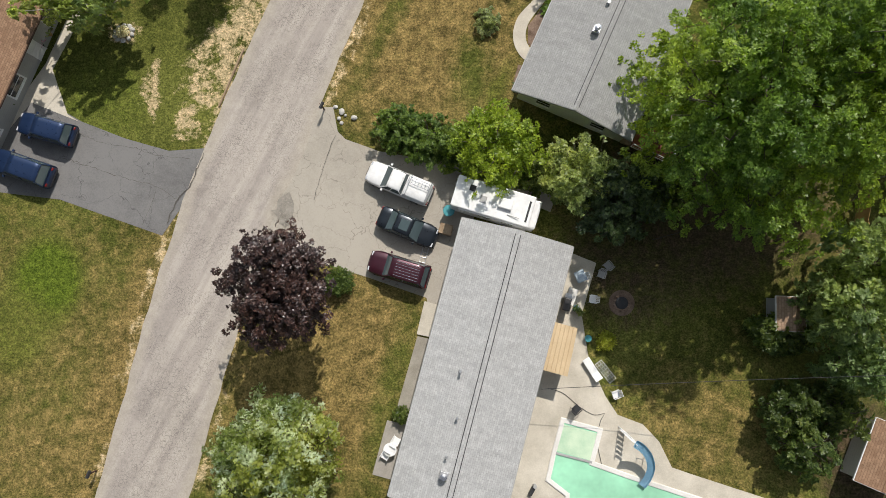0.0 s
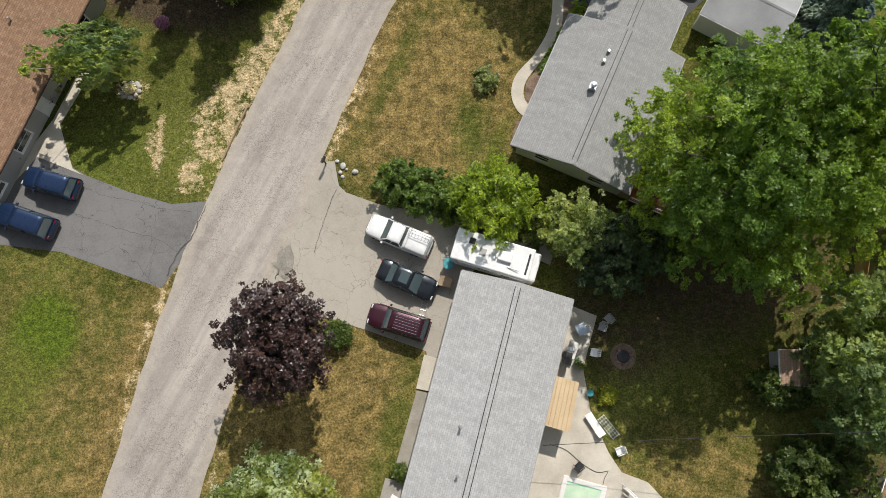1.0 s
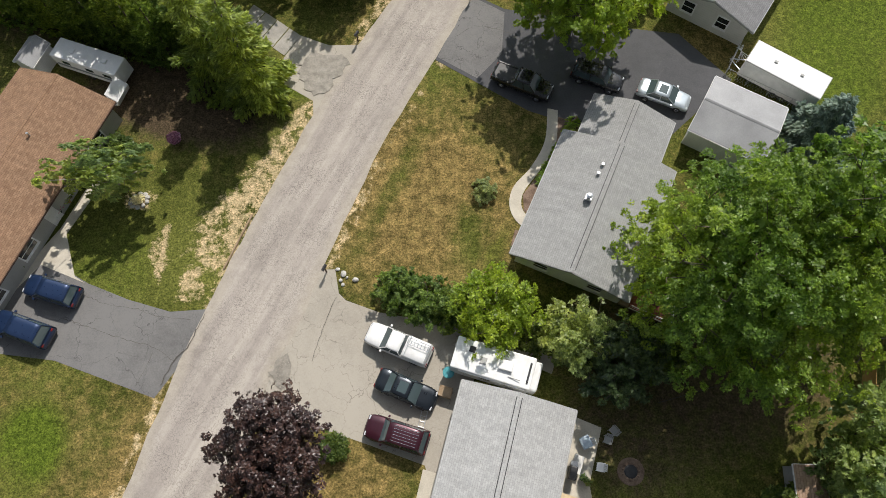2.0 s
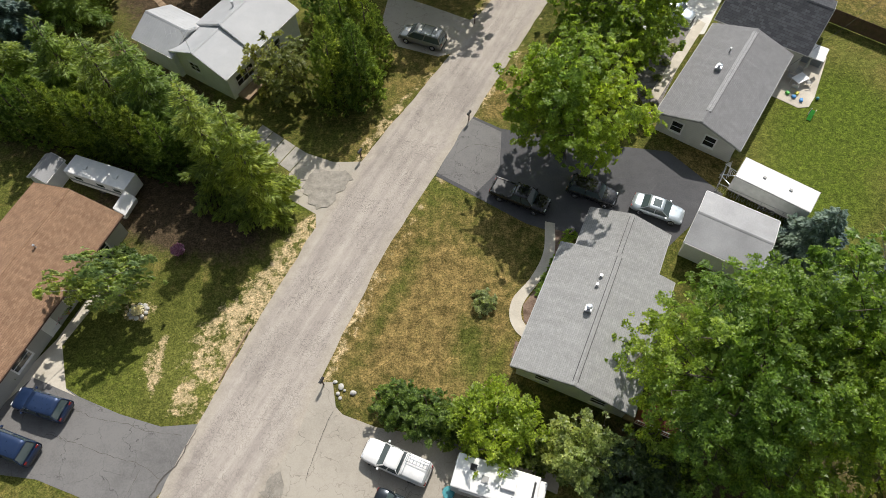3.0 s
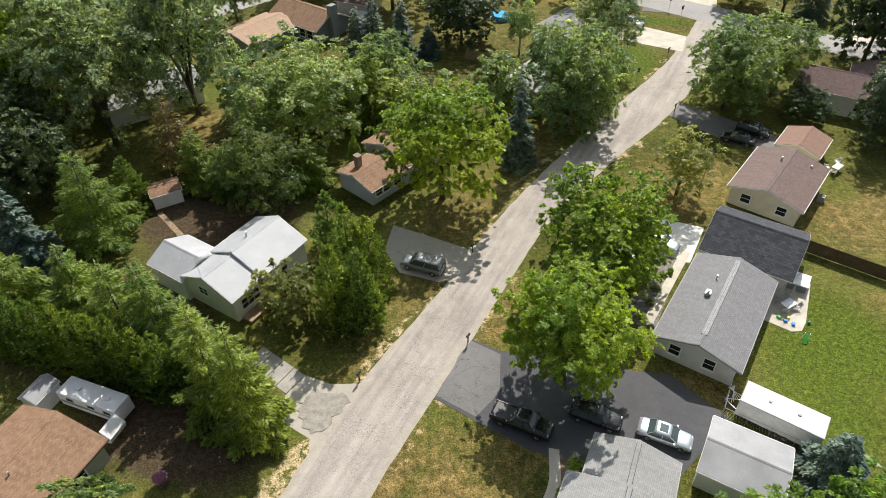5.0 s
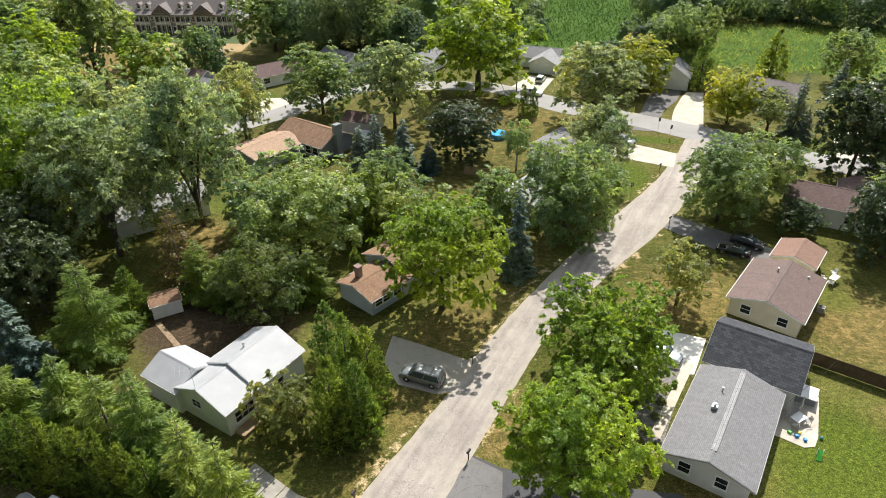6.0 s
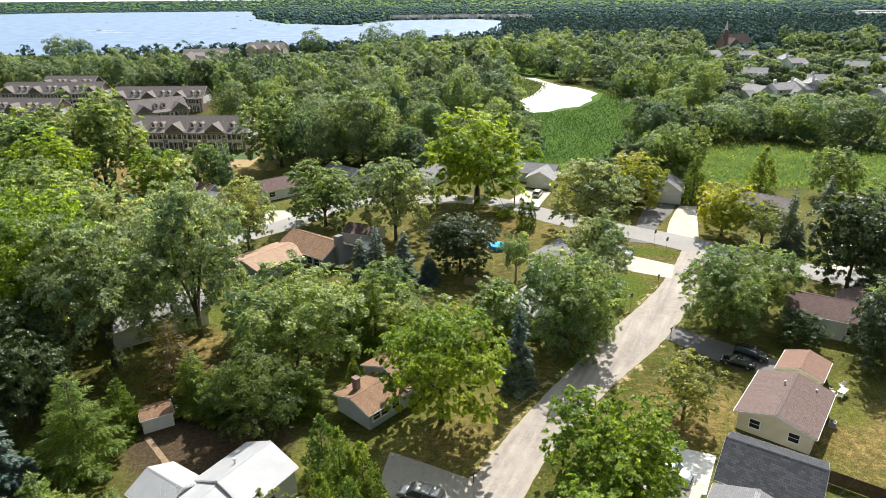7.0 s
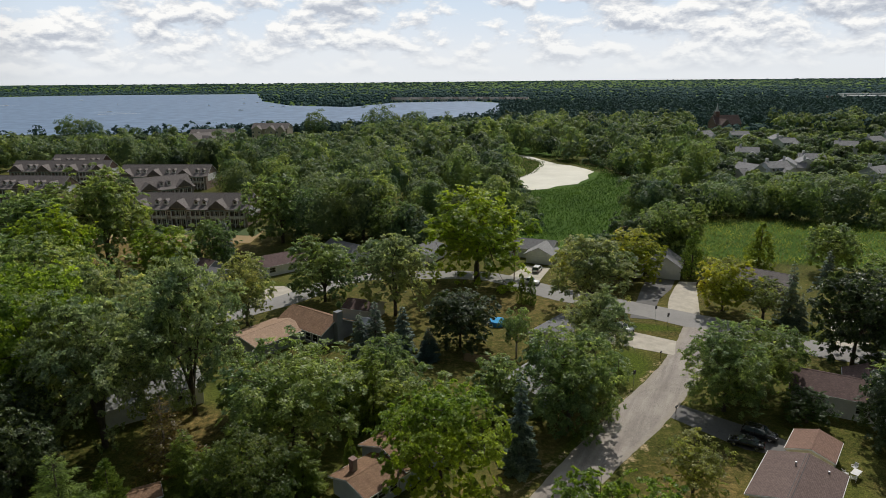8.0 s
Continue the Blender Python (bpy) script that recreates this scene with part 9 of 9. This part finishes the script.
part("steeple", bm, M_TRIM, h, "white pointed steeple")
for x, y, L, W, H, mt, lb in ((240, 742, 30, 14, 5, M_SIDE_BLUE, "pale blue flat-roofed shop"), (236, 700, 36, 12, 4, M_SIDE_WHITE, "white flat-roofed shop"), (867, 1360, 90, 30, 6, M_SIDE_WHITE, "long white industrial shed"),
                          (758, 1290, 20, 14, 8, M_ROOF_RUST, "small red-roofed building"), (950, 1480, 120, 30, 7, M_SIDE_WHITE, "long white industrial shed")):
    h = thing("shop_building", lb + " among trees", "building", x, y, 0, -8)
    part("wall", boxed((-L / 2, -W / 2, 0, L / 2, W / 2, H)), mt, h)
    part("roof", boxed((-L / 2 - 0.3, -W / 2 - 0.3, H, L / 2 + 0.3, W / 2 + 0.3, H + 0.4)), M_METAL_WHITE, h)
    for j in range(max(2, int(L / 6))):
        window(h, -L / 2 + 3 + j * (L - 6) / max(1, int(L / 6) - 1), -W / 2 - 0.02, min(2, H / 2), 2.2, 1.4, -90)
rng = np.random.default_rng(77)
for i in range(26):
    x = -110 + i * 11 + rng.uniform(-3, 3)
    y = 1412 + rng.uniform(-6, 24) - (0 if x < 60 else (x - 60) * 0.5)
    h = thing("house", "small lakeside house among the trees", "house", x, y, 0, rng.uniform(-25, 25), "lakeside houses")
    block(h, 15, 10, 5, 9, (M_SIDE_WHITE, M_SIDE_CREAM, M_SIDE_TAUPE)[i % 3], (M_ROOF_WEATHERED, M_ROOF_GREY, M_ROOF_ESTATE)[i % 3], over=0.4)
    window(h, -3, -5.02, 2.5, 2.2, 1.6, -90)
    window(h, 3, -5.02, 2.5, 2.2, 1.6, -90)


def boat(x, y, rz, L=6.0):
    t = thing("motor_boat", "small motor boat on the lake", "boat", x, y, 0.25, rz, "boats on the lake")
    bm = bmesh.new()
    st = [(-L / 2, 0.9), (0, 1.1), (L * 0.3, 0.8), (L / 2, 0.05)]
    rr = [[bm.verts.new(p) for p in ((xx, -w_ * 0.7, 0), (xx, w_ * 0.7, 0), (xx, w_, 0.9), (xx, -w_, 0.9))] for xx, w_ in st]
    for a, b in zip(rr, rr[1:]):
        for i in range(4):
            bm.faces.new((a[i], a[(i + 1) % 4], b[(i + 1) % 4], b[i]))
    bm.faces.new(rr[0])
    bm.faces.new(rr[-1])
    bmesh.ops.recalc_face_normals(bm, faces=bm.faces)
    part("hull", bm, M_WHITE_PLASTIC, t)
    part("windscreen", boxed((0.2, -0.8, 0.9, 0.6, 0.8, 1.5), bevel=0.05), M_CARGLASS, t)
    part("engine", boxed((-L / 2 - 0.5, -0.25, 0.3, -L / 2, 0.25, 1.2), bevel=0.05), M_DARK, t)


for i, (x, y) in enumerate(((-543, 1058), (-936, 1398), (-459, 1274), (-338, 1078), (-422, 1376), (-411, 1435), (-948, 1712), (-611, 1551), (-318, 1198), (-300, 1215), (-700, 1400), (-520, 1700))):
    boat(x, y, i * 67, 7.5)
for x, y, L, rz in ((-500, 1052, 70, 170), (-905, 1396, 60, 190), (-470, 1010, 60, 200)):
    solid("boat_wake", slab([(0, -0.5), (0, 0.5), (L, 5), (L, 2.5), (L * 0.4, 0.0), (L, -2.5), (L, -5)], 0.26, 0.30), M_CONCRETE_WHITE, "white wake behind a motor boat", "wake", kind="structure", m=pose(x, y, 0, 0, 0, rz))
solid("front_lawn", slab([(-112, 209.5), (-63, 205.5), (-62.6, 215.6), (-111.6, 219.6)], -0.05, 0.035), surf("clipped_grass", (0.055, 0.085, 0.025), (0.085, 0.125, 0.035), 0.6, 0.95), "clipped green strip before the town houses", "lawn", kind="structure")
for x in (-104, -90.5, -77):
    solid("front_path", slab([(x, 208.5), (x + 1.6, 208.4), (x + 1.9, 217.6), (x + 0.3, 217.8)], -0.05, 0.06), M_CONCRETE, "concrete path to the town houses", "path", kind="structure")
solid("apartment_lawn", slab([(-118, 200), (-62, 196), (-62, 214), (-118, 220)], -0.05, 0.02), surf("dry_field_grass", (0.30, 0.215, 0.10), (0.42, 0.31, 0.16), 0.1, 0.95), "sun-dried yellow lawn before the town houses", "lawn", kind="structure")
